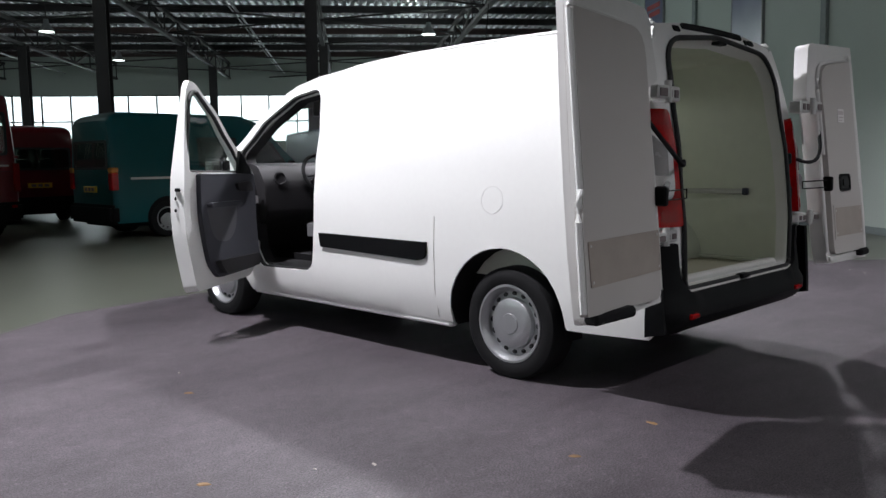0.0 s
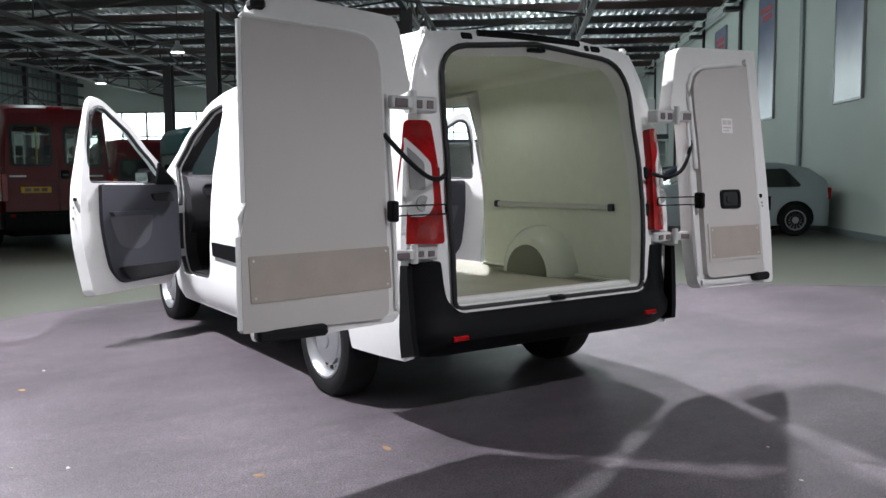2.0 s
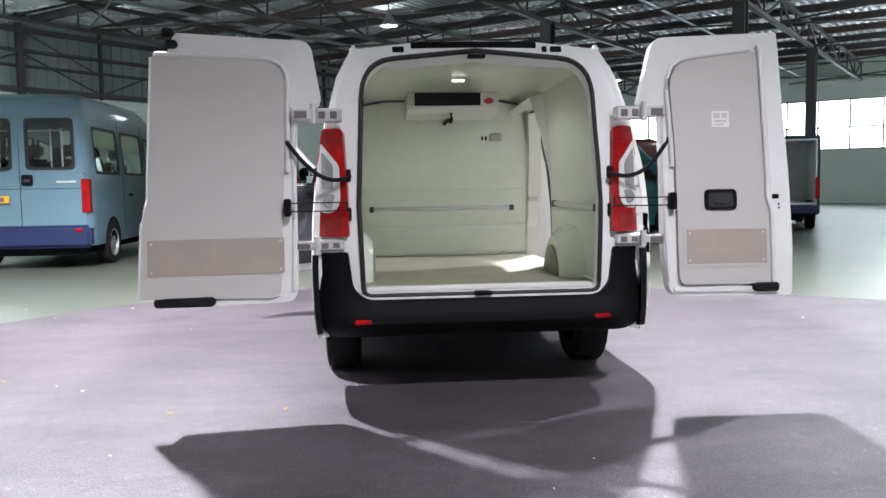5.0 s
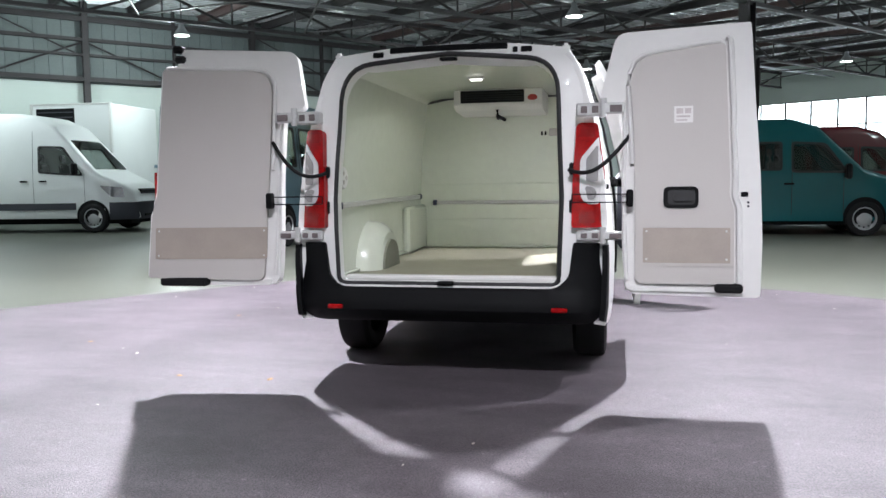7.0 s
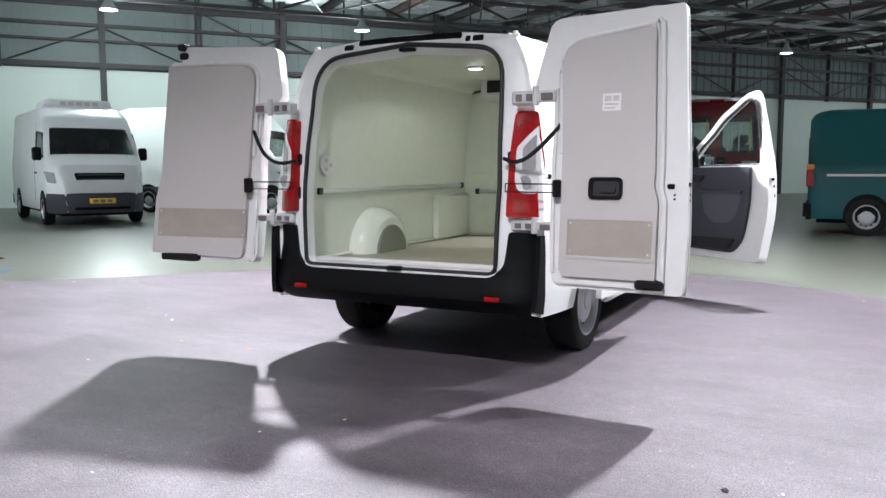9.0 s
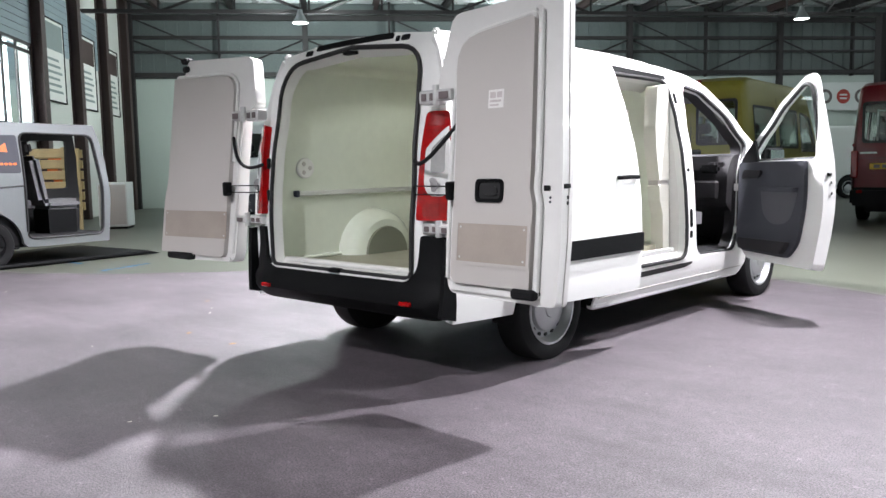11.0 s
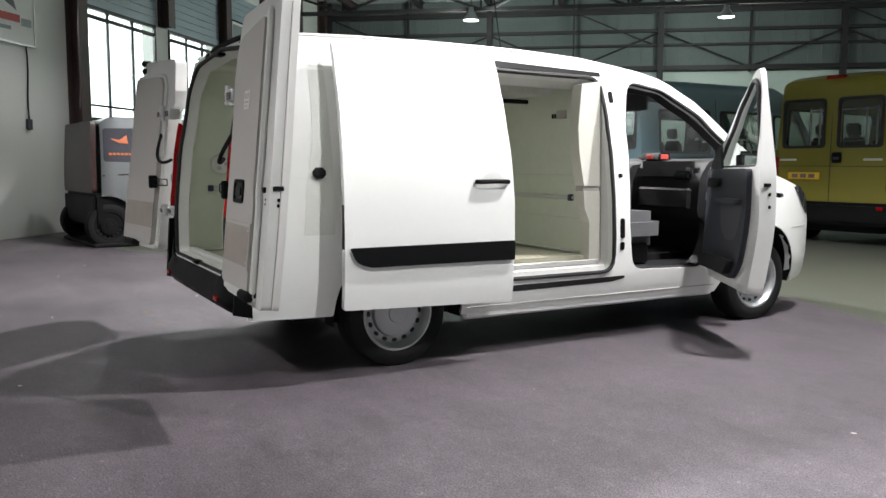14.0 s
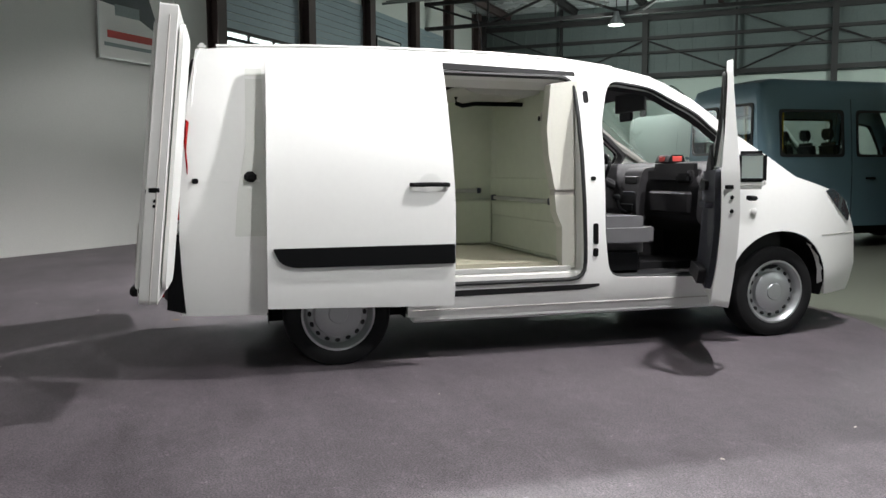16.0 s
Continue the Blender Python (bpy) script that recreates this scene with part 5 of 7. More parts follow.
wall = part("bulkhead", bm, LINER, van, "pale bulkhead wall")
for z in (0.86, 1.17):
    bm = bmesh.new()
    tube(bm, [(-0.70, 0.079, z), (0.70, 0.079, z)], 0.004, 5)
    part("bead", bm, LINER, wall)
# stepped corner post beside the side opening, in two blocks with a groove between
POST = surface("post_lining", (0.68, 0.67, 0.60), 0.4, vary=0.03, coat=0.15, fine=60)
UPPER_POST = [(0.055, 1.095), (-0.105, 1.095), (-0.15, 1.32), (-0.165, 1.5), (-0.14, 1.76), (0.055, 1.785)]
LOWER_POST = [(0.055, 0.56), (-0.05, 0.56), (-0.05, 0.84), (-0.095, 0.94), (-0.105, 1.06), (0.055, 1.06)]
for outline in (UPPER_POST, LOWER_POST):
    bm = bmesh.new()
    prism(bm, rounded(outline, 0.012), lambda y, z: Vector((0.71, y + 0.10, z)), (0.10, 0, 0))
    part("corner_post", bm, POST, van, "pale shaped door post lining")
bm = bmesh.new()
box(bm, 0.715, 0.795, 0.0, 0.15, 1.055, 1.10)
part("post_groove", bm, PANEL, van, "grey groove in the post lining")
for s in (-1, 1):
    bm = bmesh.new()
    m = Matrix.Translation((s * 0.745, -1.46, 0.60)) @ pose(0, 0, 0, 0, -90 * s, 0)
    lathe(bm, [(0.33, 0.0), (0.32, 0.08), (0.29, 0.12), (0.25, 0.15), (0.0, 0.16)], 28, m)
    bmesh.ops.bisect_plane(bm, geom=bm.verts[:] + bm.edges[:] + bm.faces[:], plane_co=(0, 0, 0.60), plane_no=(0, 0, 1), clear_inner=True)
    part("wheel_box", bm, LINER, van, "rounded wheel-arch cover")
    bm = bmesh.new()
    m = Matrix.Translation((s * 0.745, -1.46, 0.60)) @ pose(0, 0, 0, 0, -90 * s, 0)
    lathe(bm, [(0.20, 0.152), (0.195, 0.167), (0.0, 0.169)], 24, m)
    bmesh.ops.bisect_plane(bm, geom=bm.verts[:] + bm.edges[:] + bm.faces[:], plane_co=(0, 0, 0.60), plane_no=(0, 0, 1), clear_inner=True)
    part("wheel_box_plate", bm, surface(f"scuff_plate_{(s + 3) // 2}", (0.23, 0.235, 0.18), 0.55, vary=0.1, fine=150, bump=0.1), van, "beige scuff plate")
    ends = ((-2.16, -0.03),) if s < 0 else ((-2.10, -0.98),)
    for y0, y1 in ends:
        bm = bmesh.new()
        a, b = sorted((s * (lx(1.06) - 0.028), s * (lx(1.06) - 0.002)))
        box(bm, a, b, y0, y1, 1.045, 1.08, 0.006)
        part("lashing_rail", bm, ALU, van, "bright lashing rail")
        for y in (y0, y1):
            bm = bmesh.new()
            a, b = sorted((s * (lx(1.06) - 0.036), s * (lx(1.06) - 0.002)))
            box(bm, a, b, y - 0.018, y + 0.018, 1.04, 1.086, 0.006)
            part("rail_cap", bm, BLUE_CAP, van, "dark end cap")
bm = bmesh.new()
box(bm, -0.62, 0.60, 0.052, 0.08, 0.99, 1.022, 0.006)
part("lashing_rail", bm, ALU, van, "bright lashing rail")
for x in (-0.60, 0.58):
    bm = bmesh.new()
    box(bm, x - 0.018, x + 0.018, 0.044, 0.08, 0.982, 1.03, 0.006)
    part("rail_cap", bm, BLUE_CAP, van, "dark end cap")
# lower lining step on the left wall ahead of the wheel box
bm = bmesh.new()
box(bm, -0.74, -0.68, -0.56, 0.08, 0.60, 0.99, 0.02)
part("lining_step", bm, LINER, van, "thicker lower lining")
# round vent on the left wall
bm = bmesh.new()
m = Matrix.Translation((-lx(1.24) + 0.001, -2.08, 1.24)) @ pose(0, 0, 0, 0, 90, 0)
lathe(bm, [(0.072, 0.0), (0.072, 0.010), (0.064, 0.016), (0, 0.016)], 24, m)
vent = part("vent_cover", bm, INNER_WHITE, van, "round white vent cover")
for a in (90, 210, 330):
    bm = bmesh.new()
    lathe(bm, [(0.016, 0.016), (0.014, 0.0185), (0, 0.0185)], 12, m @ Matrix.Translation((0.034 * math.cos(radians(a)), 0.034 * math.sin(radians(a)), 0)))
    part("vent_hole", bm, PANEL, vent, "grey opening")
# cooling unit under the ceiling
bm = bmesh.new()
prism(bm, rounded([(-0.51, 1.883), (-0.51, 1.765), (-0.43, 1.735), (-0.05, 1.715), (0.06, 1.74), (0.06, 1.875)], 0.02), lambda y, z: Vector((-0.31, y, z)), (0.70, 0, 0))
unit = part("cooling_unit", bm, INNER_WHITE, van, "white ceiling cooling unit")
bm = bmesh.new()
box(bm, -0.255, 0.25, -0.518, -0.505, 1.785, 1.87)
part("grille", bm, SEAL, unit, "black air grille")
for k in range(5):
    bm = bmesh.new()
    box(bm, -0.255, 0.25, -0.524, -0.517, 1.792 + k * 0.016, 1.797 + k * 0.016)
    part("grille_bar", bm, BLACK_PLASTIC, unit)
bm = bmesh.new()
lathe(bm, [(0.03, 0), (0.028, 0.004), (0, 0.004)], 16, Matrix.Translation((0.315, -0.51, 1.815)) @ pose(0, 0, 0, 90, 0, 0) @ Matrix.Diagonal((1.3, 0.7, 1, 1)))
part("badge", bm, RED_INK, unit, "small red oval badge")
bm = bmesh.new()
tube(bm, [(0.03, -0.45, 1.74), (0.03, -0.45, 1.70), (0.03, -0.40, 1.685), (0.02, -0.30, 1.70), (0.02, 0.07, 1.70)], 0.014, 8)
part("drain_hose", bm, RUBBER, unit, "black drain hose")
# ceiling light and thermostat
bm = bmesh.new()
box(bm, -0.055, 0.055, -1.33, -1.25, 1.868, 1.886, 0.006)
lt = part("roof_light", bm, INNER_WHITE, van, "small interior light")
bm = bmesh.new()
box(bm, -0.04, 0.04, -1.32, -1.26, 1.862, 1.868, 0.002)
part("light_lens", bm, glow("interior_lens", (1, 0.98, 0.94), 5), lt, "glowing lens")
bm = bmesh.new()
box(bm, 0.40, 0.50, 0.055, 0.08, 1.57, 1.625, 0.005)
ct = part("controller", bm, PANEL, van, "small grey temperature controller")
for x in (0.27, 0.30):
    bm = bmesh.new()
    box(bm, x + 0.06, x + 0.075, 0.068, 0.08, 1.575, 1.605, 0.003)
    part("switch", bm, BLACK_PLASTIC, ct)
for k in range(3):
    bm = bmesh.new()
    box(bm, 0.41 + k * 0.03, 0.428 + k * 0.03, 0.052, 0.055, 1.585, 1.608)
    part("button", bm, PANEL, ct)



# ---------------- front doors ----------------
def front_door(s):
    door = thing("front_door", "white front van door standing open, grey plastic trim and mirror", "van door", "open front doors")
    H, E = Vector((s * 0.98, 1.09, 0)), Vector((s * 1.80, 0.645, 0))
    along = E - H
    nrm = Vector((along.y, -along.x, 0)).normalized() * s      # towards the front
    if nrm.y < 0:
        nrm = -nrm

    def f(d):
        return lambda l, z: H + along * l + nrm * (d + 0.05 * (l - l * l) * 2 - 0.05 * (max(0, 0.95 - z) / 0.55) ** 1.7) + Vector((-s * 0.10 * max(0, (z - 0.95)) ** 1.3, 0.03 * max(0, z - 0.95), z))
    out = rounded([(0.03, 0.52), (0.16, 0.41), (0.95, 0.395), (1.0, 0.8), (1.01, 1.2), (0.985, 1.55), (0.955, 1.78), (0.915, 1.825), (0.82, 1.81), (0.52, 1.66), (0.25, 1.43), (0.0, 1.22), (0.0, 1.0)], 0.05, 3)
    hole = rounded([(0.11, 1.225), (0.925, 1.24), (0.93, 1.50), (0.91, 1.74), (0.83, 1.76), (0.55, 1.61), (0.29, 1.40)], 0.04, 3)
    bm = bmesh.new()
    sheet(bm, out, [hole], f(0.045), -0.10 * s, 0.07)
    for v in bm.verts:      # the window frame is thinner than the door below it
        if v.co.z > 1.2:
            l = (Vector((v.co.x + s * 0.10 * (v.co.z - 0.95) ** 1.3, v.co.y - 0.03 * (v.co.z - 0.95), 0)) - H).dot(along) / along.dot(along)
            off = (v.co - f(0.0)(l, v.co.z)).dot(nrm)
            v.co -= nrm * off * 0.68 * min(1.0, (v.co.z - 1.2) / 0.5)
    part("door_shell", bm, WHITE, door, "white door shell with a window frame")
    bm = bmesh.new()
    sheet(bm, hole, [], f(0.0), 0.005, 0.2)
    part("window", bm, GLASS, door, "clear side window").visible_shadow = False
    bm = bmesh.new()
    loop_tube(bm, [f(-0.03)(l, z) for l, z in dense(hole, 0.07)], 0.014)
    part("window_seal", bm, SEAL, door, "black window seal")
    bm = bmesh.new()
    trim = rounded([(0.04, 0.56), (0.12, 0.49), (0.66, 0.47), (0.76, 0.58), (0.80, 0.85), (0.83, 1.225), (0.06, 1.215), (0.03, 1.0)], [0.05, 0.04, 0.05, 0.06, 0.1, 0.02, 0.03, 0.05], 3)
    sheet(bm, trim, [], f(-0.055), -0.035 * s, 0.09)
    tp = part("inner_trim", bm, GREY_PLASTIC, door, "dark grey moulded door trim")
    bm = bmesh.new()
    sheet(bm, rounded([(0.30, 0.985), (0.33, 0.80), (0.45, 0.72), (0.66, 0.74), (0.74, 0.985)], [0.02, 0.08, 0.06, 0.1, 0.02], 4), [], f(-0.072), -0.02 * s, 0.09)
    part("armrest_panel", bm, surface("grey_trim_insert", (0.085, 0.087, 0.098), 0.75, vary=0.1, fine=250, bump=0.1), tp, "lighter grey trim insert")
    bm = bmesh.new()
    sheet(bm, rounded([(0.30, 0.985), (0.74, 0.985), (0.76, 1.02), (0.30, 1.02)], 0.012), [], f(-0.10), -0.045 * s, 0.09)
    part("armrest", bm, GREY_PLASTIC, tp, "armrest")
    bm = bmesh.new()
    sheet(bm, rounded([(0.14, 0.51), (0.64, 0.50), (0.71, 0.60), (0.12, 0.60)], 0.03), [], f(-0.10), -0.045 * s, 0.09)
    part("door_pocket", bm, DASH, tp, "door pocket")
    bm = bmesh.new()
    tube(bm, [f(-0.072)(l, z) for l, z in ((0.05, 1.205), (0.3, 1.212), (0.55, 1.218), (0.80, 1.222))], 0.009, 6)
    part("belt_strip", bm, surface("belt_plastic", (0.30, 0.30, 0.31), 0.5, vary=0.05), tp, "pale belt strip")
    bm = bmesh.new()
    tube(bm, [f(-0.06)(0.08 + 0.60 * k / 8, 0.60 + 0.02 * k / 8) for k in range(9)], 0.012, 6)
    part("ledge", bm, GREY_PLASTIC, tp, "pocket ledge")
    bm = bmesh.new()
    sheet(bm, rounded([(0.40, 1.10), (0.50, 1.10), (0.50, 1.145), (0.40, 1.15)], 0.015), [], f(-0.066), -0.012 * s, 0.06)
    part("inner_handle", bm, DASH, tp, "dark inner handle")
    for z in (0.98, 1.06):
        bm = bmesh.new()
        c = f(0.0)(1.012, z)
        lathe(bm, [(0, 0.006), (0.011, 0.005), (0.013, 0)], 10, Matrix.Translation(c) @ pose(0, 0, 0, 0, 90 * s, 0))
        part("lock_bolt", bm, BLACK_PLASTIC, door, "dark lock bolt")
    bm = bmesh.new()
    c = f(-0.01)(1.012, 1.12)
    box(bm, c.x - 0.01, c.x + 0.01, c.y - 0.03, c.y + 0.02, c.z - 0.012, c.z + 0.012, 0.004)
    part("lock", bm, BLACK_PLASTIC, door, "black door lock")
    bm = bmesh.new()
    tube(bm, [f(0.10)(0.70, 1.05), f(0.13)(0.73, 1.05), f(0.135)(0.82, 1.05), f(0.10)(0.88, 1.05)], 0.014, 8)
    part("outer_handle", bm, BLACK_PLASTIC, door, "black outer handle")
    bm = bmesh.new()
    sheet(bm, rounded([(0.06, 1.20), (0.26, 1.215), (0.24, 1.40), (0.08, 1.25)], 0.02), [], f(-0.05), -0.02 * s, 0.06)
    part("sail_panel", bm, BLACK_PLASTIC, door, "black corner panel behind the mirror")
    bm = bmesh.new()
    sheet(bm, rounded([(0.10, 1.08), (0.30, 1.09), (0.34, 1.15), (0.14, 1.16)], 0.03), [], f(-0.085), -0.03 * s, 0.06)
    part("pull_recess", bm, DASH, tp, "dark handle recess")
    # mirror, turned outwards with the door
    ahead = -along.normalized()
    base = H + along * 0.11 + nrm * 0.05
    turn = Matrix(((nrm.x, ahead.x, 0, base.x), (nrm.y, ahead.y, 0, base.y), (0, 0, 1, 0), (0, 0, 0, 1)))
    bm = bmesh.new()
    box(bm, 0.07, 0.26, -0.02, 0.09, 1.12, 1.35, 0.03, turn, 3)
    mir = part("mirror", bm, BLACK_PLASTIC, door, "black door mirror")
    bm = bmesh.new()
    box(bm, 0.10, 0.23, -0.026, -0.02, 1.165, 1.315, 0.0, turn)
    part("mirror_glass", bm, MIRROR, mir, "mirror glass")
    bm = bmesh.new()
    box(bm, 0.066, 0.264, 0.0, 0.095, 1.09, 1.17, 0.03, turn, 3)
    part("mirror_cap", bm, WHITE, mir, "white lower mirror cap")
    bm = bmesh.new()
    tube(bm, [turn @ Vector((-0.02, 0.03, 1.14)), turn @ Vector((0.09, 0.04, 1.16))], 0.028, 8)
    part("mirror_arm", bm, BLACK_PLASTIC, mir)
    for z in (0.62, 0.98):
        bm = bmesh.new()
        box(bm, *sorted((s * 0.90, s * 1.0)), 1.06, 1.12, z, z + 0.06, 0.006)
        part("hinge", bm, WHITE, door, "white door hinge")


front_door(1), front_door(-1)

# ---------------- cab ----------------
bm = bmesh.new()
box(bm, -0.86, 0.86, 0.06, 1.3, 0.46, 0.50)
part("cab_floor", bm, RUBBER, van, "black rubber cab floor")
bm = bmesh.new()
prism(bm, rounded([(1.03, 0.86), (1.05, 1.15), (1.15, 1.285), (1.50, 1.30), (1.72, 1.20), (1.72, 0.5), (1.34, 0.5), (1.22, 0.74)], 0.06), lambda y, z: Vector((-0.85, y, z)), (1.70, 0, 0))
part("dashboard", bm, DASH, van, "dark grey dashboard")
bm = bmesh.new()
prism(bm, rounded([(0.98, 0.55), (0.96, 1.0), (1.02, 1.24), (1.2, 1.26), (1.2, 0.55)], 0.04), lambda y, z: Vector((-0.13, y, z)), (0.27, 0, 0))
con = part("centre_console", bm, DASH, van, "dark centre console")
for k, z in enumerate((0.90, 1.0, 1.12)):
    bm = bmesh.new()
    box(bm, -0.09, 0.10, 0.955 + 0.02 * k - 0.008, 0.985 + 0.02 * k, z, z + 0.06, 0.006)
    part("console_unit", bm, [BLACK_PLASTIC, GREY_PLASTIC, SEAL][k], con, "dark control unit")
bm = bmesh.new()
tube(bm, [(0.0, 0.99, 0.86), (0.02, 0.88, 0.93), (0.02, 0.86, 1.0)], 0.014, 8)
box(bm, -0.005, 0.045, 0.835, 0.885, 0.99, 1.04, 0.015)
part("gear_lever", bm, BLACK_PLASTIC, con, "black gear lever")
for x in (0.72, -0.70):
    bm = bmesh.new()
    lathe(bm, [(0.055, 0), (0.058, 0.012), (0.045, 0.014), (0.04, 0.004), (0, 0.004)], 18, Matrix.Translation((x, 1.06, 1.17)) @ pose(0, 0, 0, 78, 0, 0))
    part("air_vent", bm, DASH, van, "round air vent")
bm = bmesh.new()
box(bm, 0.22, 0.78, 1.015, 1.06, 0.90, 1.07, 0.02)
part("glove_box", bm, DASH, van, "dark glove box lid")
bm = bmesh.new()
box(bm, 0.16, 0.80, 1.02, 1.16, 1.10, 1.275, 0.055, None, 4)
part("dash_pad", bm, DASH, van, "grey padded passenger side of the dashboard")
bm = bmesh.new()
box(bm, 0.62, 0.80, 0.995, 1.04, 1.13, 1.20, 0.02, None, 2)
part("side_vent", bm, BLACK_PLASTIC, van, "black side air vent")
m = Matrix.Translation((-0.40, 0.88, 1.19)) @ pose(0, 0, 0, 62, 0, 0)
bm = bmesh.new()
ring = [m @ Vector((0.19 * math.cos(a), 0.19 * math.sin(a), 0)) for a in [6.28319 * k / 28 for k in range(28)]]
loop_tube(bm, ring, 0.016)
sw = part("steering_wheel", bm, BLACK_PLASTIC, van, "black steering wheel")
bm = bmesh.new()
lathe(bm, [(0, -0.01), (0.065, -0.01), (0.07, 0.0), (0.055, 0.03), (0, 0.035)], 20, m)
for a in (0, 180, 250, 290):
    tube(bm, [m @ Vector((0.05 * math.cos(radians(a)), 0.05 * math.sin(radians(a)), 0.01)), m @ Vector((0.185 * math.cos(radians(a)), 0.185 * math.sin(radians(a)), 0))], 0.013, 6)
part("hub", bm, DASH, sw, "steering wheel hub")
bm = bmesh.new()
tube(bm, [m @ Vector((0, 0, -0.01)), m @ Vector((0, 0, -0.22))], 0.04, 10)
part("column", bm, DASH, sw)


PILLAR = surface("pale_pillar_trim", (0.22, 0.215, 0.20), 0.7, vary=0.06, fine=200, bump=0.05)


def seat(x, w):
    t = thing("front_seat", "dark grey cloth cab seat", "seat", "cab seats")
    bm = bmesh.new()
    box(bm, x - w, x + w, 0.24, 0.78, 0.64, 0.90, 0.08, None, 4)
    part("cushion", bm, CLOTH, t, "grey cloth cushion")
    bm = bmesh.new()
    box(bm, x - w * 0.95, x + w * 0.95, -0.06, 0.07, 0.0, 0.62, 0.05, Matrix.Translation((0, 0.36, 0.82)) @ pose(0, 0, 0, 12, 0, 0), 3)
    part("backrest", bm, CLOTH, t, "grey cloth backrest")
    for hx in ((x,) if w < 0.3 else (x - w / 2, x + w / 2)):
        bm = bmesh.new()
        box(bm, hx - 0.12, hx + 0.12, 0.17, 0.26, 1.46, 1.64, 0.04, None, 3)
        tube(bm, [(hx, 0.22, 1.38), (hx, 0.22, 1.48)], 0.02, 6)
        part("headrest", bm, CLOTH, t, "grey headrest")
    bm = bmesh.new()
    box(bm, x - w * 0.9, x + w * 0.9, 0.28, 0.66, 0.50, 0.66, 0.02)
    part("seat_base", bm, BLACK_PLASTIC, t, "black seat base")


seat(-0.46, 0.25), seat(0.36, 0.44)
bm = bmesh.new()
sheet(bm, [(-0.66, 0.06), (0.66, 0.06), (0.62, 0.86), (-0.62, 0.86)], [], lambda x, y: Vector((x, y, top_z(y) - 0.06 * (abs(x) / 0.66) ** 2)), 0.015, 0.2)
part("headliner", bm, CLOTH, van, "grey headliner")
for s in (-1, 1):
    bm = bmesh.new()
    box(bm, *sorted((s * 0.12, s * 0.56)), 0.78, 0.80, 1.64, 1.76, 0.008)
    part("sun_visor", bm, CLOTH, van, "grey sun visor")
    bm = bmesh.new()
    tube(bm, [(s * 0.735, 0.80, 1.77), (s * 0.80, 1.25, 1.48), (s * 0.85, 1.72, 1.20)], 0.035, 8)
    part("pillar_trim", bm, PILLAR, van, "pale grey windscreen pillar trim")
bm = bmesh.new()
box(bm, -0.10, 0.10, 0.93, 0.955, 1.60, 1.68, 0.015)
tube(bm, [(0, 0.955, 1.66), (0, 1.0, 1.73)], 0.01, 6)
part("inner_mirror", bm, BLACK_PLASTIC, van, "black interior mirror")
t = thing("dash_box", "small black box with a red face lying on the dashboard", "box")
bm = bmesh.new()
prism(bm, rounded([(1.11, 1.283), (1.26, 1.283), (1.24, 1.345), (1.14, 1.345)], 0.012), lambda y, z: Vector((0.15, y, z)), (0.19, 0, 0))
bx = part("body", bm, BLACK_PLASTIC, t, "black housing")
bm = bmesh.new()
box(bm, 0.335, 0.343, 1.15, 1.23, 1.293, 1.333, 0.003)
part("red_face", bm, RED_INK, bx, "red face")
bm = bmesh.new()
box(bm, 0.21, 0.28, 1.112, 1.124, 1.292, 1.33, 0.003)
part("red_face", bm, RED_INK, bx, "red face")
bm = bmesh.new()
tube(bm, [(0.22, -0.3, 1.965), (0.20, -0.36, 2.33)], 0.004, 6)
lathe(bm, [(0.022, 0), (0.016, 0.025), (0, 0.03)], 10, Matrix.Translation((0.22, -0.3, 1.955)))
part("antenna", bm, BLACK_PLASTIC, van, "thin roof antenna")
warp.clear()

# ---------------- parked vehicles ----------------
PLATE = surface("yellow_plate", (0.72, 0.42, 0.03), 0.45, vary=0.06)
AMBER = surface("amber_lens", (0.7, 0.22, 0.03), 0.2, vary=0.1, coat=0.5)
LAMP_GLASS = surface("headlight_glass", (0.50, 0.52, 0.54), 0.1, 0.5, vary=0.25, coat=0.8, broad=12)


def shell(bm, length, width, top, zb, tumble, belt, nose, end=0.07, skip=None):
    """A closed body lofted along y from rear (0) to front (length)."""
    ys = [0.0, 0.02, 0.06, 0.14] + [k * 0.2 for k in range(2, int(length / 0.2))] + [length - 0.14, length - 0.05, length]
    ys = sorted({round(y, 3) for y in ys if 0 <= y <= length} | {round(y, 3) for y, _ in top if 0.15 < y < length})
    rings = []
    for y in ys:
        zt = lerp_lin(top, y)
        ring = []
        zs = [zb, zb + 0.06, 0.55, 0.8, 1.0, 1.2, 1.4, 1.6, 1.8, 2.0, 2.2, 2.4]
        zs = [z for z in zs if z < zt - 0.09]
        right = [(half_width(y, z, length, width, tumble, belt, nose, end), z) for z in zs]
        w = half_width(y, zt - 0.09, length, width, tumble, belt, nose, end)
        right += [(w, zt - 0.09), (w - 0.02, zt - 0.045), (w - 0.07, zt - 0.012), (w - 0.16, zt), (w * 0.4, zt + 0.012)]
        while len(right) < 17:
            right.insert(1, ((right[0][0] + right[1][0]) / 2, (right[0][1] + right[1][1]) / 2))
        ring = right + [(-x, z) for x, z in right[::-1]]
        rings.append([bm.verts.new((x, y, z)) for x, z in ring])
    n = len(rings[0])
    for a, b in zip(rings, rings[1:]):
        for k in range(n):
            bm.faces.new((a[k], a[(k + 1) % n], b[(k + 1) % n], b[k]))
    bm.faces.new(rings[0]), bm.faces.new(rings[-1][::-1])


def lerp_lin(table, t):
    for (a, va), (b, vb) in zip(table, table[1:]):
        if t <= b:
            return va + (vb - va) * max(0, t - a) / (b - a)
    return table[-1][1]


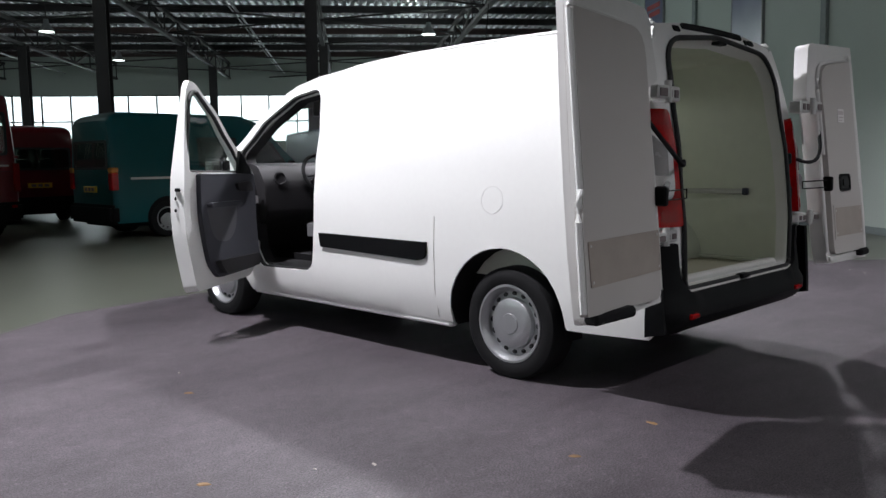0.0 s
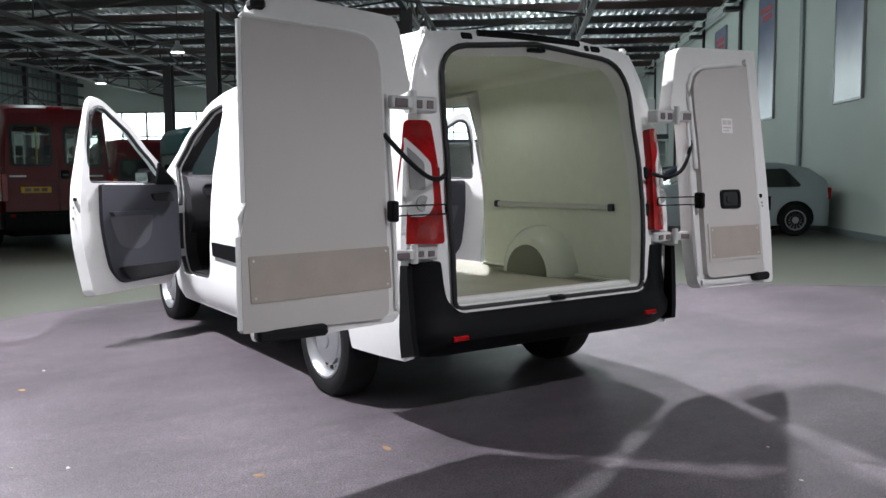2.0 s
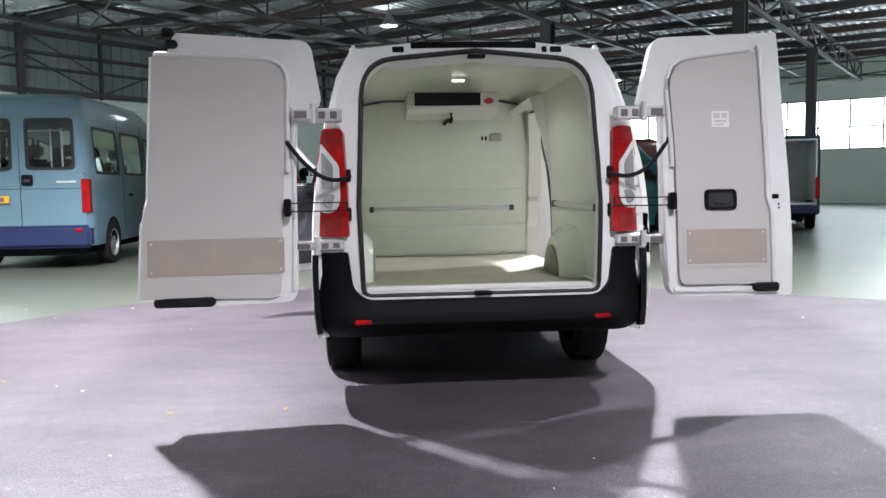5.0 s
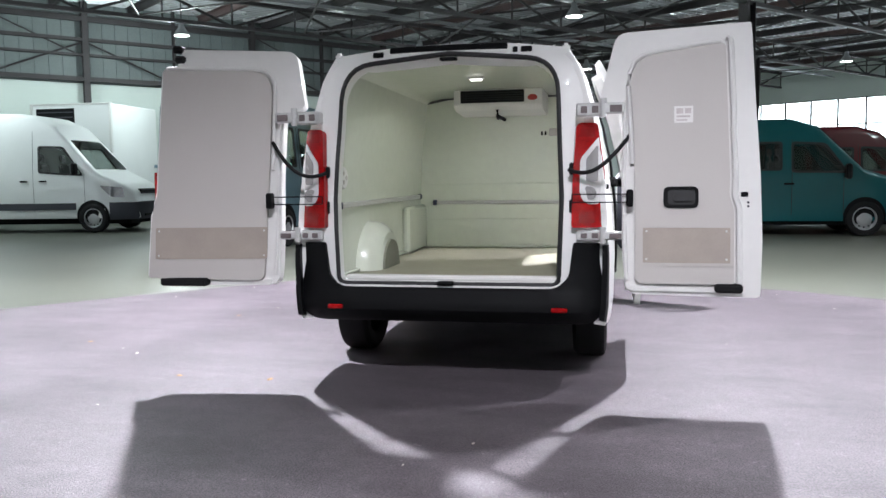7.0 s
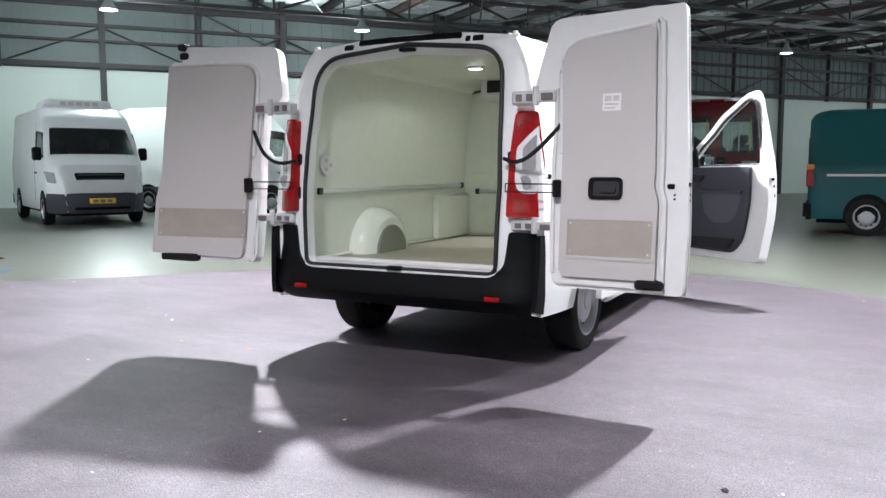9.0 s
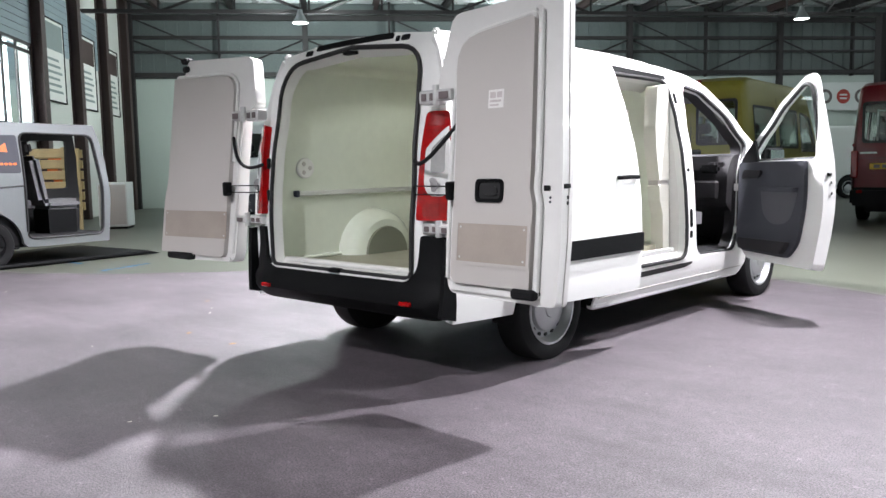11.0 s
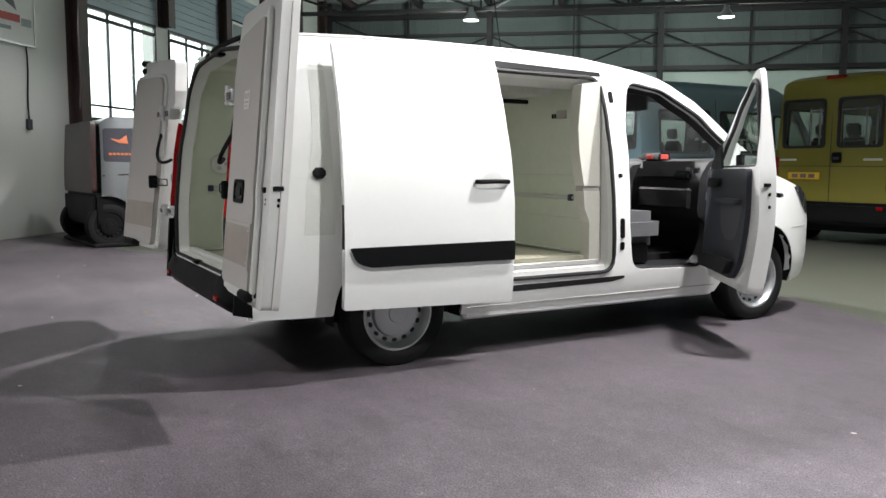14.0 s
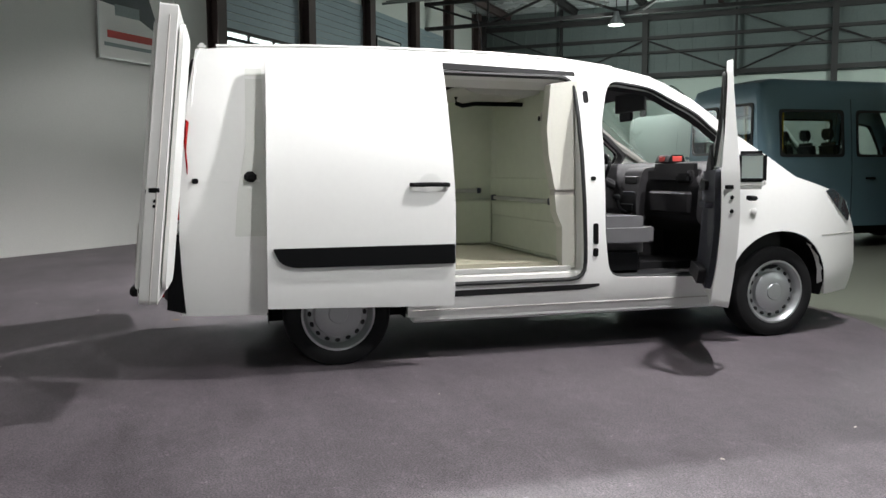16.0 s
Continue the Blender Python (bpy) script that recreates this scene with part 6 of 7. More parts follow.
def half_width(y, z, length, width, tumble, belt, nose, end):
    w = width / 2 - tumble * max(0.0, z - belt) ** 1.25 - 0.05 * max(0.0, (0.5 - z) / 0.3) ** 2
    w -= end * max(0.0, 1 - y / 0.14) ** 2
    t = max(0.0, 1 - (length - y) / nose)
    return w - 0.30 * width * 0.5 * t ** 2.2


def cut(bm, polygon, plane, keep):
    """Cut an opening through the faces that keep() picks; plane turns a face's place into the polygon's two axes."""
    n = len(polygon)
    for i in range(n):
        (a0, b0), (a1, b1) = polygon[i], polygon[(i + 1) % n]
        faces = [f for f in bm.faces if keep(f.calc_center_median())]
        geom = set(faces)
        for f in faces:
            geom.update(f.edges), geom.update(f.verts)
        co, no = plane(a0, b0), plane(b1 - b0, a0 - a1)
        bmesh.ops.bisect_plane(bm, geom=list(geom), plane_co=co, plane_no=no)
    gone = [f for f in bm.faces if keep(f.calc_center_median()) and inside(flat(f.calc_center_median(), plane), polygon)]
    bmesh.ops.delete(bm, geom=gone, context="FACES")


def flat(c, plane):
    a, b = plane(1, 0), plane(0, 1)
    return (c.dot(a), c.dot(b))


def ring_frame(bm, polygon, fn, grow, depth):
    """A rubber frame round an opening: the outline grown outwards, the pane's rounded outline left open."""
    cx, cy = sum(p[0] for p in polygon) / len(polygon), sum(p[1] for p in polygon) / len(polygon)
    big = [(x + math.copysign(grow, x - cx), y + math.copysign(grow, y - cy)) for x, y in polygon]
    outer, inner = rounded(big, 0.07, 4), rounded([(x - math.copysign(0.028, x - cx), y - math.copysign(0.028, y - cy)) for x, y in polygon], 0.09, 4)
    a, b = [bm.verts.new(fn(*p)) for p in outer], [bm.verts.new(fn(*p)) for p in inner]
    c, d = [bm.verts.new(fn(*p) - Vector(depth)) for p in outer], [bm.verts.new(fn(*p) - Vector(depth)) for p in inner]
    n = len(a)
    for i in range(n):
        j = (i + 1) % n
        for q in ((a[i], a[j], b[j], b[i]), (b[i], b[j], d[j], d[i]), (c[j], c[i], a[i], a[j])):
            bm.faces.new(q)


def cabin_seat(t, x, y, floor, cloth):
    """One seat of a parked vehicle, facing forward."""
    bm = bmesh.new()
    box(bm, x - 0.22, x + 0.22, y - 0.22, y + 0.26, floor + 0.30, floor + 0.45, 0.05, None, 2)
    box(bm, x - 0.17, x + 0.17, y - 0.15, y + 0.18, floor, floor + 0.31)
    st = part("seat", bm, cloth, t, "dark passenger seat")
    bm = bmesh.new()
    box(bm, x - 0.21, x + 0.21, -0.055, 0.055, 0, 0.62, 0.05, Matrix.Translation((0, y - 0.22, floor + 0.40)) @ pose(0, 0, 0, 8, 0, 0), 2)
    part("backrest", bm, cloth, st)
    bm = bmesh.new()
    box(bm, x - 0.12, x + 0.12, -0.04, 0.04, 0.66, 0.84, 0.03, Matrix.Translation((0, y - 0.22, floor + 0.40)) @ pose(0, 0, 0, 8, 0, 0), 2)
    tube(bm, [(x - 0.05, y - 0.30, floor + 0.98), (x - 0.05, y - 0.31, floor + 1.08)], 0.008, 5)
    tube(bm, [(x + 0.05, y - 0.30, floor + 0.98), (x + 0.05, y - 0.31, floor + 1.08)], 0.008, 5)
    part("headrest", bm, cloth, st)


def vehicle(name, label, category, m, length, width, top, paint, wheels, tyre=0.32, zb=0.28, tumble=0.10, belt=1.05, nose=0.8, bumper=GREY_PLASTIC, windows=(), rear=(), screen=None,
            plate=None, tails=(), heads=(), group="parked vans", strip=None, handles=(), rim_holes=12, seams=(), mirror=None, grille=None, front_plate=False, end=0.07, spokes=0, glass_mat=DARK_GLASS, clear=False, rows=(), cloth=CLOTH):
    t = thing(name, label, category, group, m)
    hw = lambda y, z: half_width(y, z, length, width, tumble, belt, nose, end)
    bm = bmesh.new()
    shell(bm, length, width, top, zb, tumble, belt, nose, end)
    corners = lambda o: list(o) if isinstance(o[0], tuple) else [(o[0], o[2]), (o[1], o[2]), (o[1], o[3]), (o[0], o[3])]
    if clear:
        for out in windows:
            for s in (-1, 1):
                cut(bm, corners(out), lambda a, b: Vector((0, a, b)), lambda c, s=s: c.x * s > 0.3 * width and c.z < lerp_lin(top, c.y) - 0.05)
        for out in rear:
            cut(bm, corners(out), lambda a, b: Vector((a, 0, b)), lambda c: c.y < 0.005)
        if screen:
            cut(bm, [(-screen[2], screen[0]), (screen[2], screen[0]), (screen[3], screen[1]), (-screen[3], screen[1])], lambda a, b: Vector((a, b, 0)), lambda c: c.z > belt - 0.1 and abs(c.x) < 0.46 * width)
    part("body", bm, paint, t, "painted body")
    if clear:
        bm = bmesh.new()
        box(bm, -width * 0.44, width * 0.44, 0.12, length - 0.9, zb + 0.08, zb + (0.30 if top[1][1] > 2.4 else 0.16))
        part("cabin_floor", bm, UNDER, t, "dark cabin floor")
        for y in rows:
            for x in (-0.52, 0.0, 0.52) if y < rows[-1] else (-0.48, 0.48):
                cabin_seat(t, x, y, zb + (0.30 if top[1][1] > 2.4 else 0.16), cloth)
        bm = bmesh.new()
        yd = (screen[1] if screen else length - 1.0)
        box(bm, -width * 0.42, width * 0.42, yd - 0.35, yd + 0.05, belt - 0.25, belt + 0.06, 0.06, None, 2)
        part("dashboard", bm, DASH, t, "dark dashboard")
        bm = bmesh.new()
        tube(bm, [(-0.45 + 0.18 * math.cos(a), yd - 0.50 + 0.07 * math.sin(a), belt + 0.02 + 0.17 * math.sin(a)) for a in [6.2832 * k / 16 for k in range(17)]], 0.014, 6)
        part("steering_wheel", bm, DASH, t, "black steering wheel")
    sides = {1: lambda d: (lambda y, z: Vector((hw(y, z) + d, y, z))), -1: lambda d: (lambda y, z: Vector((-hw(y, z) - d, y, z)))}
    for s in (-1, 1):
        for out in windows:
            bm = bmesh.new()
            pts = corners(out)
            sheet(bm, rounded(pts, 0.06, 3), [], sides[s](-0.004 if clear else 0.006), 0.012 * s, 0.22)
            w = part("window", bm, glass_mat, t, "tinted side window" if clear else "dark side window")
            w.visible_shadow = not clear
            bm = bmesh.new()
            if clear:
                ring_frame(bm, pts, sides[s](0.009), 0.012, (0.03 * s, 0, 0))
            else:
                loop_tube(bm, [sides[s](0.004)(y, z) for y, z in rounded(pts, 0.06, 3)], 0.012, 5)
            part("window_seal", bm, SEAL, w)
        if strip:
            y0, y1, z0, z1, mt = strip
            bm = bmesh.new()
            sheet(bm, [(y0, z0), (y1, z0), (y1, z1), (y0, z1)], [], sides[s](0.012), 0.02 * s, 0.3)
            part("side_strip", bm, mt, t, "side strip")
        for y, z in handles:
            bm = bmesh.new()
            c = sides[s](0.012)(y, z)
            box(bm, c.x - 0.015, c.x + 0.015, y - 0.09, y + 0.09, z - 0.018, z + 0.018, 0.008)
            part("door_handle", bm, BLACK_PLASTIC, t, "dark door handle")
        for y, z0, z1 in seams:
            bm = bmesh.new()
            tube(bm, [sides[s](0.0005)(y, z0 + (z1 - z0) * k / 6) for k in range(7)], 0.005, 5)
            part("door_seam", bm, SEAL, t, "door joint")
        for y in wheels:
            bm = bmesh.new()
            a = arc(y, tyre + 0.03, tyre * 1.14, 200, -20, 16)
            sheet(bm, a, [], sides[s](0.004), 0.01 * s, 0.3)
            part("wheel_arch", bm, UNDER, t, "dark wheel arch")
            wheel("wheel", tyre, 0.20, tyre * 0.62, t, STEEL_RIM, rim_holes, spokes).matrix_basis = Matrix.Translation((s * (hw(y, 0.6) - 0.085), y, tyre)) @ pose(0, 0, 0, 0, 90 * s, 0)
        for x0, x1, z0, z1, mt in tails:
            bm = bmesh.new()
            a, b = sorted((s * x0, s * x1))
            box(bm, a, b, -0.03, 0.10, z0, z1, 0.015)
            part("tail_light", bm, mt, t, "tail light")
        for x0, x1, z0, z1 in heads:
            yf = nose_y(top, length, z1)
            reach = 1.5 * (x1 - x0)
            bm = bmesh.new()
            sheet(bm, rounded([(yf - 0.02, z0), (yf - 0.55 * reach, z0 + 0.02), (yf - reach, z1 + 0.05), (yf - 0.06, z1)], 0.04, 3), [], sides[s](0.008), 0.03 * s, 0.1)
            hl = part("headlight", bm, LAMP_GLASS, t, "clear headlight")
            bm = bmesh.new()
            a, b = sorted((s * x0, s * min(x1, hw(yf, z0) - 0.01)))
            box(bm, a, b, yf - 0.20, yf + 0.008, z0 + 0.01, z1 - 0.01, 0.025, None, 2)
            part("front_lens", bm, LAMP_GLASS, hl)
            bm = bmesh.new()
            lathe(bm, [(0, 0.004), (0.045, 0.002), (0.055, 0.008), (0.062, 0.0)], 14, Matrix.Translation((s * (x0 + x1) / 2, yf + 0.008, (z0 + z1) / 2)) @ pose(0, 0, 0, -90, 0, 0))
            part("reflector", bm, CHROME, hl)
        if mirror:
            y, z, mt = mirror
            bm = bmesh.new()
            c = sides[s](0.12)(y, z)
            box(bm, c.x - 0.09, c.x + 0.09, y - 0.05, y + 0.05, z - 0.14, z + 0.14, 0.03)
            tube(bm, [c, sides[s](-0.02)(y, z - 0.05)], 0.02, 6)
            part("mirror", bm, mt, t, "door mirror")
    for x0, x1, z0, z1 in rear:
        bm = bmesh.new()
        prism(bm, rounded([(x0, z0), (x1, z0), (x1, z1), (x0, z1)], 0.07, 3), lambda x, z: Vector((x, -0.012, z)), (0, 0.03, 0))
        w = part("rear_window", bm, glass_mat, t, "rear window in a black seal")
        w.visible_shadow = not clear
        bm = bmesh.new()
        if clear:
            ring_frame(bm, [(x0, z0), (x1, z0), (x1, z1), (x0, z1)], lambda x, z: Vector((x, -0.018, z)), 0.014, (0, -0.04, 0))
        else:
            loop_tube(bm, [Vector((x, -0.01, z)) for x, z in rounded([(x0, z0), (x1, z0), (x1, z1), (x0, z1)], 0.07, 3)], 0.014, 5)
        part("window_seal", bm, SEAL, w)
    if screen:
        y0, y1, w0, w1 = screen
        bm = bmesh.new()
        sheet(bm, rounded([(-w0, y0), (w0, y0), (w1, y1), (-w1, y1)], 0.06, 3), [], lambda x, y: Vector((x, y, lerp_lin(top, y) + 0.018)), 0.012, 0.2)
        part("windscreen", bm, glass_mat, t, "sloping windscreen").visible_shadow = not clear
    if bumper:
        bm = bmesh.new()
        w = hw(length / 2, 0.6)
        box(bm, -w, w, -0.07, 0.12, zb - 0.02, zb + 0.32, 0.05, None, 2)
        part("bumper", bm, bumper, t, "rear bumper")
        bm = bmesh.new()
        y0 = wheels[-1] + tyre * 1.16
        curve = [(hw(y, 0.6) + 0.015, y) for y in [y0 + (length - 0.04 - y0) * k / 8 for k in range(9)]] + [(hw(length, 0.6) - 0.06, length + 0.035), (0.3, length + 0.06)]
        curve += [(-x, y) for x, y in curve[::-1]]
        rings = [[bm.verts.new((x * k, y - (1 - k) * 0.4, z)) for x, y in curve] for k, z in ((0.965, zb - 0.04), (1.0, zb + 0.04), (1.005, zb + 0.30), (0.985, zb + 0.37), (0.90, zb + 0.38))]
        for a, b in zip(rings, rings[1:]):
            for i in range(len(curve) - 1):
                bm.faces.new((a[i], a[i + 1], b[i + 1], b[i]))
        fb = part("bumper", bm, bumper, t, "front bumper wrapped round the corners")
        bm = bmesh.new()
        box(bm, -0.55, 0.55, length + 0.0, length + 0.068, zb + 0.03, zb + 0.09, 0.01)
        part("lower_grille", bm, BLACK_PLASTIC, fb)
    if grille:
        x, z0, z1 = grille
        bm = bmesh.new()
        yf = nose_y(top, length, z0 + 0.25 * (z1 - z0))
        box(bm, -x, x, yf - 0.12, yf + 0.015, z0, z1, 0.03)
        g = part("grille", bm, BLACK_PLASTIC, t, "dark grille")
        for k in range(3):
            bm = bmesh.new()
            z = z0 + (z1 - z0) * (k + 0.5) / 3
            box(bm, -x * 0.9, x * 0.9, yf + 0.012, yf + 0.025, z - 0.012, z + 0.012)
            part("grille_bar", bm, GREY_PLASTIC, g)
    if plate:
        x, z = plate
        bm = bmesh.new()
        box(bm, x - 0.26, x + 0.26, -0.045, -0.012, z - 0.055, z + 0.055, 0.006)
        p = part("number_plate", bm, PLATE, t, "yellow number plate with dark bars")
        for k in range(3):
            bm = bmesh.new()
            box(bm, x - 0.19 + k * 0.14, x - 0.09 + k * 0.14, -0.049, -0.045, z - 0.03, z + 0.03)
            part("plate_bar", bm, INK, p, "dark bar")
    if front_plate:
        bm = bmesh.new()
        box(bm, -0.26, 0.26, length + 0.06, length + 0.08, zb + 0.16, zb + 0.27, 0.006)
        p = part("number_plate", bm, PLATE, t, "yellow number plate with dark bars")
        for k in range(3):
            bm = bmesh.new()
            box(bm, -0.19 + k * 0.14, -0.09 + k * 0.14, length + 0.08, length + 0.084, zb + 0.185, zb + 0.245)
            part("plate_bar", bm, INK, p, "dark bar")
    bm = bmesh.new()
    box(bm, -width * 0.38, width * 0.38, 0.15, length - 0.2, 0.2, zb + 0.02)
    part("underbody", bm, UNDER, t, "dark underbody")
    return t


def nose_y(top, length, z):
    """Where the front of the body stands at height z."""
    y = length
    while y > 0 and lerp_lin(top, y) < z + 0.03:
        y -= 0.02
    return y


def at(x, y, yaw):
    return Matrix.Translation((x, y, 0)) @ pose(0, 0, 0, 0, 0, yaw)


def car_paint(name, colour, metal=0.0, rough=0.38):
    return surface(name, colour, rough, metal, vary=0.05, coat=0.18, spec=0.3, fine=40, broad=1.0)


TEAL = car_paint("teal_paint", (0.0006, 0.080, 0.090))
YELLOW = car_paint("yellow_paint", (0.215, 0.19, 0.026), 0.0, 0.45)
SKY_BLUE = car_paint("light_blue_paint", (0.125, 0.21, 0.255))
DARK_RED = car_paint("dark_red_paint", (0.12, 0.005, 0.009))
VAN_WHITE = car_paint("parked_white_paint", (0.74, 0.76, 0.75))
SILVER = car_paint("silver_paint", (0.36, 0.41, 0.425), 0.3)
SHOW_SILVER = car_paint("show_silver_paint", (0.17, 0.18, 0.185), 0.35)
NAVY = car_paint("dark_blue_paint", (0.02, 0.03, 0.08))
BLACK_PAINT = car_paint("black_paint", (0.015, 0.015, 0.017))
GREY_PAINT = car_paint("grey_paint", (0.12, 0.125, 0.13), 0.3)

T4_TOP = [(0.0, 2.04), (0.08, 2.15), (0.3, 2.20), (2.6, 2.20), (3.05, 2.06), (3.85, 1.24), (4.5, 1.04), (4.7, 0.92), (4.79, 0.62)]
T4 = dict(bumper=BLACK_PLASTIC, length=4.79, width=1.84, top=T4_TOP, wheels=(0.95, 3.87), tyre=0.325, tumble=0.13, belt=1.1, nose=0.9,
          screen=(3.14, 3.78, 0.70, 0.80), rear=((-0.70, 0.70, 1.22, 1.70),), plate=(0.0, 0.86), tails=((0.76, 0.91, 0.85, 1.15, RED_LENS), (0.76, 0.91, 1.15, 1.24, AMBER)),
          heads=((0.55, 0.80, 0.80, 0.96),), grille=(0.5, 0.80, 0.94), mirror=(3.55, 1.2, BLACK_PLASTIC), handles=((2.55, 0.98),), seams=((1.6, 0.4, 1.8), (2.6, 0.4, 1.8), (3.5, 0.4, 1.2)),
          windows=((1.62, 2.42, 1.24, 1.76), [(2.6, 1.20), (3.58, 1.18), (3.18, 1.72), (2.6, 1.76)]),
          clear=True, glass_mat=TINT, rows=(1.3, 2.75))
teal = vehicle("teal_van", "dark teal panel van parked behind the white van", "van", at(1.58, 10.3, -90), paint=TEAL, strip=(0.3, 1.5, 1.03, 1.07, ALU), **T4)
vehicle("red_minivan", "dark red van parked side by side with the teal one", "van", at(3.6, 13.6, -90), paint=DARK_RED, **{**T4, "windows": ((0.35, 1.5, 1.22, 1.72), (1.65, 2.5, 1.22, 1.72), [(2.66, 1.2), (3.62, 1.2), (3.22, 1.70), (2.66, 1.73)])})

vehicle("dark_red_van", "dark red van parked between the minibus and the teal van", "van", at(2.4, 15.2, 0), paint=DARK_RED, **T4)

BUS_TOP = [(0.0, 2.43), (0.06, 2.53), (0.3, 2.60), (3.2, 2.60), (3.7, 2.42), (4.4, 1.34), (4.78, 1.10), (4.95, 0.7)]
BUS = dict(bumper=BLACK_PLASTIC, length=4.95, width=1.99, top=BUS_TOP, wheels=(1.0, 4.05), tyre=0.335, zb=0.34, tumble=0.075, belt=1.15, nose=0.75,
           screen=(3.78, 4.36, 0.78, 0.86), rear=((-0.80, -0.11, 1.49, 2.22), (0.11, 0.78, 1.49, 2.22)), plate=(-0.41, 1.05), tails=((0.87, 0.99, 0.84, 1.34, DEEP_RED),),
           heads=((0.6, 0.86, 0.84, 1.06),), grille=(0.45, 0.80, 0.95), mirror=(4.2, 1.45, BLACK_PLASTIC), handles=((3.05, 1.08), (2.0, 1.08)), seams=((1.65, 0.45, 2.3), (3.0, 0.45, 2.3), (4.1, 0.45, 1.3)),
           windows=((0.35, 1.5, 1.42, 2.12), (1.75, 2.9, 1.42, 2.12), [(3.1, 1.36), (4.12, 1.36), (3.74, 2.02), (3.1, 2.10)]), clear=True, glass_mat=PANE, rows=(0.95, 1.9, 3.2), cloth=DASH)


def bus_extras(t, roof=True):
    bm = bmesh.new()
    box(bm, 0.03, 0.19, -0.035, -0.005, 1.25, 1.41, 0.02)
    h = part("rear_handle", bm, BLACK_PLASTIC, t, "black rear door handle")
    bm = bmesh.new()
    box(bm, 0.06, 0.16, -0.05, -0.03, 1.30, 1.34, 0.008)
    part("lever", bm, GREY_PLASTIC, h)
    bm = bmesh.new()
    tube(bm, [(0, -0.002, 0.66), (0, -0.002, 1.4), (0, 0.01, 2.38)], 0.006, 5)
    part("door_seam", bm, SEAL, t, "joint between the rear doors")
    bm = bmesh.new()
    tube(bm, [(-0.9, -0.002, 1.20), (0.88, -0.002, 1.20)], 0.004, 5)
    part("swage_line", bm, SEAL, t, "fold line across the rear doors")
    for x0, x1 in ((-0.84, -0.56), (0.52, 0.80)):
        bm = bmesh.new()
        box(bm, x0, x1, -0.014, -0.004, 1.285, 1.315)
        part("badge_bar", bm, ALU, t, "small silver badge")
    for s in (-1, 1):
        bm = bmesh.new()
        box(bm, *sorted((s * 0.78, s * 0.88)), -0.085, -0.06, 0.56, 0.61, 0.008)
        part("reflector", bm, RED_LENS, t, "small red reflector")
        bm = bmesh.new()
        box(bm, *sorted((s * 0.90, s * 0.97)), -0.045, 0.0, 1.42, 1.47, 0.01)
        part("hinge", bm, t_paint(t), t)
    if roof:
        bm = bmesh.new()
        box(bm, -0.15, 0.15, 0.02, 0.12, 2.52, 2.575, 0.015)
        part("brake_light", bm, DEEP_RED, t, "high brake light")
    bm = bmesh.new()
    for x in (-0.62, -0.46, 0.30, 0.46):
        tube(bm, [(x, 0.45, 0.5), (x, 0.45, 2.12)], 0.014, 6)
    for z in (1.50, 2.08):
        tube(bm, [(-0.62, 0.45, z), (0.46, 0.45, z)], 0.014, 6)
    part("luggage_guard", bm, VAN_FRAME, t, "white tube guard behind the seats")
    for x in (-0.2, 0.68):
        bm = bmesh.new()
        tube(bm, [(x, 0.6, 0.5), (x, 0.6, 2.3)], 0.016, 6)
        part("grab_pole", bm, PLATE, t, "yellow grab pole")


def t_paint(t):
    """The paint of a vehicle's own body."""
    return next(c for c in t.children if c.name.startswith("body")).data.materials[0]


yel = vehicle("yellow_minibus", "yellow high-roof minibus with clear windows and black bumper", "minibus", at(-2.86, 7.75, 5), paint=YELLOW, strip=(0.2, 4.0, 0.62, 0.72, GREY_PLASTIC), **BUS)
bus_extras(yel)
blu = vehicle("light_blue_minibus", "light blue high-roof minibus parked on the concrete", "minibus", at(-5.75, 5.75, 0), paint=SKY_BLUE, **{**BUS, "bumper": NAVY})
bus_extras(blu, False)
red = vehicle("red_minibus", "dark red high-roof minibus with tinted windows", "minibus", at(-0.28, 11.1, 8), paint=DARK_RED, **{**BUS, "strip": (0.2, 4.0, 0.62, 0.70, BLACK_PLASTIC)})
bus_extras(red)

SPR_TOP = [(0.0, 2.66), (0.06, 2.76), (0.4, 2.83), (3.0, 2.83), (3.5, 2.76), (3.95, 2.55), (4.28, 2.20), (4.95, 1.46), (5.12, 1.36), (5.62, 1.14), (5.80, 0.96), (5.88, 0.72), (5.91, 0.5)]
vehicle("white_panel_van", "white long panel van with dark side strips", "van", at(-16.05, 10.5, -82), 5.91, 1.99, SPR_TOP, VAN_WHITE, (1.1, 4.9), 0.345, 0.34, 0.07, 1.2, 0.9,
              windows=([(3.62, 1.42), (4.70, 1.34), (4.22, 2.02), (3.62, 2.04)],), rear=((-0.75, -0.1, 1.5, 2.0), (0.1, 0.75, 1.5, 2.0)), screen=(4.30, 4.93, 0.72, 0.82), strip=(0.2, 4.5, 0.54, 0.70, GREY_PLASTIC),
              heads=((0.50, 0.88, 0.82, 1.06),), grille=(0.44, 0.82, 1.02), mirror=(4.55, 1.50, BLACK_PLASTIC), handles=((3.25, 1.22), (3.72, 1.22)), seams=((2.2, 0.5, 2.4), (3.48, 0.5, 2.4), (4.72, 0.7, 1.4)), tails=((0.85, 0.98, 0.9, 1.4, RED_LENS),),
              clear=True, glass_mat=PANE, rows=(3.75,))
TR_TOP = [(0.0, 2.40), (0.06, 2.50), (0.4, 2.55), (3.5, 2.53), (3.95, 2.32), (4.65, 1.42), (5.02, 1.26), (5.14, 1.02), (5.21, 0.80), (5.23, 0.55)]
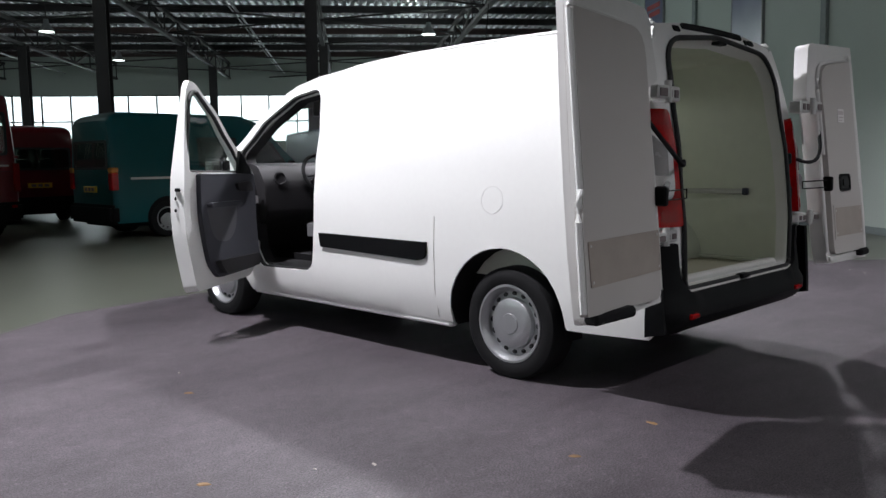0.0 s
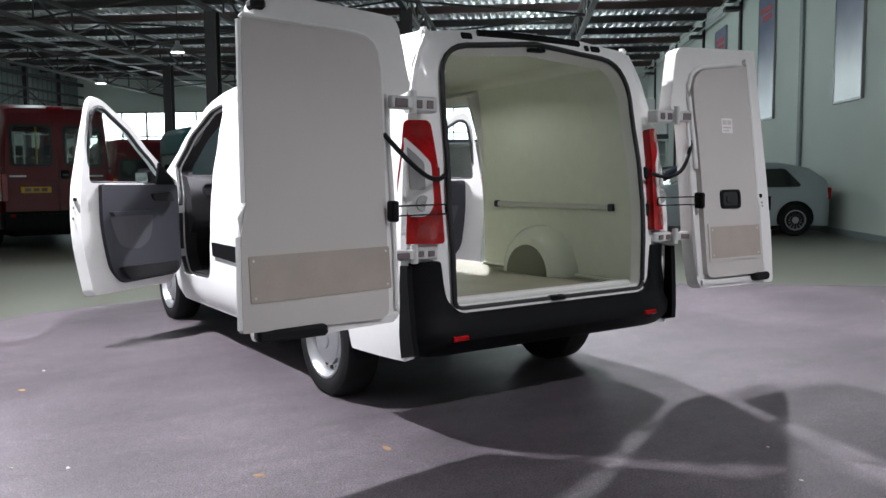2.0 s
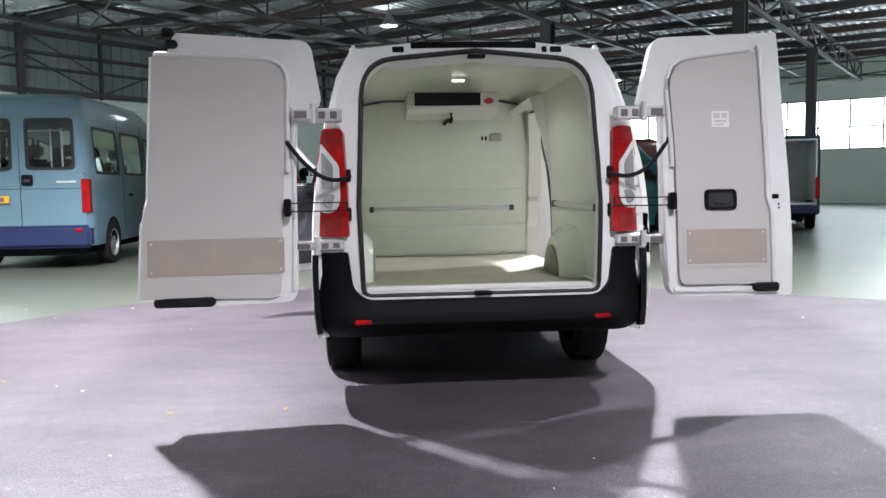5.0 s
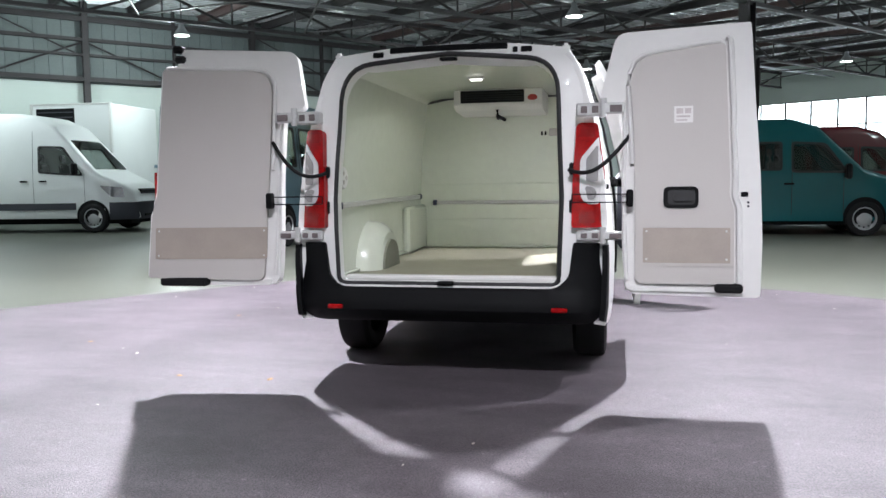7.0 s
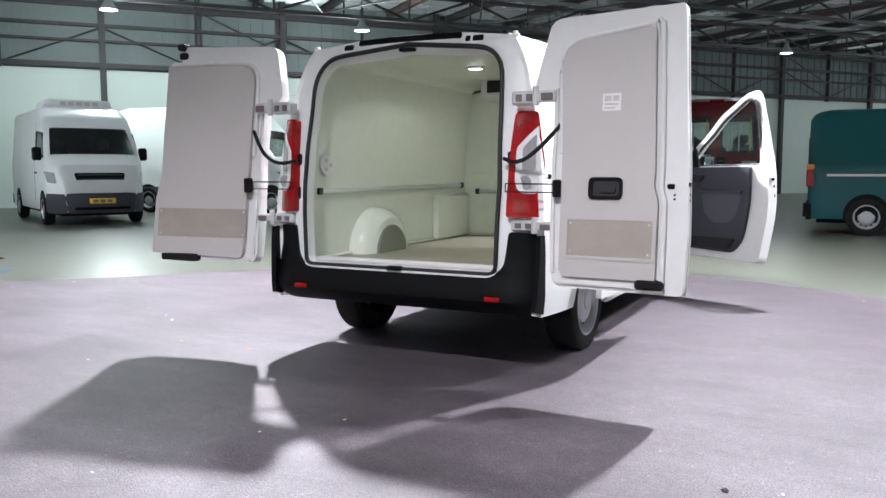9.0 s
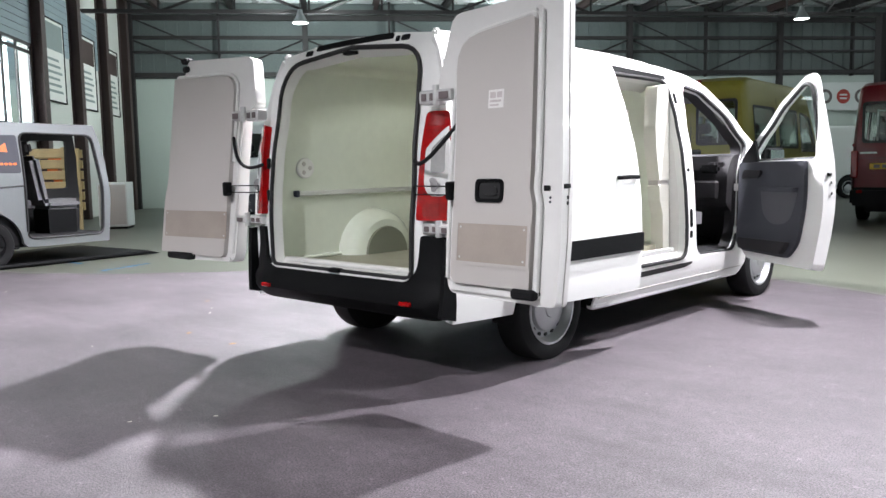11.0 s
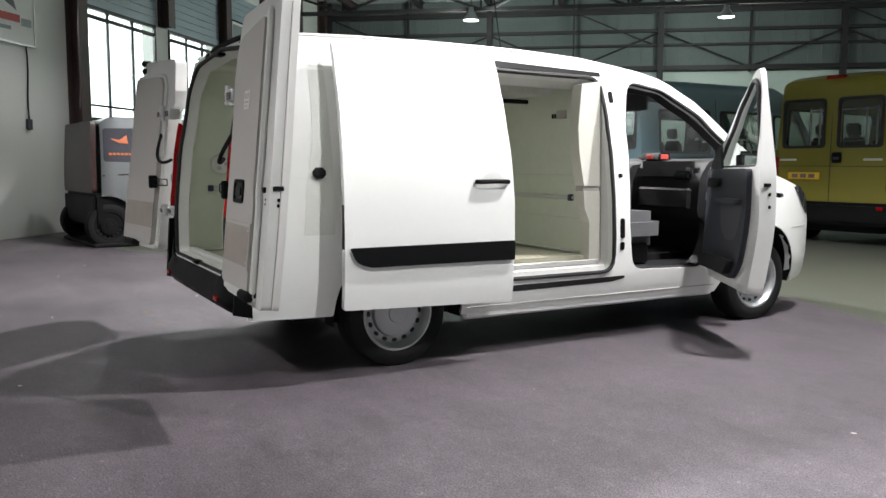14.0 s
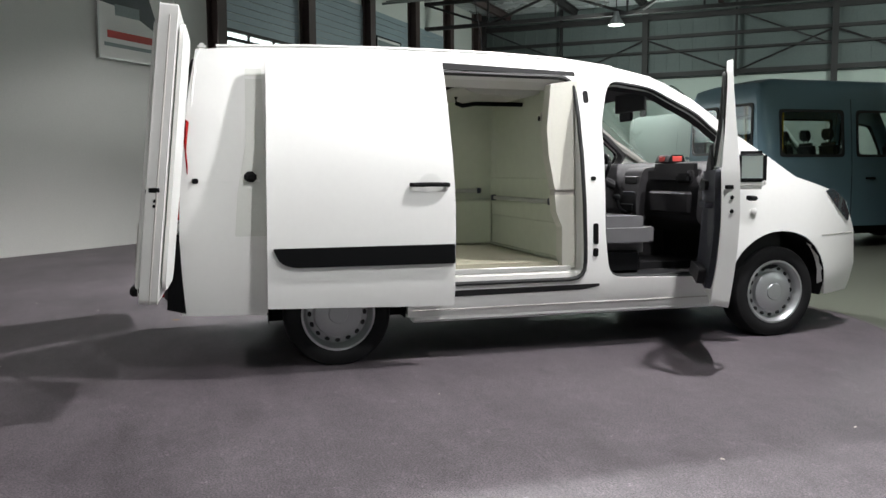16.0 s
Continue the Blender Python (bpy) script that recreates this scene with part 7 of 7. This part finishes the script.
tr = vehicle("white_delivery_van", "white delivery van with a cooling unit on its roof", "van", at(-16.39, 7.99, -118), 5.23, 1.97, TR_TOP, VAN_WHITE, (1.0, 4.3), 0.33, 0.3, 0.08, 1.15, 0.7,
             windows=([(3.5, 1.45), (4.5, 1.42), (4.2, 1.95), (3.5, 2.0)],), screen=(4.16, 4.60, 0.78, 0.86), heads=((0.56, 0.90, 0.88, 1.10),), grille=(0.5, 0.84, 1.10), mirror=(4.4, 1.5, BLACK_PLASTIC),
             front_plate=True, clear=True, glass_mat=TINT, rows=(3.7,), seams=((3.4, 0.5, 2.2),), handles=((3.6, 1.1),), tails=((0.85, 0.97, 0.9, 1.4, RED_LENS),))
bm = bmesh.new()
box(bm, -0.72, 0.72, 2.3, 3.4, 2.53, 2.73, 0.06, None, 2)
cu = part("roof_cooler", bm, VAN_WHITE, tr, "white roof cooling unit")
for k in range(5):
    bm = bmesh.new()
    box(bm, -0.4 + 0.17 * k, -0.28 + 0.17 * k, 3.38, 3.41, 2.60, 2.68, 0.005)
    part("vent_slot", bm, PANEL, cu)

# box truck behind the white panel van, shortened to its load box without a cab
t = thing("box_truck_body", "tall white load box of a truck, cab left out, dark opening in its end", "trailer", "parked vans", at(-14.2, 13.9, 2))
bm = bmesh.new()
box(bm, -1.25, 1.25, 0, 2.5, 0.6, 3.40, 0.04)
part("load_body", bm, VAN_WHITE, t, "white box body")
for s in (-1, 1):
    bm = bmesh.new()
    box(bm, s * 1.22 - 0.04, s * 1.22 + 0.04, -0.03, 0.06, 0.57, 3.42, 0.012)
    part("corner_rail", bm, ALU, t, "aluminium corner rail")
    wheel("wheel", 0.33, 0.2, 0.2, t).matrix_basis = Matrix.Translation((s * 1.0, 1.2, 0.33)) @ pose(0, 0, 0, 0, 90 * s, 0)
for z in (0.58, 3.37):
    bm = bmesh.new()
    box(bm, -1.18, 1.18, -0.03, 0.05, z, z + 0.05, 0.012)
    part("edge_rail", bm, ALU, t, "aluminium edge rail")
bm = bmesh.new()
box(bm, -1.08, 0.12, -0.012, 0.01, 2.68, 3.28, 0.008)
op = part("opening", bm, BLACK_PLASTIC, t, "dark opening in the box")
for k in range(4):
    bm = bmesh.new()
    box(bm, -1.05, 0.09, -0.03, -0.01, 2.74 + 0.14 * k, 2.765 + 0.14 * k)
    part("slat", bm, GREY_PLASTIC, op)
bm = bmesh.new()
box(bm, -0.95, 0.95, 0.1, 2.4, 0.45, 0.6)
box(bm, -1.0, 1.0, 1.1, 1.3, 0.28, 0.45)
part("chassis", bm, UNDER, t, "dark chassis")

# van with an open, white-lined load bay facing the hall
t = thing("open_load_van", "dark blue van seen from behind with its white load bay open", "van", "parked vans", at(8.5, 11.2, -24))
bm = bmesh.new()
box(bm, -0.95, -0.89, 0, 4.6, 0.4, 2.08, 0.02)
box(bm, 0.89, 0.95, 0, 4.6, 0.4, 2.08, 0.02)
box(bm, -0.95, 0.95, 0, 4.6, 2.06, 2.14, 0.03)
box(bm, -0.9, 0.9, 4.4, 5.2, 0.4, 1.15, 0.1)
box(bm, -0.95, 0.95, -0.04, 0.1, 0.36, 0.58, 0.04)
part("body", bm, NAVY, t, "dark blue body")
bm = bmesh.new()
box(bm, -0.89, 0.89, 0.01, 4.4, 0.56, 0.62)
box(bm, -0.89, 0.89, 2.6, 2.66, 0.62, 2.06)
box(bm, -0.888, -0.86, 0.01, 2.6, 0.62, 2.055)
box(bm, 0.86, 0.888, 0.01, 2.6, 0.62, 2.055)
box(bm, -0.86, 0.86, 0.02, 2.6, 2.03, 2.058)
part("load_lining", bm, VAN_WHITE, t, "white load bay lining")
bm = bmesh.new()
box(bm, -0.3, 0.3, 2.3, 2.6, 1.85, 2.03, 0.02)
part("bay_unit", bm, GREY_PLASTIC, t, "dark unit under the bay ceiling")
for s in (-1, 1):
    bm = bmesh.new()
    box(bm, s * 0.9 - 0.05, s * 0.9 + 0.05, -0.03, 0.04, 0.7, 1.2, 0.015)
    part("tail_light", bm, RED_LENS, t, "tail light")
    for y in (0.95, 4.0):
        wheel("wheel", 0.33, 0.2, 0.2, t).matrix_basis = Matrix.Translation((s * 0.83, y, 0.33)) @ pose(0, 0, 0, 0, 90 * s, 0)
bm = bmesh.new()
box(bm, -0.6, 0.6, 0.2, 4.9, 0.22, 0.5)
part("underbody", bm, UNDER, t)

# silver show van on a dark platform with its side door open
base = Matrix.Translation((-8.25, -2.2, 0.0)) @ pose(0, 0, 0, 0, 0, 7)
t = thing("display_ramp", "low black platform under the silver van", "platform", "", base)
bm = bmesh.new()
box(bm, -0.95, 0.97, -0.15, 2.3, 0.005, 0.06, 0.02)
part("deck", bm, BLACK_PLASTIC, t, "black platform")
bm = bmesh.new()
prism(bm, [(2.3, 0.005), (2.5, 0.005), (2.3, 0.06)], lambda y, z: Vector((-0.95, y, z)), (1.9, 0, 0))
part("slope", bm, BLACK_PLASTIC, t, "short slope")
t = thing("silver_van", "cut-away rear half of a silver van, side door open", "van", "parked vans", base @ Matrix.Translation((0, 0, 0.06)))
sv_arch = arc(0.06, 0.24, 0.44, 98, 2, 10)
sv_out = sv_arch + [(0.56, 0.20), (1.70, 0.20), (1.75, 0.8), (1.70, 1.4), (1.60, 1.80), (0.15, 1.81), (0.02, 1.72)]
sv_far = sv_arch + [(0.56, 0.20), (2.30, 0.20), (2.34, 0.8), (2.30, 1.4), (2.22, 1.80), (0.15, 1.81), (0.02, 1.72)]
sv_door = rounded([(0.56, 0.31), (1.61, 0.31), (1.64, 0.9), (1.55, 1.66), (0.56, 1.68)], 0.1)
sx = lambda y, z: 0.95 - 0.14 * max(0, z - 1.05) ** 1.2 - 0.05 * max(0, 1 - y / 0.15) ** 2
bm = bmesh.new()
sheet(bm, sv_out, [sv_door], lambda y, z: Vector((sx(y, z), y, z)), 0.06, 0.12)
part("side_panel", bm, SHOW_SILVER, t, "silver side with a door opening")
bm = bmesh.new()
sheet(bm, sv_far, [rounded([(1.08, 1.16), (1.38, 1.16), (1.38, 1.64), (1.08, 1.64)], 0.06), rounded([(1.52, 0.92), (2.16, 0.92), (2.12, 1.66), (1.52, 1.66)], 0.06)], lambda y, z: Vector((-sx(y, z), y, z)), -0.06, 0.12)
part("side_panel", bm, DASH, t, "dark trimmed far side with window openings")
bm = bmesh.new()
sheet(bm, [(-0.84, 0.04), (0.84, 0.04), (0.82, 1.62), (-0.82, 2.24)], [], lambda x, y: Vector((x, y, lerp_lin([(0, 1.69), (0.3, 1.81), (2.6, 1.80)], y) + 0.03 * (1 - (x / 0.84) ** 2))), 0.03, 0.2)
part("roof", bm, SHOW_SILVER, t, "silver roof")
bm = bmesh.new()
sheet(bm, rounded([(-0.88, 0.72), (0.88, 0.72), (0.80, 1.74), (-0.80, 1.74)], 0.08), [], lambda x, z: Vector((x, -0.05 + 0.05 * max(0, z - 1.1), z)), -0.07, 0.2)
tg = part("tailgate", bm, car_paint("brown_red_paint", (0.030, 0.008, 0.006)), t, "dark brown-red tailgate")
bm = bmesh.new()
sheet(bm, rounded([(-0.70, 1.16), (0.70, 1.16), (0.64, 1.64), (-0.64, 1.64)], 0.08), [], lambda x, z: Vector((x, -0.055 + 0.05 * max(0, z - 1.1), z)), -0.008, 0.2)
part("rear_window", bm, DARK_GLASS, tg, "dark rear window")
bm = bmesh.new()
box(bm, -0.92, 0.92, -0.12, 0.06, 0.24, 0.72, 0.05, None, 2)
part("rear_bumper", bm, BLACK_PLASTIC, t, "black bumper")
bm = bmesh.new()
box(bm, -0.86, 0.86, 0.1, 1.68, 0.20, 0.33)
part("load_floor", bm, DASH, t, "dark floor")
bm = bmesh.new()
sheet(bm, rounded([(0.04, 1.17), (0.53, 1.16), (0.52, 1.65), (0.05, 1.64)], 0.04), [], lambda y, z: Vector((sx(y, z) + 0.006, y, z)), 0.012, 0.2)
wd = part("side_window", bm, GREY_PLASTIC, t, "dark covered side window")
ORANGE = surface("orange_print", (0.62, 0.13, 0.02), 0.45, vary=0.08)
bm = bmesh.new()
prism(bm, [(0.14, 1.50), (0.27, 1.48), (0.37, 1.55), (0.385, 1.43), (0.25, 1.44)], lambda y, z: Vector((sx(y, z) + 0.008, y, z)), (0.003, 0, 0))
part("emblem", bm, ORANGE, wd, "orange swoosh shape")
bm = bmesh.new()
for k in range(7):
    prism(bm, [(0.11 + 0.055 * k, 1.265), (0.15 + 0.055 * k, 1.265), (0.15 + 0.055 * k, 1.295), (0.11 + 0.055 * k, 1.295)], lambda y, z: Vector((sx(y, z) + 0.008, y, z)), (0.003, 0, 0))
part("letter_bars", bm, ORANGE, wd, "row of orange bars")
bm = bmesh.new()
tube(bm, [(sx(0.02, 0.98) + 0.001, 0.02, 0.97), (sx(0.3, 0.98) + 0.001, 0.3, 0.985), (sx(0.55, 0.99) + 0.001, 0.55, 1.0)], 0.012, 6)
part("side_groove", bm, SEAL, t, "dark groove along the side")
for s in (1, -1):
    wheel("wheel", 0.31, 0.2, 0.2, t, UNDER).matrix_basis = Matrix.Translation((s * 0.80, 0.10, 0.25)) @ pose(0, 0, 0, 0, 90 * s, 0)
    bm = bmesh.new()
    box(bm, *sorted((s * 0.55, s * 0.88)), -0.04, 0.53, 0.18, 0.70, 0.05)
    part("wheel_box", bm, UNDER, t, "dark wheel housing")
for x in (-0.42, 0.36):
    bm = bmesh.new()
    box(bm, x - 0.24, x + 0.24, 1.02, 1.52, 0.66, 0.80, 0.05, None, 2)
    st = part("seat_cushion", bm, CLOTH, t, "dark grey seat")
    bm = bmesh.new()
    box(bm, x - 0.23, x + 0.23, -0.07, 0.07, 0, 0.66, 0.06, Matrix.Translation((0, 1.02, 0.74)) @ pose(0, 0, 0, 10, 0, 0), 2)
    part("backrest", bm, CLOTH, st)
    bm = bmesh.new()
    box(bm, x - 0.13, x + 0.13, -0.045, 0.045, 0.68, 0.86, 0.04, Matrix.Translation((0, 1.02, 0.74)) @ pose(0, 0, 0, 10, 0, 0), 2)
    part("headrest", bm, CLOTH, st)
    bm = bmesh.new()
    box(bm, x - 0.2, x + 0.2, 1.05, 1.45, 0.33, 0.66)
    part("seat_base", bm, BLACK_PLASTIC, st)
bm = bmesh.new()
loop_tube(bm, [Vector((sx(y, z) + 0.004, y, z)) for y, z in dense(sv_door, 0.1)], 0.016, 6)
part("door_seal", bm, SEAL, t, "black door seal")

# goods behind the silver van
WOOD = surface("pale_pallet_wood", (0.50, 0.38, 0.19), 0.7, fine=60, broad=5, vary=0.15, bump=0.1)
gp = Matrix.Translation(hall(-7.2, 10.1, 0)) @ pose(0, 0, 0, 0, 0, -39)
t = thing("wooden_crate", "pale wooden slatted crate on the floor", "crate", "", gp)
for k in range(6):
    bm = bmesh.new()
    box(bm, -0.06, 0.0, -0.55, 0.55, 0.5 + k * 0.2, 0.655 + k * 0.2, 0.006)
    part("slat", bm, WOOD, t)
    bm = bmesh.new()
    box(bm, 0.9, 0.96, -0.55, 0.55, 0.5 + k * 0.2, 0.655 + k * 0.2, 0.006)
    part("slat", bm, WOOD, t)
for y in (-0.51, 0.45):
    for x in (0.0, 0.84):
        bm = bmesh.new()
        box(bm, x, x + 0.06, y, y + 0.06, 0.0, 1.68, 0.004)
        part("post", bm, WOOD, t)
gp2 = Matrix.Translation(hall(-7.2, 10.95, 0)) @ pose(0, 0, 0, 0, 0, -39)
t = thing("orange_stand", "bright orange display stand with a grey unit", "stand", "", gp2)
bm = bmesh.new()
prism(bm, rounded([(-0.10, 0.0), (0.14, 0.0), (0.16, 0.7), (0.12, 1.1), (0.02, 1.30), (0.10, 1.65), (-0.22, 1.65), (-0.28, 1.25), (-0.12, 1.0), (-0.06, 0.6)], 0.06), lambda y, z: Vector((0, y, z)), (0.3, 0, 0))
part("panel", bm, ORANGE, t, "orange curved panel")
bm = bmesh.new()
box(bm, -0.1, 0.30, -0.12, 0.2, 1.15, 1.42, 0.05)
part("unit", bm, GREY_PLASTIC, t, "dark grey unit")
for k, (u, v, h) in enumerate(((-6.6, 12.2, 1.0),)):
    t = thing("white_cabinet", "white metal cabinet beside the window wall", "cabinet", "cabinets by the windows", Matrix.Translation(hall(u, v, 0)) @ pose(0, 0, 0, 0, 0, -39))
    bm = bmesh.new()
    box(bm, -0.3, 0.3, -0.3, 0.3, 0.05, h, 0.015)
    part("body", bm, VAN_WHITE, t)
    bm = bmesh.new()
    box(bm, 0.3, 0.312, -0.27, 0.27, 0.1, h - 0.05, 0.005)
    part("door", bm, PANEL, t)
    bm = bmesh.new()
    box(bm, -0.28, 0.28, -0.28, 0.28, 0.0, 0.05)
    part("plinth", bm, BLACK_PLASTIC, t)

# row of cars along the pale wall
CAR_TOP = [(0.0, 0.98), (0.05, 1.1), (0.38, 1.34), (0.88, 1.44), (1.85, 1.45), (2.3, 1.38), (3.1, 0.98), (3.85, 0.84), (4.12, 0.68), (4.22, 0.5)]
CAR = dict(length=4.22, width=1.80, top=CAR_TOP, wheels=(0.66, 3.50), tyre=0.31, zb=0.2, tumble=0.36, belt=0.9, nose=0.8, bumper=None, screen=(2.36, 3.05, 0.5, 0.62),
           windows=([(0.55, 0.98), (1.45, 0.97), (1.45, 1.30), (0.85, 1.32)], [(1.60, 0.97), (2.85, 0.95), (2.3, 1.28), (1.60, 1.31)]), tails=((0.70, 0.86, 0.72, 0.95, RED_LENS),), heads=((0.45, 0.78, 0.58, 0.74),),
           handles=((1.7, 0.85),), seams=((1.53, 0.3, 1.0), (2.85, 0.3, 0.95)), mirror=(2.68, 1.0, None), rim_holes=0, spokes=14, group="row of parked cars", grille=(0.35, 0.36, 0.5))


def car(u, colour, paint, name="parked_car"):
    kw = {**CAR, "mirror": (2.68, 0.99, paint)}
    return vehicle(name, f"{colour} hatchback car parked nose-out beside the wall", "car", Matrix.Translation(hall(u, -7.4, 0)) @ pose(0, 0, 0, 0, 0, 51), paint=paint, **kw)


cl = car(11.45, "silver sporty", SILVER, "silver_hatchback")
for s in (-1, 1):
    bm = bmesh.new()
    box(bm, *sorted((s * 0.865, s * 0.905)), 1.12, 1.42, 0.5, 0.80, 0.02)
    part("air_intake", bm, BLACK_PLASTIC, cl, "black side air intake")
for u, c, p in ((15.0, "dark blue", NAVY), (17.6, "black", BLACK_PAINT), (20.2, "grey", GREY_PAINT), (22.8, "silver", SILVER), (25.4, "dark blue", NAVY), (28.0, "black", BLACK_PAINT)):
    car(u, c, p)
vehicle("white_van", "white van with side windows parked by the far wall", "van", Matrix.Translation(hall(12.6, 17.6, 0)) @ pose(0, 0, 0, 0, 0, -39), paint=VAN_WHITE, **T4)

# dealer's board on the far wall, drawn as plain shapes
t = thing("wall_board", "white sign board with dark and red shapes on the wall", "sign")
bm = bmesh.new()
hbox(bm, 15.3, 18.7, V1 - 0.42, V1 - 0.37, 2.95, 3.95, 0.01)
part("board", bm, VAN_WHITE, t, "white board")
for u, mt in ((15.8, INK), (16.5, RED_INK), (17.2, INK), (17.9, INK)):
    bm = bmesh.new()
    m = Matrix.Translation(hall(u, V1 - 0.43, 3.45)) @ pose(0, 0, 0, 0, 0, HALL_TURN) @ pose(0, 0, 0, 90, 0, 0)
    lathe(bm, [(0.16, 0.0), (0.16, 0.012), (0.26, 0.012), (0.26, 0.0)], 20, m)
    part("round_shape", bm, mt, t, "round printed shape")
bm = bmesh.new()
for k in range(3):
    hbox(bm, 16.3, 16.7, V1 - 0.445, V1 - 0.43, 3.28 + 0.13 * k, 3.35 + 0.13 * k)
part("bars", bm, RED_INK, t, "red bars")

# ---------------- small things on the floor ----------------
LEAF = surface("dry_leaf", (0.36, 0.22, 0.10), 0.7, vary=0.2, fine=80)
SCRAP = surface("paper_scrap", (0.62, 0.58, 0.52), 0.7, vary=0.1)
rng = random.Random(7)


def bit(x, y, size, mt, name, label):
    t = thing(name, label, "litter", "bits on the carpet", Matrix.Translation((x, y, 0.008)) @ pose(0, 0, 0, 0, 0, rng.uniform(0, 360)))
    bm = bmesh.new()
    n = 7
    ring = [bm.verts.new((size * math.cos(6.28 * k / n) * rng.uniform(0.7, 1.1), 0.55 * size * math.sin(6.28 * k / n) * rng.uniform(0.7, 1.1), 0.0005 + 0.004 * rng.random())) for k in range(n)]
    top = [bm.verts.new((v.co.x * 0.8, v.co.y * 0.8, v.co.z + 0.003)) for v in ring]
    for k in range(n):
        bm.faces.new((ring[k], ring[(k + 1) % n], top[(k + 1) % n], top[k]))
    bm.faces.new(top), bm.faces.new(ring[::-1])
    part("flake", bm, mt, t)


for x, y in ((-2.30, -0.36), (-1.67, -2.48), (-1.07, -2.49), (-2.9, -1.6)):
    bit(x, y, 0.035, LEAF, "dry_leaf", "small dry brown leaf on the dark carpet")
for k in range(46):
    x, y = rng.uniform(-5.2, 6.0), rng.uniform(-6.6, 1.6)
    if abs(x) < 1.2 and y > -2.9:
        continue
    bit(x, y, rng.uniform(0.008, 0.018), SCRAP, "paper_scrap", "tiny pale scrap lying on the dark carpet")
bit(2.05, -3.55, 0.03, RUBBER, "dark_scrap", "small dark scrap on the carpet")
# blue tape marks on the concrete
TAPE = surface("blue_tape", (0.03, 0.16, 0.35), 0.5, vary=0.15)
for x, y, yaw in ((-6.3, -0.75, 20), (-7.6, -1.0, 100)):
    t = thing("floor_tape", "strip of blue tape stuck to the concrete floor", "tape", "tape marks on the floor", at(x, y, yaw))
    bm = bmesh.new()
    box(bm, -0.03, 0.03, -0.4, 0.4, 0.001, 0.003)
    part("strip", bm, TAPE, t, "", 0)
